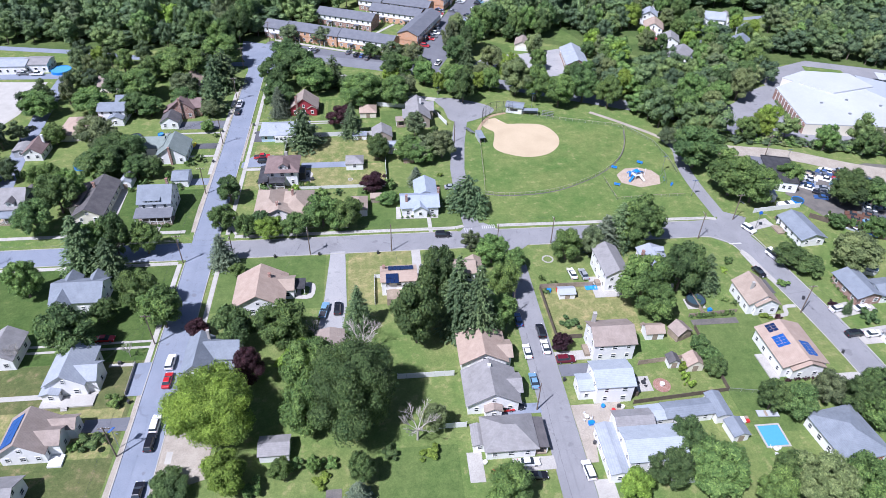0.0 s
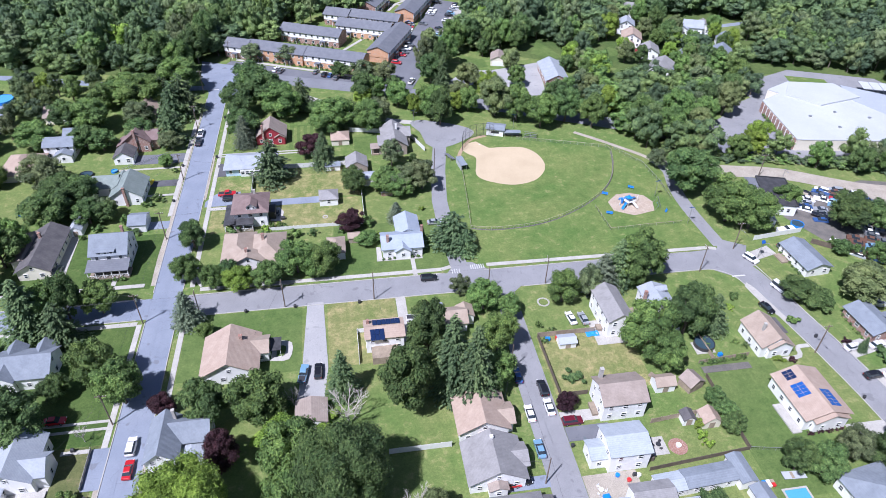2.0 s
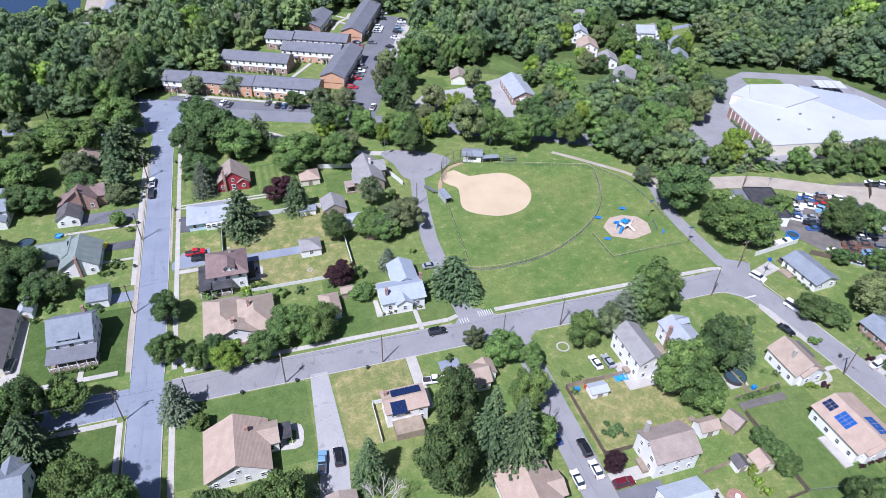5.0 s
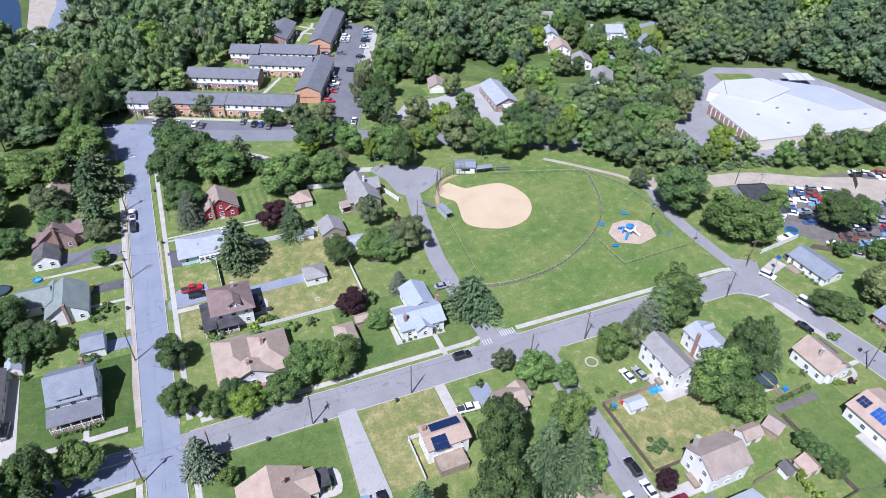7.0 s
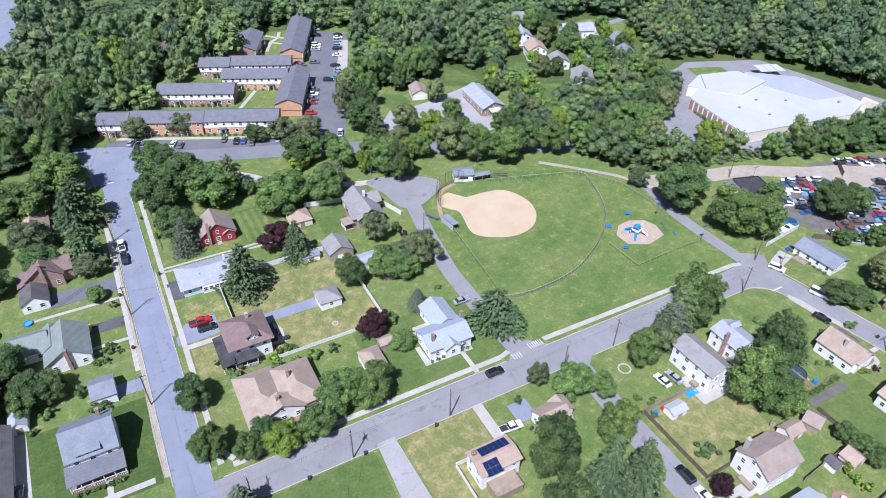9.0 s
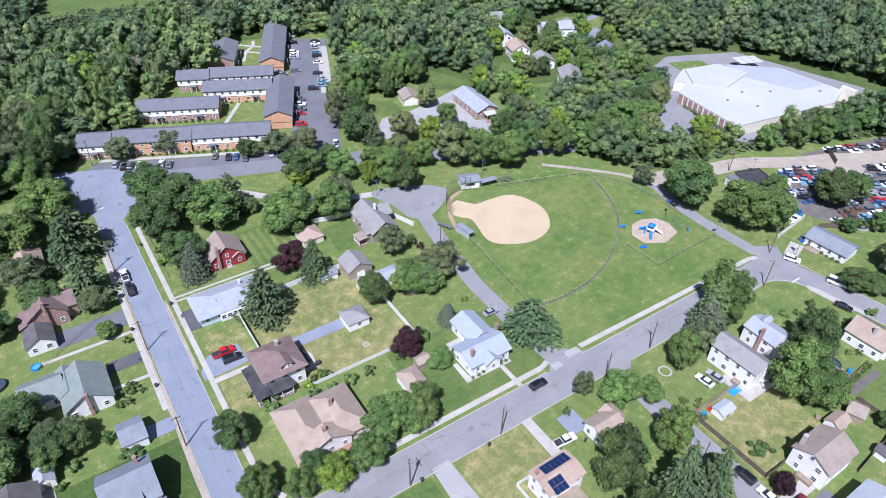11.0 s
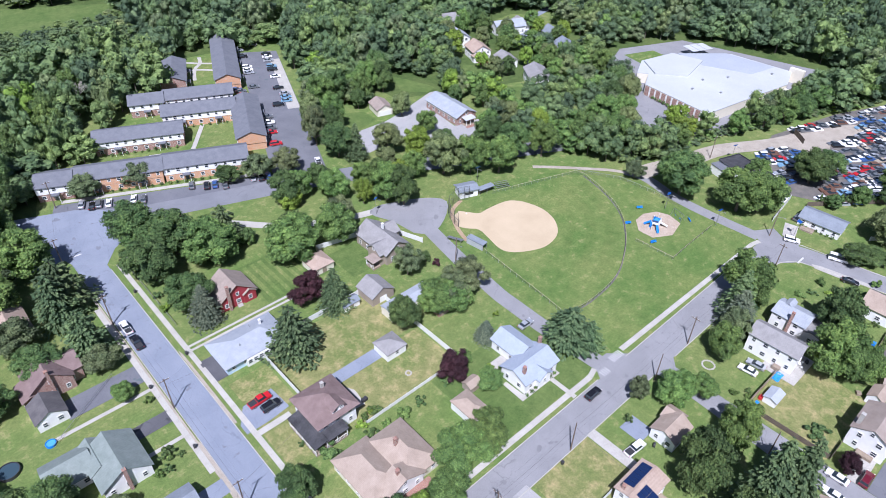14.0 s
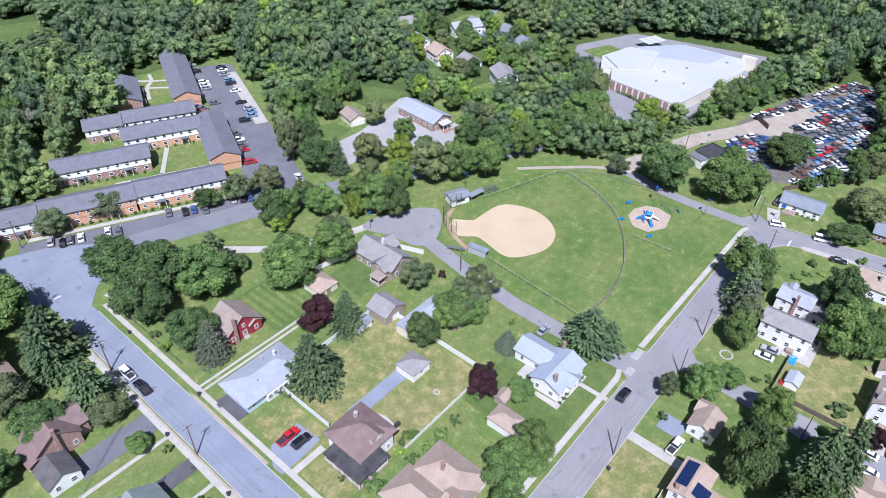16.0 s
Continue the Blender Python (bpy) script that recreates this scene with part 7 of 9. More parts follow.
# ---- ball field ----
def ball_field():
    arc = smooth([(34.5, 178.6), (40.7, 177.1), (47.7, 177.1), (54.6, 177.8), (61.4, 179.7), (68, 182.9), (74.4, 186.7), (81, 191.9), (85.7, 197), (89.5, 203.1), (92.7, 210.7), (95, 219)], 4)
    chain_fence([(39, 220), (37.9, 213.3), (35.5, 187)] + arc + [(94.1, 222.2), (62.2, 232.2)], 1.2, top=FENCE_TOP)
    back = thing("backstop", pose(0, 0, 0), "tall chain-link backstop behind home plate", "backstop")
    pts = smooth([(40.5, 226), (41.6, 231), (45, 235.2), (50.5, 236.6), (54, 235)], 2)
    for x, y in pts:
        part("post", tube((x, y, -0.2), (x, y, 5.2), 0.06, 0.06, 6), DARKMETAL, back)
    for a, b in zip(pts, pts[1:]):
        for z in (0.1, 2.6, 5.15):
            part("rail", tube((*a, z), (*b, z), 0.045, 0.045, 5), DARKMETAL, back)
        part("netting", prism([a, b, (b[0] + 0.01, b[1] + 0.012), (a[0] + 0.01, a[1] + 0.012)], 0.15, 5.1), NET, back)

    def dugout(x, y, turn):
        d = thing("dugout", pose(x, y, 0, 0, 0, turn), "open dugout with a pale blue-grey metal roof", "dugout", "dugouts")
        part("roof", box(-3.2, -1.2, 2.1, 3.2, 1.2, 2.2), BLUEGREY_R, d)
        part("back_wall", box(-3.0, 0.9, 0, 3.0, 1.05, 2.098), GREY_S, d)
        for k in (-3.0, 0.0, 3.0):
            part("post", box(k - 0.06, -1.05, 0, k + 0.06, -0.93, 2.098), STEEL, d)
        part("bench", box(-2.8, 0.2, 0.4, 2.8, 0.6, 0.48), WOOD, d)
        for k in (-2.4, 2.4):
            part("bench_leg", box(k - 0.05, 0.25, 0, k + 0.05, 0.55, 0.398), WOOD, d)

    def bleacher(x, y, turn, rows=4):
        b = thing("bleacher", pose(x, y, 0, 0, 0, turn), "small aluminium bleacher beside the ball field", "bleacher", "bleachers")
        for k in range(rows):
            part("seat_plank", box(-2.5, k * 0.65, 0.4 + k * 0.32, 2.5, k * 0.65 + 0.28, 0.45 + k * 0.32), STEEL, b)
        for k in (-2.0, 0.0, 2.0):
            bm = bmesh.new()
            for j in range(rows):
                box_in(bm, k - 0.04, j * 0.65 + 0.08, 0, k + 0.04, j * 0.65 + 0.18, 0.398 + j * 0.32)
            part("frame", bm, STEEL, b)
    dugout(38.2, 215.6, 98), dugout(61.2, 234.6, -8)
    bleacher(36.0, 222.0, 115), bleacher(67.8, 232.4, -22)
    c = house("concession_stand", 55.6, 238.0, -20, "white concession stand with a blue-grey roof behind the backstop", "kiosk")
    wing(c, 0, 0, 6.4, 4.6, 2.8, WHITE, BLUEGREY_R, "gable", "x", 14, 0.5, False)
    part("serving_hatch", box(-1.5, -2.36, 1.1, 1.5, -2.28, 2.0), DARKMETAL, c)
    for x, y in ((47.6, 229.6),):
        t = thing("home_plate", pose(x, y, 0.075), "white home plate in the dirt", "base")
        part("plate", prism([(-0.22, 0), (0, -0.22), (0.22, 0), (0.22, 0.22), (-0.22, 0.22)], 0, 0.03), TRIM, t)


def playground():
    p = thing("play_structure", pose(88.6, 185.4, 0.07, 0, 0, 20), "blue plastic climbing frame with slides and white posts", "playground")
    for x, y in ((-1.5, -1.2), (1.5, -1.2), (-1.5, 1.2), (1.5, 1.2), (3.6, 0.0), (-3.4, 0.6)):
        part("post", tube((x, y, 0), (x, y, 2.6), 0.08, 0.08, 8), VINYL, p)
    part("platform", box(-1.6, -1.3, 1.3, 1.6, 1.3, 1.42), VINYL, p)
    bm = bmesh.new()
    roof_in(bm, -0.4, 0, 1.7, 1.7, 2.7, "hip", "x", 32, 0.15, 0.08)
    part("canopy", bm, BLUE_PLASTIC, p)
    for a, b, mat in (((-1.7, -0.6, 1.35), (-4.2, -1.7, 0.25), BLUE_PLASTIC), ((1.7, 0.5, 1.35), (4.3, 1.5, 0.25), BLUE_PLASTIC), ((0.2, -1.4, 1.35), (0.6, -3.6, 0.25), VINYL), ((-0.4, 1.4, 1.35), (-1.3, 3.4, 0.25), BLUE_PLASTIC)):
        d = (Vector(b) - Vector(a)).normalized()
        s = Vector((-d.y, d.x, 0)).normalized() * 0.38
        bm = bmesh.new()
        vs = [bm.verts.new(Vector(q) + s * k + Vector((0, 0, z))) for q in (a, b) for k, z in ((-1, 0.3), (-0.8, 0.0), (0.8, 0.0), (1, 0.3), (0.8, -0.06), (-0.8, -0.06))]
        for i in range(6):
            bm.faces.new((vs[i], vs[(i + 1) % 6], vs[6 + (i + 1) % 6], vs[6 + i]))
        bm.faces.new(vs[:6][::-1]), bm.faces.new(vs[6:])
        part("slide", bm, mat, p)
    part("ladder", box(-2.0, 0.9, 0, -1.62, 1.5, 1.9), BLUE_PLASTIC, p)
    for x, y, t in ((82.6, 191.6, -30), (92.8, 194.2, -35), (80.2, 180.6, -25), (99.2, 179.6, 50)):
        b = thing("park_bench", pose(x, y, 0, 0, 0, t), "blue plastic-coated park bench on the grass", "bench", "park benches")
        part("seat", box(-1.0, -0.22, 0.42, 1.0, 0.22, 0.48), BLUE_PLASTIC, b)
        part("backrest", box(-1.0, 0.24, 0.55, 1.0, 0.3, 0.95), BLUE_PLASTIC, b)
        for k in (-0.8, 0.8):
            part("leg", box(k - 0.04, -0.2, 0, k + 0.04, 0.22, 0.418), STEEL, b)
    chain_fence([(76.9, 184.8), (77.5, 172.2), (90, 172.8), (101.4, 173)], 1.0, "low timber-topped rail round the play area", WOOD)
    chain_fence([(95.4, 222), (103, 209), (104.2, 196), (103.6, 186)], 1.2, "low chain-link fence beside the lane")
    s = thing("swing_frame", pose(97.6, 183.0, 0, 0, 0, 75), "steel swing frame beside the play area", "swing")
    for k in (-2.2, 2.2):
        for j in (-0.9, 0.9):
            part("leg", tube((k, j, 0), (k, 0, 2.6), 0.05), STEEL, s)
    part("beam", tube((-2.3, 0, 2.6), (2.3, 0, 2.6), 0.06), STEEL, s)
    for k in (-1.0, 1.0):
        part("swing_seat", box(k - 0.25, -0.1, 0.5, k + 0.25, 0.1, 0.56), BLUE_PLASTIC, s)
        for j in (-0.2, 0.2):
            part("chain", tube((k + j, 0, 0.56), (k + j, 0, 2.6), 0.012, 0.012, 4), STEEL, s)


ball_field(), playground()
for x, y, t in ((25.4, 248.4, 30), (103.2, 172.6, 0), (116.0, 153.2, 70), (-57.2, 88.2, 60), (63.2, 240.6, 0), (145.8, 190.2, 0), (99.0, 188.5, 20)):
    panel_lamp(x, y, t)

# poles along the streets
WEST = [(-57.2, 20), (-57.2, 52), (-57.2, 86), (-57.0, 118), (-56.6, 149.4), (-56.6, 185), (-56.4, 218), (-56.4, 254), (-58.0, 286), (-50, 318)]
SOUTH = [(-160, 150.6), (-110, 150.6), (-56.6, 149.4), (-21, 150.6), (2.5, 150.6), (50.2, 150.7), (96, 149.8)]
EAST = [(111.2, 158.5), (110.4, 116), (116.0, 72), (117.0, 30)]
MID = [(33.0, 60), (33.0, 90.5), (33.0, 121), (33.6, 149.6)]
for i, (x, y) in enumerate(WEST):
    utility_pole(x, y, 0, 10.0, True, 0, i % 3 == 1)
for i, (x, y) in enumerate(SOUTH):
    if (x, y) not in WEST:
        utility_pole(x, y, 90, 9.6, i != 4, 0, i == 3)
for x, y in EAST:
    utility_pole(x, y, 0, 9.8, True, 2.0)
for x, y in MID:
    utility_pole(x, y, 0, 9.0, False, 0)
utility_pole(28.3, 214.3, 0, 8.5, False, 1.8), utility_pole(-42.6, 150.4, 90, 8.5, True), utility_pole(141, 196, 0, 9.0)
line_of_poles(WEST, 0, (-1.1, 1.1))
line_of_poles(SOUTH, 90, (-1.1, 1.1), 9.1, 7.8)
line_of_poles(EAST, 0, (-1.1, 1.1), 9.35, 7.8)
line_of_poles(MID, 0, (), 9.0, 8.2)
for (x, y), (hx, hy, hz) in (((-56.6, 185), (-63.5, 178, 5.4)), ((-56.4, 218), (-66.5, 213, 3.6)), ((-56.4, 218), (-42, 222, 3.2)), ((-56.4, 254), (-70, 245, 4.2)), ((-57, 118), (-66, 108, 4.4)), ((-57.2, 86), (-67, 91, 4.6)), ((-56.6, 185), (-36.5, 192, 5.6)), ((2.5, 150.6), (4, 137.5, 5.0)), ((-21, 150.6), (-28, 136, 4.2)), ((33.0, 90.5), (28, 94, 4.0)), ((33.0, 121), (28, 108, 4.2)), ((110.4, 116), (103, 119, 4.4)), ((50.2, 150.7), (62, 139, 5.8))):
    wire((x, y, 8.2), (hx, hy, hz), 0.4, 0.02, "thin service cable from a pole to a house")

# fences
fence(-33.2, 202.0, -33.2, 217.0), fence(-33.0, 221.2, 2.2, 221.2), fence(2.3, 221.2, 2.3, 186.0), fence(1.9, 185.4, -26.5, 185.4, 1.2)
fence(0.6, 245.4, 19.5, 241.6), fence(21.8, 241.0, 26.8, 227.4), fence(0.3, 245.2, -0.6, 236.6, 1.8, CREAM, "tall cream board fence beside a lawn")
fence(119.5, 161.6, 136.5, 163.6), fence(2.0, 102.0, 15.4, 102.0), fence(9.0, 87.2, 16.5, 87.2), fence(-59.7, 102.2, -59.9, 111.8, 1.0, CONC_W, "low white block wall beside a parking place")
fence(0.6, 138.6, -2.6, 138.6, 1.4), fence(-2.7, 138.4, -2.7, 128.0, 1.4), fence(132.5, 136.5, 140, 129.0, 1.6)
GREYWOOD = "weathered grey wooden board fence"
fence(42.4, 130.8, 57.4, 130.8, 1.7, WOOD, GREYWOOD), fence(42.4, 130.8, 42.6, 112.0, 1.5, WOOD_D, "dark weathered board fence along the lane"), fence(42.6, 111.6, 49.0, 111.6, 1.5, WOOD_D, "dark stained wooden board fence")
fence(60.4, 101.6, 79.0, 103.2, 1.6, WOOD, GREYWOOD), fence(55.4, 90.2, 79.0, 92.0, 1.4, WOOD_D, "dark wire and board fence between gardens"), fence(79.0, 92.0, 79.2, 112.6, 1.4, WOOD_D, "dark wire and board fence between gardens")
fence(79.5, 116.8, 93.0, 117.6, 1.2, WOOD, GREYWOOD), fence(83.2, 128.6, 83.6, 117.4, 1.4, WOOD, GREYWOOD)
fence(178.4, 177.8, 184.2, 184.0, 2.2, WOOD_D, "tall dark wooden yard fence"), fence(136.5, 158.0, 160.0, 140.0, 1.8, WOOD_D, "tall dark wooden yard fence")
chain_fence([(-63.2, 236.6), (-80.0, 224.6)], 1.0, "low rusty wire garden fence on posts"), chain_fence([(-44.5, 242.5), (-44.5, 275)], 1.0, "low rusty wire garden fence on posts")
chain_fence([(79.2, 92.0), (98.0, 88.5)], 1.1, "low rusty wire garden fence on posts")

# pools and garden things
pool(-80.2, 226.2, 1.1, WATER, "small round turquoise paddling pool", 0.6)
pool(83.6, 122.4, 2.6, COVER, "round pool under a dark cover", 1.1, DARKMETAL)
pool(-88.8, 224.6, 2.2, COVER, "round dark trampoline behind a house", 0.8, DARKMETAL)
pool(-136.0, 287.0, 4.2, WATER, "blue above-ground pool on display", 1.2), pool(-101.5, 204.5, 2.4, WATER, "blue round garden pool", 1.1)
pool(137.8, 167.2, 2.0, COVER, "round blue trampoline on grass", 0.7, BLUE_PLASTIC), pool(139.5, 132.0, 3.0, COVER, "round dark pool beside a house", 1.1, TRIM)
q = thing("swimming_pool", pose(83.4, 79.2, 0), "rectangular turquoise pool with a white rim", "pool")
part("water", box(-2.4, -2.6, 0.02, 2.4, 2.6, 0.12), WATER, q)
bm = bmesh.new()
for a in ((-2.8, -3.0, 2.8, -2.61), (-2.8, 2.61, 2.8, 3.0), (-2.8, -2.6, -2.41, 2.6), (2.41, -2.6, 2.8, 2.6)):
    box_in(bm, a[0], a[1], 0.0, a[2], a[3], 0.18)
part("rim", bm, CONC_W, q)
q = thing("fire_pit_ring", pose(64.0, 95.0, 0), "round red-brown brick patio with a white table", "patio")
part("paving", tube((0, 0, -0.1), (0, 0, 0.09), 2.1, 2.1, 20), BRICK, q)
part("table", tube((0, 0, 0.1), (0, 0, 0.75), 0.5, 0.6, 12), TRIM, q)
q = thing("stone_ring", pose(47.6, 143.3, 0), "ring of pale stones round a flower bed", "garden bed")
for k in range(18):
    a = k * math.pi / 9
    part("stone", box(1.5 * math.cos(a) - 0.22, 1.5 * math.sin(a) - 0.2, -0.05, 1.5 * math.cos(a) + 0.2, 1.5 * math.sin(a) + 0.22, 0.2, 0.04), CONC_W, q)
q = thing("fire_ring", pose(-9.8, 190.6, 0), "ring of pale stones on dry grass", "fire ring")
for k in range(12):
    a = k * math.pi / 6
    part("stone", box(0.7 * math.cos(a) - 0.16, 0.7 * math.sin(a) - 0.16, -0.05, 0.7 * math.cos(a) + 0.16, 0.7 * math.sin(a) + 0.16, 0.18, 0.03), CONC_W, q)
q = thing("tarpaulin", pose(56.8, 130.0, 0), "crumpled bright blue tarpaulin on the ground", "tarpaulin")
bm = bmesh.new()
bmesh.ops.create_grid(bm, x_segments=8, y_segments=5, size=1.0)
for v in bm.verts:
    v.co = Vector((v.co.x * 1.7, v.co.y * 0.9, 0.2 + 0.3 * noise.noise(v.co * 2.0)))
part("sheet", bm, TARP, q)
q = thing("yellow_boat", pose(-66.8, 217.0, 0, 0, 0, 75), "upturned yellow boat cover beside a house", "boat")
bm = bmesh.new()
bmesh.ops.create_uvsphere(bm, u_segments=12, v_segments=6, radius=1.0, matrix=Matrix.Diagonal((2.4, 0.7, 0.8, 1)))
part("hull", bm, YELLOW, q)
q = thing("boat", pose(131.6, 164.4, 0, 0, 0, 5), "white motor boat on a trailer", "boat")
part("hull", frustum(-2.6, 2.2, 0.5, -2.7, 3.2, 1.4, 0.7, 1.1), VINYL, q)
part("deck", box(-2.4, -0.9, 1.402, 1.6, 0.9, 1.5), TRIM, q)
part("windscreen", frustum(0.0, 1.2, 1.5, 0.1, 0.7, 2.0, 0.8, 0.6), GLASS, q)
part("trailer", box(-2.8, -0.5, 0.3, 3.6, 0.5, 0.48), STEEL, q)
for k in (-0.9, 0.9):
    shared("wheel", TYRE, q, pose(-0.6, k, 0.33))
q = thing("boat", pose(84.6, 84.6, 0, 0, 0, -4), "small grey rowing boat on the grass", "boat")
part("hull", frustum(-2.0, 1.8, 0.0, -2.3, 2.6, 0.7, 0.5, 0.9), GREY_S, q)
part("seat", box(-0.6, -0.75, 0.702, 0.0, 0.75, 0.76), WOOD, q)
q = thing("pallet_stack", pose(78.6, 83.6, 0), "stack of red, white and blue crates behind a shed", "crates")
for k, m in enumerate((BLUE_PLASTIC, TRIM, RED_PLASTIC, BLUE_PLASTIC, TRIM, WOOD)):
    part("crate", box(-1.3 + 0.9 * (k % 3), -0.7 + 0.8 * (k // 3), 0, -0.5 + 0.9 * (k % 3), 0.05 + 0.8 * (k // 3), 0.6, 0.03), m, q)
for k, (x, y) in enumerate(((48.2, 90.0), (50.2, 88.6), (52.6, 89.4), (51.0, 86.6), (20.6, 75.4), (19.2, 77.8), (21.4, 73.2))):
    q = thing("plastic_tub", pose(x, y, 0.07), "%s plastic tub on a patio" % ("blue", "red", "white")[k % 3], "tub")
    part("body", tube((0, 0, 0), (0, 0, 0.6), 0.4, 0.5, 10), (BLUE_PLASTIC, RED_PLASTIC, TRIM)[k % 3], q)
for x, y in ((-46.9, 231.5), (-47.2, 262), (-47.4, 184), (-57.9, 227), (-57.6, 205), (-58.3, 100), (24, 92.5), (41.2, 98.2), (-1.5, 149.6), (-18.4, 150.2), (43.5, 80.5), (113.2, 101.2), (113.8, 121), (121.4, 118), (-31, 150.0)):
    bin_(x, y)
scrap_yard()

# ---- parked cars ----
car("suv", "white", -51.6, 111.1, 90)
car("sedan", "red", -51.1, 105.5, 90)
car("suv", "white", -50.9, 93.2, 90)
car("suv", "black", -50.9, 88.5, 90)
car("sedan", "black", -50.5, 76.9, 90)
car("suv", "black", 18.2, 156.6, 0)
car("pickup", "white", -54.6, 249.6, 90)
car("pickup", "black", -54.6, 242.8, 90)
car("suv", "black", 39.0, 114.2, 90)
car("sedan", "white", 39.0, 108.7, 90)
car("sedan", "white", 34.2, 107.6, 90)
car("sedan", "teal", 33.9, 98.3, 90)
car("sedan", "blue", 34.1, 118.7, 90)
car("suv", "maroon", 43.0, 104.3, 0)
car("sedan", "red", 25.6, 91.1, 0)
car("sedan", "black", 27.9, 91.4, 0)
car("sedan", "white", 28.3, 76.9, 0)
car("sedan", "black", 29.2, 73.6, 0)
car("suv", "white", 40.3, 73.9, 95)
car("van", "white", 114.7, 139.0, -72)
car("sedan", "black", 106.8, 132.4, -75)
car("suv", "white", 113.5, 152.6, -65)
car("sedan", "white", 120.7, 116.1, 10)
car("sedan", "white", 127.6, 116.0, 10)
car("suv", "black", 119.7, 106.9, 5)
car("sedan", "white", 124.6, 106.5, 5)
car("sedan", "white", 52.9, 135.8, 95)
car("sedan", "silver", 56.1, 135.3, 95)
car("pickup", "teal", -16.0, 126.2, 80)
car("suv", "black", -12.5, 126.6, 88)
car("suv", "grey", -83.6, 173.0, 85)
car("pickup", "red", -41.0, 206.6, 2)
car("suv", "black", -39.8, 203.6, 0)
car("sedan", "silver", 23.7, 182.7, 0)
car("pickup", "white", 12.9, 141.3, -5)
car("suv", "grey", 126.9, 156.8, 0)
car("pickup", "black", -129.1, 232.0, 60)
car("pickup", "white", -144.9, 283.6, 0)
car("pickup", "grey", -150.6, 284.4, 0)
car("sedan", "white", -127.5, 259.8, 80)
car("sedan", "white", -122.6, 290.9, 80)
car("sedan", "red", -69.3, 120.2, 0)
car("sedan", "silver", 58.8, 398.7, -24)
car("pickup", "black", 55.9, 390.6, -24)
car("suv", "white", 51.9, 378.1, -24)
car("sedan", "silver", 49.4, 372.2, -24)
car("sedan", "grey", 43.6, 357.6, -24)
car("sedan", "grey", 37.2, 357.2, -24)
car("sedan", "red", 36.2, 353.8, -24)
car("sedan", "white", 35.3, 350.5, -24)
car("sedan", "white", 34.1, 346.7, -24)
car("suv", "grey", 33.2, 329.2, -24)
car("pickup", "white", 30.9, 324.6, -24)
car("suv", "grey", 29.6, 320.3, -24)
car("sedan", "red", 28.0, 317.1, -24)
car("suv", "red", 24.7, 308.2, -24)
car("sedan", "black", 66.7, 386.5, -24)
car("sedan", "white", 65.3, 383.3, -24)
car("suv", "teal", 60.9, 371.9, -24)
car("sedan", "black", 51.2, 350.1, -24)
car("sedan", "silver", 50.3, 343.4, -24)
car("sedan", "teal", 47.2, 337.1, -24)
car("sedan", "black", 67.1, 400.5, -24)
car("sedan", "silver", 63.4, 379.0, -24)
car("suv", "black", 59.4, 368.8, -24)
car("sedan", "white", 56.5, 361.2, -24)
car("sedan", "teal", 48.9, 340.2, -24)
car("suv", "black", 42.5, 335.8, -24)
car("sedan", "white", 50.6, 375.0, -24)
car("sedan", "blue", 36.9, 360.4, -24)
car("pickup", "white", 29.2, 287.0, 66)
car("sedan", "silver", -43.3, 313.9, 66)
car("sedan", "black", -41.1, 310.9, 66)
car("suv", "grey", -39.0, 310.6, 66)
car("sedan", "white", -36.4, 309.2, 66)
car("sedan", "white", -29.5, 306.3, 66)
car("sedan", "grey", -27.2, 304.1, 66)
car("sedan", "grey", -11.7, 301.7, 66)
car("suv", "black", -8.0, 298.2, 66)
car("sedan", "blue", -5.5, 297.3, 66)
car("sedan", "grey", -3.0, 294.5, 66)
car("suv", "black", 8.5, 291.0, 66)
car("sedan", "blue", 10.7, 289.8, 66)
car("sedan", "silver", 6.3, 292.7, 66)

# ---- single trees and shrubs ----
tree("oak", -93.6, 138.0, 4.4, 10.0)
tree("dark", -75.9, 117.3, 7.0, 11.0)
tree("oak", -62.1, 130.6, 5.5, 11.0)
tree("oak", -55.4, 123.8, 5.3, 11.0)
tree("dark", -70.6, 127.1, 3.7, 6.0)
tree("spruce", -81.5, 147.9, 6.4, 17.0)
tree("pine", -73.7, 144.5, 4.9, 12.0)
tree("oak", -67.2, 154.7, 4.8, 9.0)
tree("dark", -101.3, 166.6, 5.6, 10.0)
tree("dark", -98.3, 177.2, 5.9, 12.0)
tree("oak", -105.5, 188.2, 5.0, 10.0)
tree("oak", -97.1, 183.6, 4.6, 10.0)
tree("oak", -128.7, 243.7, 6.7, 9.0)
tree("blue", -44.9, 147.6, 4.1, 10.0)
tree("oak", -40.3, 142.7, 2.3, 4.0)
tree("dark", -47.7, 179.8, 4.3, 8.0)
tree("oak", -47.6, 165.1, 4.0, 7.0)
tree("oak", -39.9, 160.5, 3.1, 7.0)
tree("yellow", -33.1, 159.8, 4.2, 6.0)
tree("oak", -25.4, 159.7, 4.1, 7.0)
tree("oak", -17.8, 164.6, 5.8, 9.0)
tree("oak", -10.2, 164.0, 5.0, 8.5)
tree("pine", -26.6, 214.3, 6.5, 14.0)
tree("purple", -13.1, 228.1, 5.5, 8.0)
tree("spruce", -9.4, 221.3, 4.6, 12.0)
tree("blue", -37.5, 239.1, 4.5, 11.0)
tree("grey", 13.9, 219.0, 4.2, 9.0)
tree("dark", -0.1, 203.7, 4.4, 8.0)
tree("oak", 12.7, 204.1, 5.1, 7.0)
tree("oak", 14.5, 200.4, 5.0, 7.0)
tree("grey", 22.5, 203.0, 4.9, 9.0)
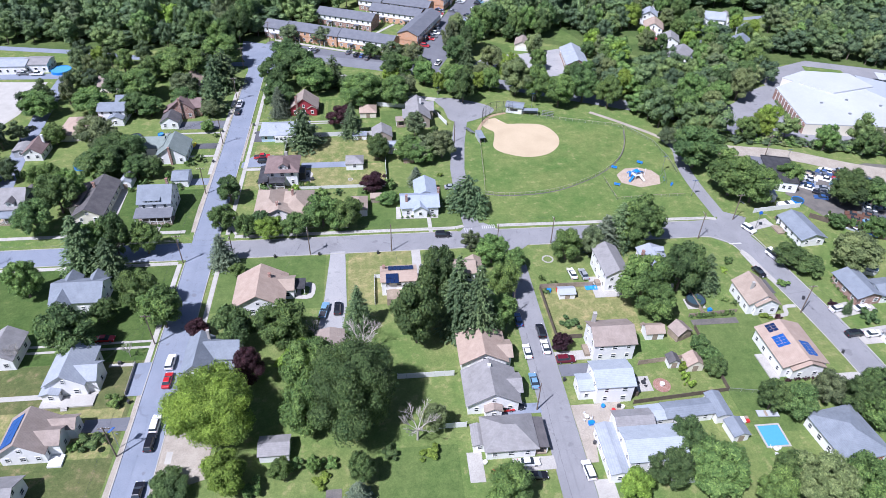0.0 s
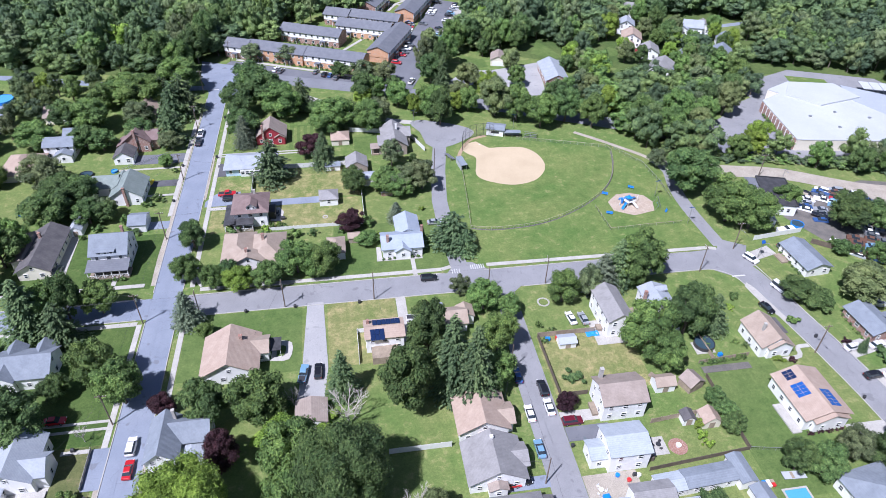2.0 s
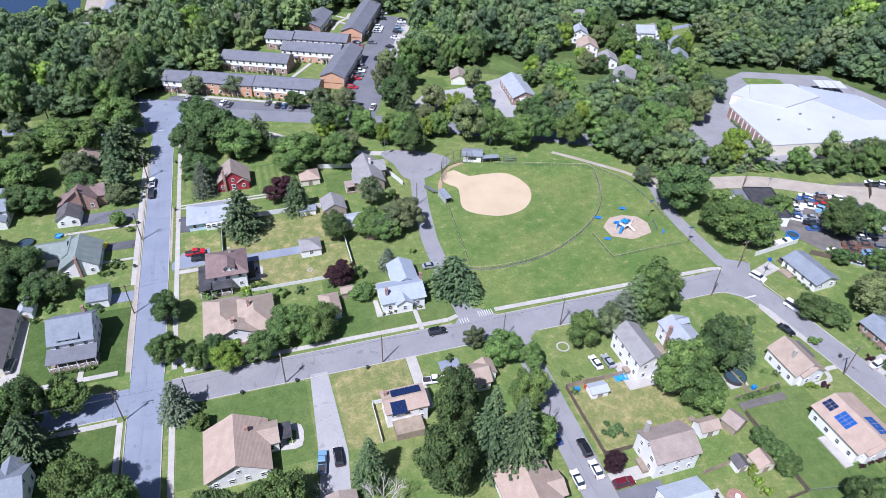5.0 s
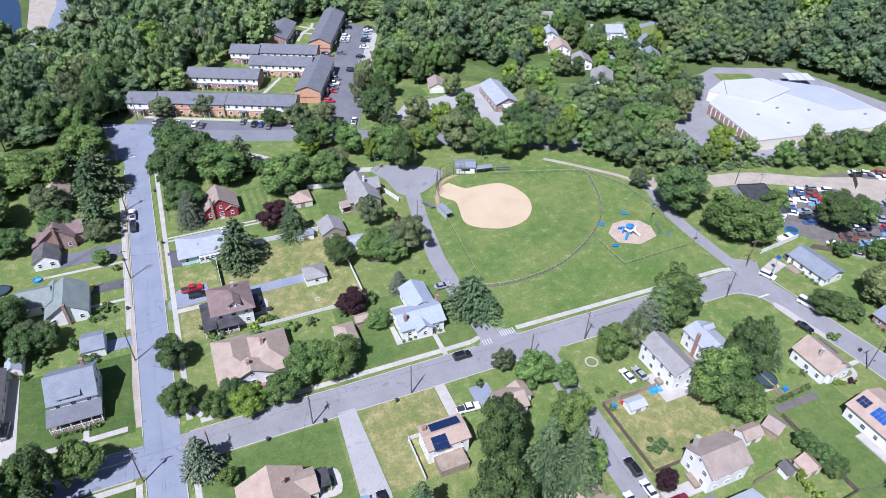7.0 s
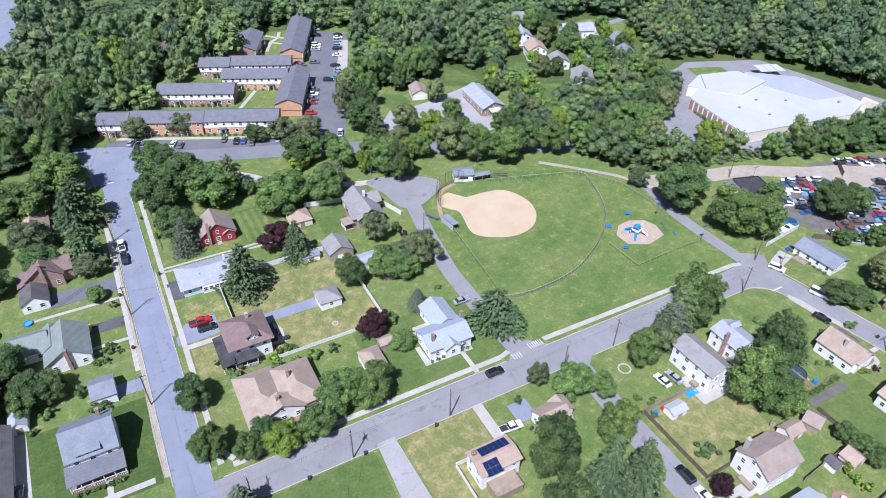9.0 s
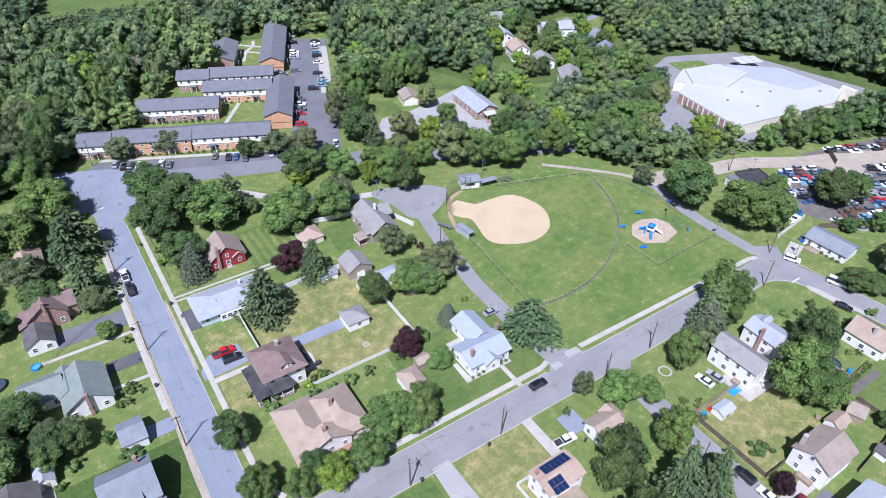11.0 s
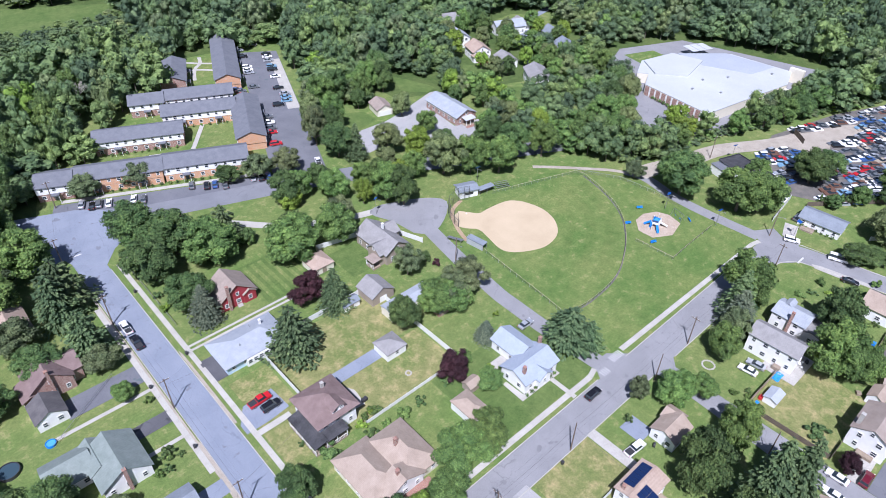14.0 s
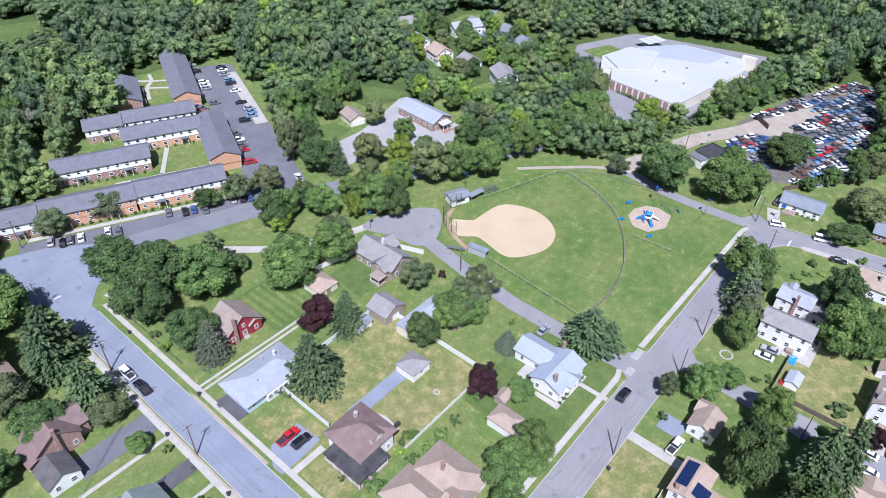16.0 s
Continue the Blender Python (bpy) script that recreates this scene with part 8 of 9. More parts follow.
tree("blue", 12.1, 186.2, 3.0, 6.0)
tree("purple", -2.0, 183.0, 4.4, 6.0)
tree("oak", 2.3, 175.1, 3.6, 4.0)
tree("pine", 27.2, 171.6, 6.6, 10.5)
tree("pine", 30.4, 167.4, 3.6, 7.5)
tree("oak", 77.2, 149.9, 6.9, 13.0)
tree("grey", 60.6, 144.2, 4.0, 9.0)
tree("oak", 52.6, 143.1, 4.6, 9.0)
tree("spruce", 69.4, 148.2, 5.0, 14.0)
tree("oak", 30.8, 143.2, 4.5, 8.0)
tree("grey", 25.6, 149.3, 2.8, 6.0)
tree("dark", 7.4, 113.6, 6.8, 17.0)
tree("spruce", 17.9, 116.7, 5.5, 22.0)
tree("spruce", 22.4, 113.2, 5.4, 22.0)
tree("oak", 28.5, 116.3, 4.5, 10.0)
tree("spruce", -6.9, 119.4, 3.9, 13.0)
tree("bigd", -7.6, 90.8, 11.2, 19.0)
tree("oak", -18.0, 90.4, 5.5, 12.0)
tree("oak", -17.8, 99.6, 6.3, 14.0)
tree("bigy", -36.6, 89.9, 9.6, 15.0)
tree("yellow", -32.7, 76.6, 5.1, 8.0)
tree("purple", -31.8, 104.1, 4.4, 9.0)
tree("purple", -46.6, 120.2, 3.1, 5.0)
tree("dark", -36.7, 116.6, 5.5, 10.0)
tree("oak", -25.3, 115.7, 6.2, 11.0)
tree("yellow", -20.0, 106.3, 5.3, 6.0)
tree("bare", 5.6, 84.9, 4.6, 9.0)
tree("pale", 9.6, 87.0, 3.0, 7.5)
tree("bare", -6.1, 110.9, 4.9, 9.0)
tree("bare", -18.1, 117.9, 2.3, 5.0)
tree("oak", -22.7, 78.3, 2.5, 5.0)
tree("oak", -16.1, 79.2, 1.7, 4.0)
tree("dark", -6.2, 75.8, 2.8, 8.0)
tree("blue", -6.9, 71.3, 2.9, 6.0)
tree("oak", 22.8, 69.3, 5.0, 8.0)
tree("dark", -43.9, 76.5, 4.4, 4.0)
tree("purple", 42.6, 108.1, 2.8, 5.0)
tree("dark", 80.0, 127.2, 6.4, 14.0)
tree("oak", 67.5, 122.4, 6.8, 14.0)
tree("oak", 70.3, 116.6, 4.7, 10.0)
tree("oak", 73.4, 147.4, 4.6, 11.0)
tree("blue", 64.2, 145.6, 5.2, 12.0)
tree("spruce", 87.4, 127.7, 4.2, 11.0)
tree("dark", 80.6, 68.2, 3.9, 8.0)
tree("oak", 74.4, 63.6, 4.0, 9.0)
tree("oak", 91.6, 63.7, 4.7, 11.0)
tree("pale", 83.1, 63.1, 5.7, 12.0)
tree("oak", 64.8, 69.2, 6.8, 9.0)
tree("dark", 55.9, 70.4, 4.6, 8.0)
tree("yellow", 47.6, 67.8, 3.8, 6.0)
tree("dark", 61.7, 77.3, 4.5, 8.0)
tree("dark", 85.8, 86.2, 3.6, 8.0)
tree("dark", 90.7, 84.2, 4.0, 8.0)
tree("grey", 99.7, 87.0, 3.9, 8.0)
tree("dark", 104.9, 83.7, 4.4, 9.0)
tree("dark", 112.5, 87.5, 3.9, 8.0)
tree("dark", 76.8, 104.4, 2.8, 5.0)
tree("dark", 77.5, 100.6, 2.7, 5.0)
tree("dark", 77.7, 97.4, 2.7, 5.0)
tree("dark", 116.9, 135.1, 5.2, 6.0)
tree("dark", 121.1, 131.6, 4.5, 5.0)
tree("pale", 134.9, 132.7, 7.7, 10.0)
tree("dark", 151.6, 164.2, 6.6, 11.0)
tree("dark", 110.8, 190.5, 9.4, 14.0)
tree("oak", 115.8, 172.4, 8.2, 13.5)
tree("grey", 107.2, 206.5, 3.8, 6.5)
tree("oak", 107.8, 81.5, 5.0, 8.0)
tree("oak", -5.9, 247.2, 8.4, 11.0)
tree("oak", 8.1, 245.7, 6.9, 11.0)
tree("dark", 7.6, 272.4, 6.2, 10.0)
tree("dark", -37.6, 282.6, 8.0, 12.0)
tree("dark", -31.1, 270.6, 8.2, 13.0)
tree("oak", -24.9, 261.1, 8.0, 12.0)
tree("pine", -17.5, 266.5, 5.5, 12.0)
tree("dark", -41.0, 263.3, 7.1, 12.0)
tree("dark", -38.4, 246.0, 6.1, 10.0)
tree("grey", 17.0, 202.5, 6.3, 8.0)
tree("oak", 10.1, 203.0, 5.6, 7.0)
tree("oak", -66.8, 288.2, 8.2, 13.0)
tree("pine", -65.6, 263.2, 5.8, 14.0)
tree("pine", -64.1, 246.5, 5.6, 13.0)
tree("grey", -76.8, 258.2, 6.0, 9.0)
tree("dark", -74.9, 247.1, 5.8, 8.0)
tree("grey", -63.6, 240.4, 4.7, 6.0)
tree("oak", -63.5, 228.2, 2.9, 4.0)
tree("dark", -13.1, 261.7, 2.8, 5.0)
tree("dark", 114.6, 196.6, 5.4, 10.0)
tree("oak", 121.0, 167.6, 7.4, 12.5)
tree("oak", -86.4, 283.5, 9.4, 9.0)
tree("dark", -85.0, 207.4, 5.7, 9.0)
tree("dark", -80.6, 196.3, 4.9, 7.0)
tree("dark", -75.9, 197.1, 4.2, 6.0)
tree("dark", -74.3, 152.3, 4.4, 14.0)
tree("oak", -78.4, 151.5, 4.3, 12.0)
tree("oak", -93.6, 257.7, 7.7, 11.0)
tree("dark", -103.0, 259.4, 6.8, 10.0)
tree("oak", -109.8, 245.6, 7.0, 9.0)
tree("dark", -92.6, 243.3, 5.7, 8.0)
tree("oak", -115.0, 220.9, 4.4, 7.0)
tree("grey", -99.6, 218.9, 8.0, 10.0)
tree("dark", -90.6, 207.2, 7.0, 9.0)
tree("dark", -87.0, 241.7, 5.2, 7.0)
tree("oak", -79.4, 275.5, 8.6, 12.0)
tree("pine", -62.7, 267.7, 7.1, 15.0)
tree("dark", -91.2, 197.0, 7.5, 10.0)
tree("grey", -39.8, 318.3, 5.5, 7.0)
tree("grey", -24.4, 315.1, 5.7, 7.0)
tree("dark", -1.3, 295.6, 4.2, 6.0)
tree("grey", 8.3, 292.2, 5.4, 8.0)
tree("grey", 17.5, 289.2, 5.5, 8.0)
tree("shrub", -59.7, 223.3, 1.3, 1.6)
tree("shrub", -62.9, 206.9, 2.0, 2.0)
tree("shrub", -70.4, 194.8, 1.8, 3.0)
tree("shrub", -67.1, 189.0, 2.7, 2.0)
tree("shrub", -80.9, 188.2, 1.3, 1.6)
tree("shrub", -77.4, 192.0, 1.8, 2.0)
tree("grey", -80.7, 200.5, 3.7, 6.0)
tree("grey", -76.3, 199.2, 3.5, 6.0)
tree("shrub", -66.2, 203.6, 1.3, 1.6)
tree("shrub", -64.1, 203.4, 1.3, 1.6)
tree("shrub", -18.7, 181.5, 2.3, 2.4)
tree("shrub", -13.6, 181.7, 1.7, 2.0)
tree("shrub", 3.2, 184.3, 2.5, 3.0)
tree("shrub", -5.1, 181.9, 1.6, 1.6)
tree("shrub_y", -27.6, 185.5, 1.5, 1.8)
tree("shrub", -12.7, 260.4, 1.8, 4.0)
tree("shrub_p", 22.5, 216.4, 1.4, 2.4)
tree("dark", 21.5, 220.0, 1.7, 3.5)
tree("shrub", 18.3, 146.8, 1.2, 2.0)
tree("shrub", 43.7, 134.6, 1.2, 1.6)
tree("shrub", 47.4, 116.5, 2.9, 1.8)
tree("shrub", 100.1, 137.9, 1.8, 1.8)
tree("shrub_y", 99.9, 115.8, 2.1, 1.2)
tree("shrub_p", 103.0, 114.2, 1.2, 1.4)
tree("shrub_p", 120.3, 118.3, 1.2, 1.4)
tree("spruce", 122.6, 115.0, 1.4, 5.0)
tree("shrub", 127.1, 112.0, 3.0, 3.0)
tree("shrub_y", 70.3, 99.0, 1.4, 2.6)
tree("shrub_y", 70.0, 96.4, 1.3, 2.6)
tree("shrub_y", 70.3, 94.1, 1.3, 2.6)
tree("shrub", -61.4, 99.8, 2.5, 2.2)
tree("shrub", -63.0, 89.2, 3.1, 2.6)
tree("shrub", -66.3, 88.6, 1.7, 2.0)
tree("shrub", -19.6, 117.7, 2.0, 2.0)
tree("shrub_y", -11.8, 111.8, 4.1, 2.6)
tree("shrub", -23.2, 187.1, 2.0, 1.6)
tree("shrub", -27.5, 182.4, 1.7, 2.0)
tree("shrub", -23.3, 181.9, 1.7, 2.0)
tree("shrub", -37.0, 183.9, 2.8, 3.0)
tree("oak", 37.0, 139.6, 3.4, 6.0)
tree("dark", -36.3, 162.7, 3.7, 6.0)
tree("shrub", -12.8, 79.9, 2.1, 2.0)
tree("shrub", -20.2, 80.2, 1.9, 2.2)
tree("shrub_y", -14.4, 76.3, 2.3, 1.6)
tree("shrub", -28.1, 75.1, 2.7, 3.0)
tree("shrub_y", 7.8, 80.8, 2.4, 2.0)
tree("shrub", -0.5, 81.5, 2.1, 2.0)
tree("shrub", 110.8, 127.0, 1.9, 2.0)
tree("shrub", 102.2, 127.9, 2.2, 1.6)
tree("oak", 12.6, 272.7, 4.6, 9.0)
tree("yellow", 6.6, 269.1, 4.0, 6.0)
tree("oak", 21.0, 265.2, 5.5, 9.0)
tree("yellow", 26.1, 256.1, 3.0, 8.0)
tree("grey", 11.5, 249.3, 5.5, 10.0)
tree("dark", -2.1, 253.5, 5.7, 9.0)
tree("oak", 33.5, 252.4, 5.4, 12.0)
tree("dark", 35.6, 246.9, 5.0, 13.0)
tree("dark", 20.7, 273.1, 4.2, 8.0)
tree("oak", -13.6, 162.4, 3.6, 6.5)
tree("bare", -61.7, 114.2, 1.6, 5.0)
tree("bare", -87.2, 113.9, 1.9, 6.0)

# ---- hedges and planting along fronts ----
HEDGE = random.Random(3)


def row_of_shrubs(x0, y0, x1, y1, n, r=0.7, h=1.1, kind="shrub"):
    for i in range(n):
        f = (i + 0.5) / n
        k = HEDGE.uniform(0.75, 1.25)
        tree(kind, x0 + (x1 - x0) * f + HEDGE.uniform(-0.2, 0.2), y0 + (y1 - y0) * f + HEDGE.uniform(-0.2, 0.2), r * k, h * k)


row_of_shrubs(*apt(-26, -6.0), *apt(26, -6.0), 20)
row_of_shrubs(*apt(-22, 19.2), *apt(5, 19.2), 11)
row_of_shrubs(*apt(2, 34.3), *apt(24, 34.3), 7)
row_of_shrubs(5.5, 166.9, 17.5, 166.9, 7, 0.6, 0.9)
row_of_shrubs(-73.5, 167.4, -64, 167.4, 8, 0.7, 1.1)
row_of_shrubs(93.5, 93.6, 103, 93.9, 8, 0.6, 0.9, "shrub_p")
row_of_shrubs(79.6, 116.3, 92, 116.9, 9, 0.8, 1.2)
row_of_shrubs(83.8, 128, 84, 119, 7, 0.9, 1.4)
row_of_shrubs(123.9, 144, 124.4, 155, 7, 0.6, 1.0)
row_of_shrubs(125.5, 118, 125.8, 128, 6, 0.6, 1.0)
row_of_shrubs(-44, 163.4, -22, 163.4, 9, 0.9, 1.6)
row_of_shrubs(-126, 196, -112, 199, 12, 0.8, 3.0)
row_of_shrubs(-87.4, 166, -87.4, 190, 10, 0.7, 1.2)
row_of_shrubs(163, 214, 168, 240, 12, 1.0, 1.6)
row_of_shrubs(140, 156, 158, 142, 10, 1.2, 3.4)
# mown stripes
for k in range(9):
    slab("mown_stripe", rect(-20.5 + 2.4 * k, 235.2, -19.3 + 2.4 * k, 252), LAWN, 0.022, "lighter mown stripe of a lawn", "lawn")
# worn gravel shoulders
for x, y0, y1, w in ((-56.75, 164, 205, 1.1), (-56.7, 60, 104, 1.0), (-48.0, 84, 116, 0.7), (-47.9, 205, 232, 0.6), (-56.75, 205, 270, 0.6)):
    slab("shoulder", smooth([(x - w / 2, y0), (x - w * 0.8, (y0 + y1) / 2 - 8), (x - w * 0.4, (y0 + y1) / 2 + 9), (x - w / 2, y1), (x + w / 2, y1), (x + w / 2, y0)], 2), GRAVEL, 0.02, "worn pale gravel at the road's edge", "verge")
for x, y, r, h, kind in ((-40.2, 190.2, 0.9, 1.5, "shrub"), (-38.6, 187.4, 1.0, 1.6, "shrub_y"), (-25.8, 186.8, 1.1, 2.0, "shrub"), (-24.0, 187.2, 1.0, 1.8, "shrub_y"), (-22.2, 186.6, 0.9, 1.5, "shrub"), (-63.0, 206.0, 1.3, 1.6, "shrub"), (-60.6, 205.2, 0.9, 1.1, "shrub"), (-67.6, 191.6, 0.9, 1.4, "shrub"), (43.8, 129.0, 1.1, 1.3, "shrub"), (45.4, 132.0, 1.0, 1.2, "shrub"), (46.8, 132.6, 1.0, 1.2, "shrub"), (90.6, 139.8, 1.8, 0.9, "shrub"), (94.2, 137.6, 1.6, 0.8, "shrub"), (97.0, 134.2, 1.4, 0.9, "shrub_y"), (92.0, 122.0, 1.2, 1.0, "shrub"), (94.0, 120.6, 1.2, 1.1, "shrub"), (16.4, 131.4, 1.0, 1.3, "shrub"), (-44.0, 250.0, 1.6, 2.2, "shrub_y"), (-43.6, 256.0, 1.4, 2.0, "shrub"), (20.6, 190.6, 1.0, 1.4, "shrub_y"), (8.0, 176.4, 1.4, 1.6, "shrub"), (6.2, 178.6, 1.1, 1.4, "shrub_y")):
    tree(kind, x, y, r, h)

# ---- trees between the field, the hall and the road ----
tree("dark", 37.5, 286, 6.6, 12)
tree("spruce", 41.5, 280.5, 4.2, 13)
tree("pale", 75.5, 296, 4.2, 9)
tree("pale", 52, 276, 5.6, 11)
tree("oak", 73.6, 279, 4.0, 8)
tree("dark", 71.5, 266.5, 3.6, 6.5)
tree("yellow", 58.5, 267, 4.6, 11)
tree("pale", 58.5, 252.5, 7.2, 14)
tree("oak", 66, 247, 6, 12.5)
tree("oak", 74, 240.5, 6.2, 12)
tree("dark", 85, 244, 6.2, 13)
tree("dark", 84.5, 256.5, 5, 11)
tree("oak", 94, 238, 5.5, 12)
tree("oak", 107, 281, 4.6, 9)
tree("yellow", 104, 298, 4.6, 10)
tree("dark", 100, 291, 3.6, 7)
tree("grey", 36, 298, 4.6, 14)
tree("pale", 46, 269.5, 4.2, 6.5)
tree("yellow", 43.5, 258.5, 4, 7)
tree("oak", 48.5, 257.5, 4.4, 9)
tree("dark", 38, 263.5, 4, 8)
tree("oak", 32, 264, 4.2, 8)
tree("pale", 99, 260, 4.6, 11)
tree("oak", 92, 263, 4.2, 9)
tree("pale", 151, 242, 6.2, 13)
tree("dark", 157, 252, 5.6, 12)
tree("yellow", 153.5, 219, 4.6, 8)
tree("yellow", 146, 211, 4.8, 8)
tree("oak", 139, 209, 4.4, 8)
tree("pale", 124, 213, 5, 10)
tree("oak", 128, 236, 6, 13)
tree("oak", 119, 224, 6, 12)
tree("oak", 111, 232, 6, 13)
tree("yellow", 103, 247, 4.6, 11)
tree("dark", 160, 162, 5.6, 9)
tree("dark", 156, 167.5, 4.6, 8)
tree("oak", 169, 144, 4, 7)
tree("dark", 204, 141, 6, 12)
tree("dark", 185, 138, 6.5, 11)
tree("oak", 219, 144, 6.5, 13)
tree("dark", 236, 148, 6, 12)
tree("oak", 174, 137, 5, 9)
tree("dark", 196, 136, 6, 12)
tree("oak", 140, 178, 4.4, 7)
tree("oak", 165, 199, 4.4, 9)
tree("dark", 178, 194, 4.8, 9)
tree("oak", 189, 191, 5, 10)
tree("dark", 199, 189, 5, 9)
tree("oak", 211, 187, 5, 10)
tree("dark", 224, 183, 5, 11)
tree("oak", 240, 176, 6, 12)
pool(110.4, 266.6, 2.3, WATER, "round turquoise above-ground pool among trees")
tree("dark", 13.8, 127.6, 5.8, 16)
tree("oak", 31.4, 128, 4.6, 11)
tree("oak", 47, 304, 5, 13)
tree("dark", 43, 297, 4.6, 12)
tree("oak", 53, 319, 5.4, 14)
tree("dark", 62, 321, 5.2, 14)
tree("pale", 40, 306, 5, 15)
tree("dark", 84, 319, 5, 12)
tree("oak", 77, 322, 5.4, 13)
tree("dark", 88, 328, 5, 13)
tree("oak", 70, 315, 4.6, 12)
tree("dark", 66, 312.5, 3.4, 8)
tree("oak", 151, 147, 3.6, 6)
tree("dark", 158, 140.5, 4, 7)
tree("pale", 167, 137, 4.4, 8)
tree("dark", 142, 152, 3, 5)
tree("dark", 247, 170, 5, 11)
tree("oak", 138, 234, 5, 11)
tree("pale", 133, 228, 4.6, 10)
tree("dark", 143, 243, 5, 12)
tree("pale", 162, 292.7, 4.5, 9)
tree("oak", 169.3, 309, 4, 9)
tree("oak", 151.0, 279.0, 4.5, 9)
tree("pale", 155.3, 277.5, 5, 10)
tree("yellow", 152.5, 298, 3.6, 8)
tree("oak", 176.6, 280.2, 5, 11)
tree("dark", 185.1, 305.7, 4.5, 9)
tree("oak", 170.7, 268.7, 5, 11)

for k, (x, y, r, h) in enumerate(((-64, 318, 6.2, 16), (-61, 331, 6.4, 17), (-69, 306, 6.0, 14), (-57, 343, 6.0, 16), (-72, 328, 6.5, 17), (-50, 351, 5.4, 15), (-43, 347, 4.4, 12), (-36, 359, 5.2, 15), (-80, 314, 6.4, 15), (-66, 342, 6.4, 17), (-34, 369, 5.6, 15), (-26, 375, 4.8, 14), (-20, 385, 5.0, 15))):
    tree(("dark", "dark", "oak", "dark", "grey")[k % 5], x, y, r, h)

for k, (x, y, r, h) in enumerate(((152.5, 313, 3.6, 9), (134, 309, 3.4, 7), (151.5, 326, 4.0, 10), (160, 318, 4.6, 11), (166, 301, 4.0, 9), (158, 289, 4.2, 10), (133, 327, 4.6, 12), (167, 325, 4.4, 11), (165, 342, 4.6, 12), (156, 345, 4.6, 12), (191, 329, 4.0, 9), (188, 306, 4.4, 10), (131, 298, 4.2, 9), (138, 296, 3.6, 8), (152, 291, 3.4, 7), (160, 333, 4.4, 12), (187, 321, 3.4, 8), (137, 336, 5.0, 13), (170, 284, 4.4, 10))):
    tree(("oak", "yellow", "pale", "dark", "oak")[k % 5], x, y, r, h)
tree("bare", -21.3, 379.4, 6.0, 14.0)

# ---- garden furniture and clutter ----
GARDEN = random.Random(17)


def garden_chair(x, y, turn, mat):
    c = thing("garden_chair", pose(x, y, 0.02, 0, 0, turn), "plastic garden chair on a patio", "chair", "garden chairs")
    part("seat", box(-0.25, -0.25, 0.38, 0.25, 0.25, 0.43, 0.02), mat, c)
    part("backrest", box(-0.25, 0.2, 0.45, 0.25, 0.26, 0.9, 0.02), mat, c)
    for i in (-0.22, 0.22):
        for j in (-0.22, 0.22):
            part("leg", box(i - 0.025, j - 0.025, 0, i + 0.025, j + 0.025, 0.378), mat, c)


def garden_table(x, y, mat, shade=None):
    t = thing("garden_table", pose(x, y, 0.02), "round garden table on a patio", "table")
    part("tabletop", tube((0, 0, 0.7), (0, 0, 0.75), 0.55, 0.55, 16), mat, t)
    part("leg", tube((0, 0, 0), (0, 0, 0.7), 0.06, 0.05, 8), STEEL, t)
    if shade:
        u = thing("parasol", pose(x, y, 0.06), "open round garden parasol over a table", "parasol")
        part("pole", tube((0, 0, 0.76), (0, 0, 2.3), 0.025, 0.025, 6), STEEL, u)
        part("canopy", tube((0, 0, 1.95), (0, 0, 2.4), 1.35, 0.08, 12), shade, u)
    for k in range(3):
        a = GARDEN.uniform(0, 6.28) if k == 0 else a + 2.1
        garden_chair(x + 1.0 * math.cos(a), y + 1.0 * math.sin(a), math.degrees(a) - 90, mat)


garden_table(-24.7, 193.6, DARKMETAL)
garden_table(59.6, 95.8, DARKMETAL)
garden_table(64.5, 128.2, VINYL)
garden_table(43.6, 87.2, VINYL)
garden_table(-2.0, 104.5, VINYL, None)
garden_table(82.0, 75.5, VINYL)


def grill(x, y, turn):
    g = thing("barbecue_grill", pose(x, y, 0.05, 0, 0, turn), "black covered barbecue grill beside a house", "grill")
    part("cart", box(-0.45, -0.25, 0.1, 0.45, 0.25, 0.8, 0.02), DARKMETAL, g)
    part("lid", box(-0.4, -0.24, 0.802, 0.4, 0.24, 1.1, 0.1), DARKMETAL, g)
    for k in (-0.35, 0.35):
        part("wheel", tube((k, -0.28, 0.08), (k, -0.33, 0.08), 0.08, 0.08, 10), STEEL, g)


for x, y, a in ((-26.0, 196.6, 10), (57.9, 97.4, 80), (51.8, 89.6, 0), (66.6, 127.2, 40), (-63.5, 112.0, 0), (17.0, 139.0, 20), (104.2, 108.0, 90)):
    grill(x, y, a)


def crate(x, y, turn, w, d, h, mat, label):
    c = thing("storage_box", pose(x, y, 0.04, 0, 0, turn), label, "box")
    part("body", box(-w / 2, -d / 2, 0, w / 2, d / 2, h, 0.02), mat, c)
    part("lid", box(-w / 2 - 0.03, -d / 2 - 0.03, h + 0.002, w / 2 + 0.03, d / 2 + 0.03, h + 0.07, 0.02), mat, c)


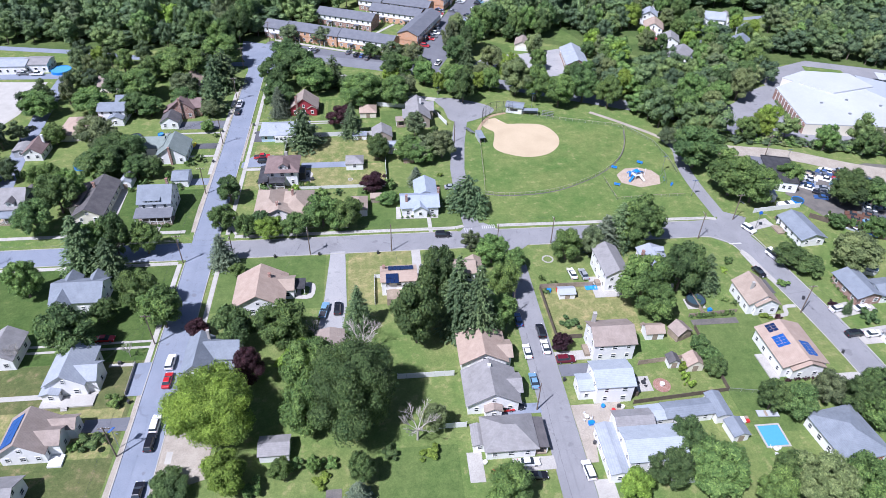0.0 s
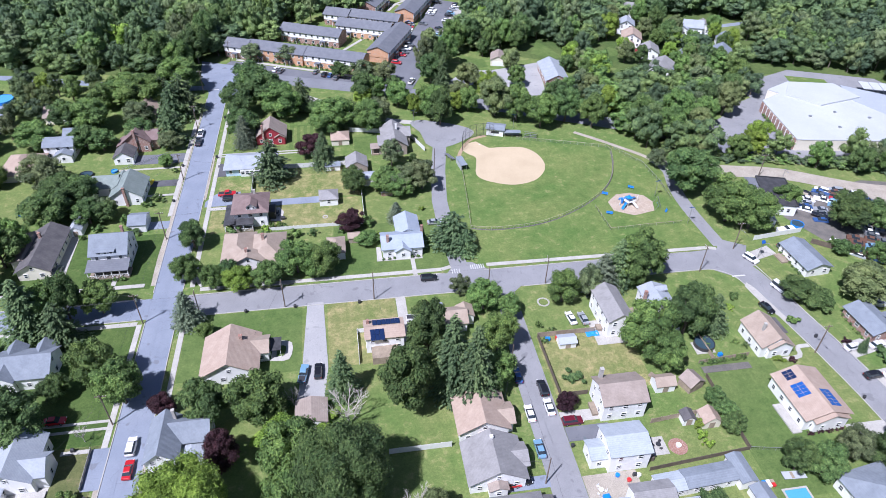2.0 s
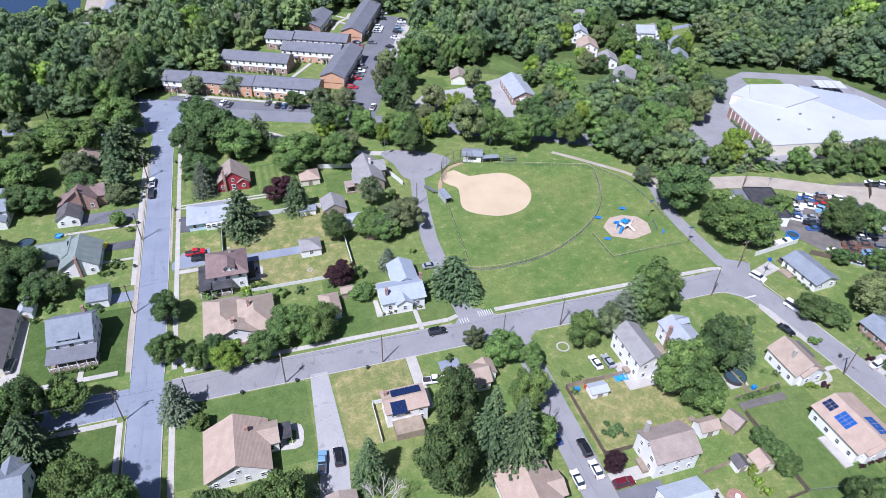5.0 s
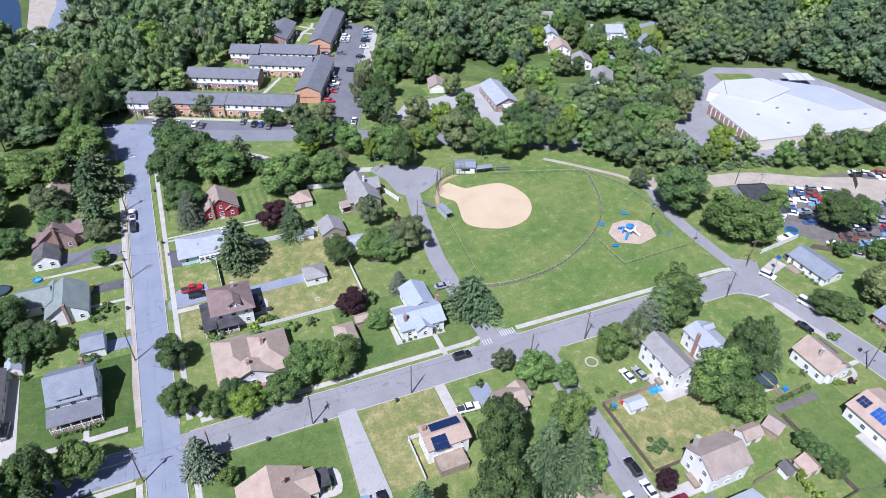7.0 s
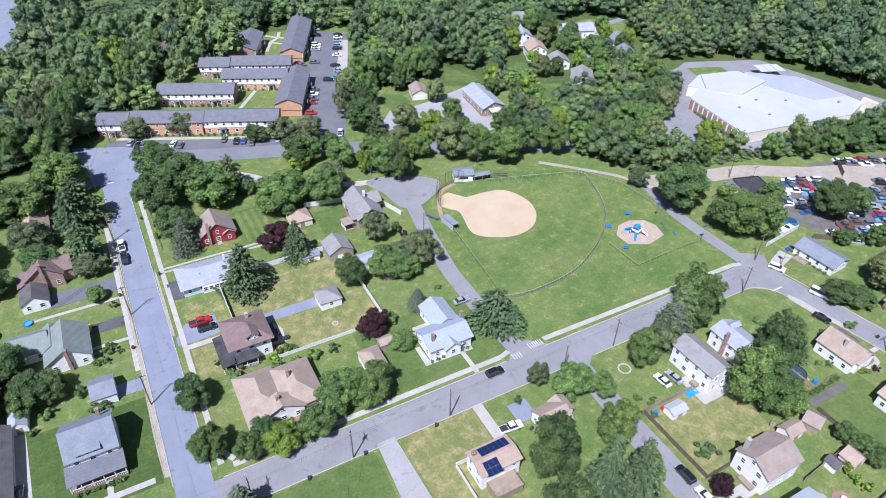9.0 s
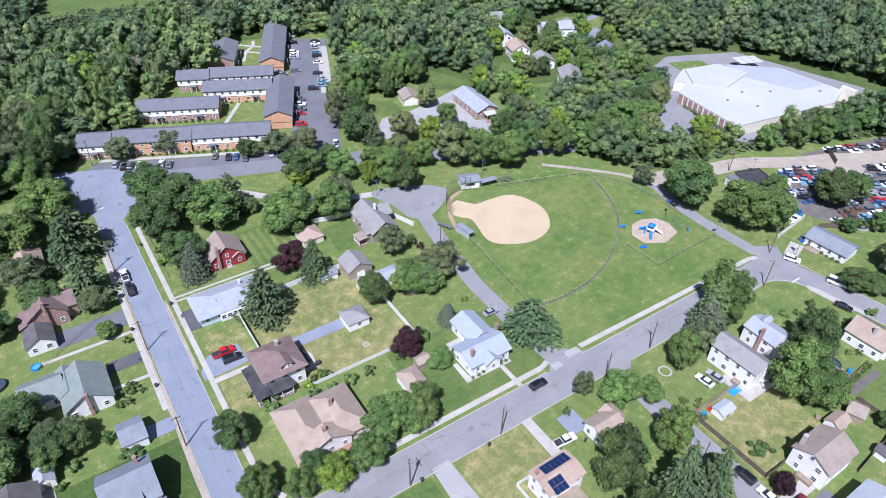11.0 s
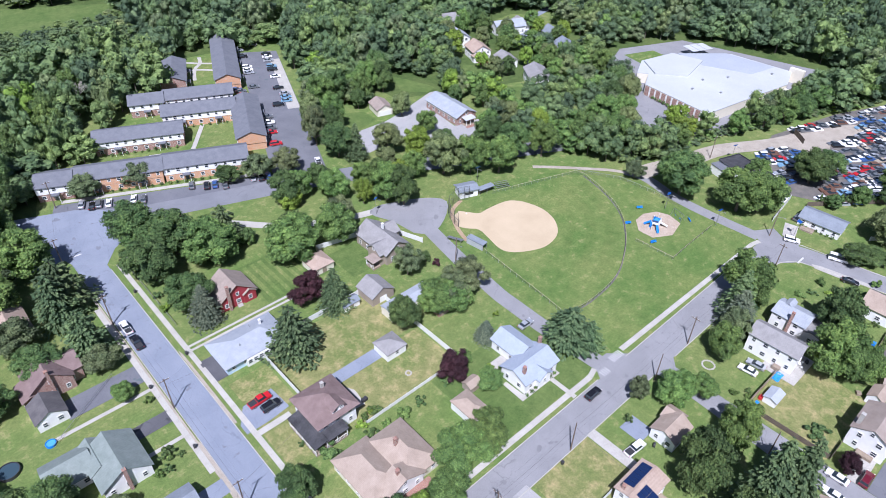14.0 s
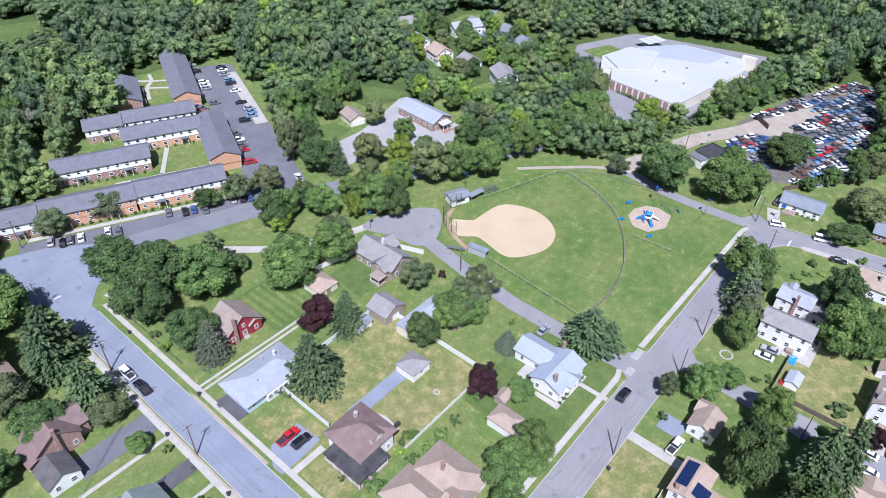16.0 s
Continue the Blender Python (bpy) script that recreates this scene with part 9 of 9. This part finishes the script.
for x, y, a, w, d, h, mat, label in ((50.2, 128.8, 10, 1.6, 0.9, 0.9, TRIM, "white storage box beside a garden fence"), (47.4, 129.6, 0, 1.2, 0.8, 0.7, RED_PLASTIC, "red storage box beside a garden fence"), (44.6, 129.5, -8, 1.4, 0.8, 0.8, BLUE_PLASTIC, "blue storage box beside a garden fence"), (66.2, 114.6, 30, 1.2, 1.0, 0.6, WOOD, "wooden planter box on bare ground"), (85.9, 118.4, 10, 1.0, 0.8, 0.9, BLUE_PLASTIC, "blue storage box beside a pool"), (-22.8, 191.0, 0, 1.4, 0.8, 0.8, DARKMETAL, "dark storage box on a stone patio"), (44.2, 85.6, 5, 1.3, 0.9, 0.7, BLUE_PLASTIC, "blue storage box on a patio")):
    crate(x, y, a, w, d, h, mat, label)

# ---- woods far and near ----
SCRUB_EDGE = [(-62, 432), (0, 422), (26, 426), (34, 485), (-10, 478), (-44, 487)]
MEADOW = [(-44, 488), (-10, 479), (14, 477), (34, 486), (38, 506), (10, 522), (-36, 548)]
slab("lawn", MEADOW, LUSH, 0.02, "bright green meadow beyond the woods", "meadow")
HOLES = [
    [apt(-40, -24), apt(56, -24), apt(54.5, 40), apt(52, 109), apt(34, 111), apt(17, 111), apt(0, 90), apt(-3, 66), apt(-14, 61), apt(-14, 45), apt(-25, 31.5), apt(-25, 15), apt(-39, 6)],
    [(-70, 280), (-44, 280), (-30, 290), (30, 268), (34, 284), (-36, 312), (-50, 325), (-64, 322)],
    [(156, 207), (230, 194), (262, 190), (262, 206), (240, 268), (206, 284), (168, 274), (174, 256), (160, 250), (146, 246), (128, 228), (134, 212)],
    [(40, 292), (22, 284), (20, 276), (36, 268), (60, 256), (72, 240), (96, 228), (104, 240), (92, 252), (88, 262), (96, 270), (106, 276), (106, 312), (100, 330), (90, 324), (80, 314), (60, 318), (50, 312)],
    [(112, 282), (125, 294), (138, 282), (124, 271), (112, 262), (107, 268)],
    [(116, 294), (130, 272), (156, 280), (168, 305), (154, 330), (132, 330), (118, 314)],
    [(154, 325), (184, 310), (226, 334), (206, 356), (162, 348)],
    [(166, 280), (192, 282), (198, 318), (172, 312)],
    [(134, 330), (158, 328), (164, 346), (140, 346)],
    [(140, 278), (156, 276), (164, 300), (150, 300)],
    [(134, 170), (150, 190), (178, 190), (210, 182), (256, 164), (252, 152), (215, 140), (160, 126), (138, 158)],
    [(110, 196), (140, 192), (150, 190), (176, 182), (182, 190), (152, 204), (132, 208), (114, 212)],
    [(-150, 396), (-72, 400), (-66, 550), (-200, 550), (-190, 410)],
    [(-100, 398), (-88, 398), (-88, 412), (-100, 412)],
    MEADOW, SCRUB_EDGE,
]
NORTH = [(-240, 322), (-150, 318), (-100, 308), (-64, 304), (-62, 322), (-50, 330), (-40, 322), (26, 296), (60, 262), (85, 243), (100, 232), (113, 214), (128, 206), (136, 208), (158, 206), (165, 203), (200, 195), (236, 190), (262, 176), (258, 160), (232, 146), (200, 138), (180, 120), (420, 90), (420, 560), (-240, 560)]
SPLIT = 330
woods("woods", [[(x, y) for x, y in NORTH]], HOLES + [[(-260, SPLIT), (440, SPLIT), (440, 600), (-260, 600)], [(225, 90), (440, 90), (440, 340), (262, 340), (240, 270)]], 7.9, LEAF, "dense green broadleaf wood between houses and fields", 21, 3.4, 6.8, 7, 15, 440, 0.6)
woods("thicket", [[(112, 214), (130, 207), (152, 203), (180, 194), (240, 172), (250, 176), (250, 192), (200, 199), (158, 208), (138, 212), (118, 222)]], HOLES[:9], 2.3, LEAF, "bushy green thicket on a bank", 26, 1.5, 2.8, 1.2, 3.0, 90, 1.2)
woods("woods", [[(186, 199), (190, 197), (205, 193), (250, 178), (254, 192), (215, 199.5), (190, 201)]], [], 4.4, LEAF, "row of broadleaf trees on a bank before the commercial building", 27, 2.6, 4.2, 7, 12)
woods("woods", [[(-200, SPLIT), (300, SPLIT), (300, 425), (205, 470), (-175, 470)]], HOLES, 10.3, LEAF_W, "dense green broadleaf wood on the far side of the apartments", 22, 4.2, 8.8, 9, 22, 240, 0.8)
woods("woods", [[(182, 122), (240, 134), (330, 156), (400, 172), (400, 330), (262, 330), (240, 272)]], HOLES, 10.2, LEAF_WD, "dense dark green wood behind the commercial building", 23, 4.2, 8.8, 9, 22, 240, 0.8)
woods("woods", [[(-165, 470), (190, 470), (110, 560), (-90, 560)]], HOLES, 11.0, LEAF_W, "distant green woods", 24, 6.4, 9.6, cards=190, size=0.95)
woods("woods", [[(-240, 170), (-120, 170), (-118, 205), (-125, 224), (-136, 226), (-240, 222)], [(-136, 240), (-116, 246), (-90, 272), (-64, 290), (-100, 296), (-132, 304)]], [rect(-118, 172, -104, 188), rect(-126, 205, -112, 222), [(-124, 205), (-134, 288), (-128, 288), (-118, 205)], rect(-116, 260, -98, 276), rect(-84, 258, -68, 274)], 9.0, LEAF, "leafy garden trees in a row of back gardens", 25, 3.0, 4.6, 7, 11)
woods("woods", [[(-150, 398), (-74, 402), (-72, 424), (-98, 430), (-150, 440)]], [[(-104, 396), (-86, 396), (-86, 412), (-104, 412)]], 5.5, LEAF_W, "low leafy scrub before a pond", 31, 2.6, 4.6, 3.5, 7.5, 300, 0.7)
woods("woods", [SCRUB_EDGE], [], 6.4, LEAF_W, "low leafy scrub before a far meadow", 33, 2.8, 4.8, 3.0, 6.0, 120, 0.85)
sweep_templates()
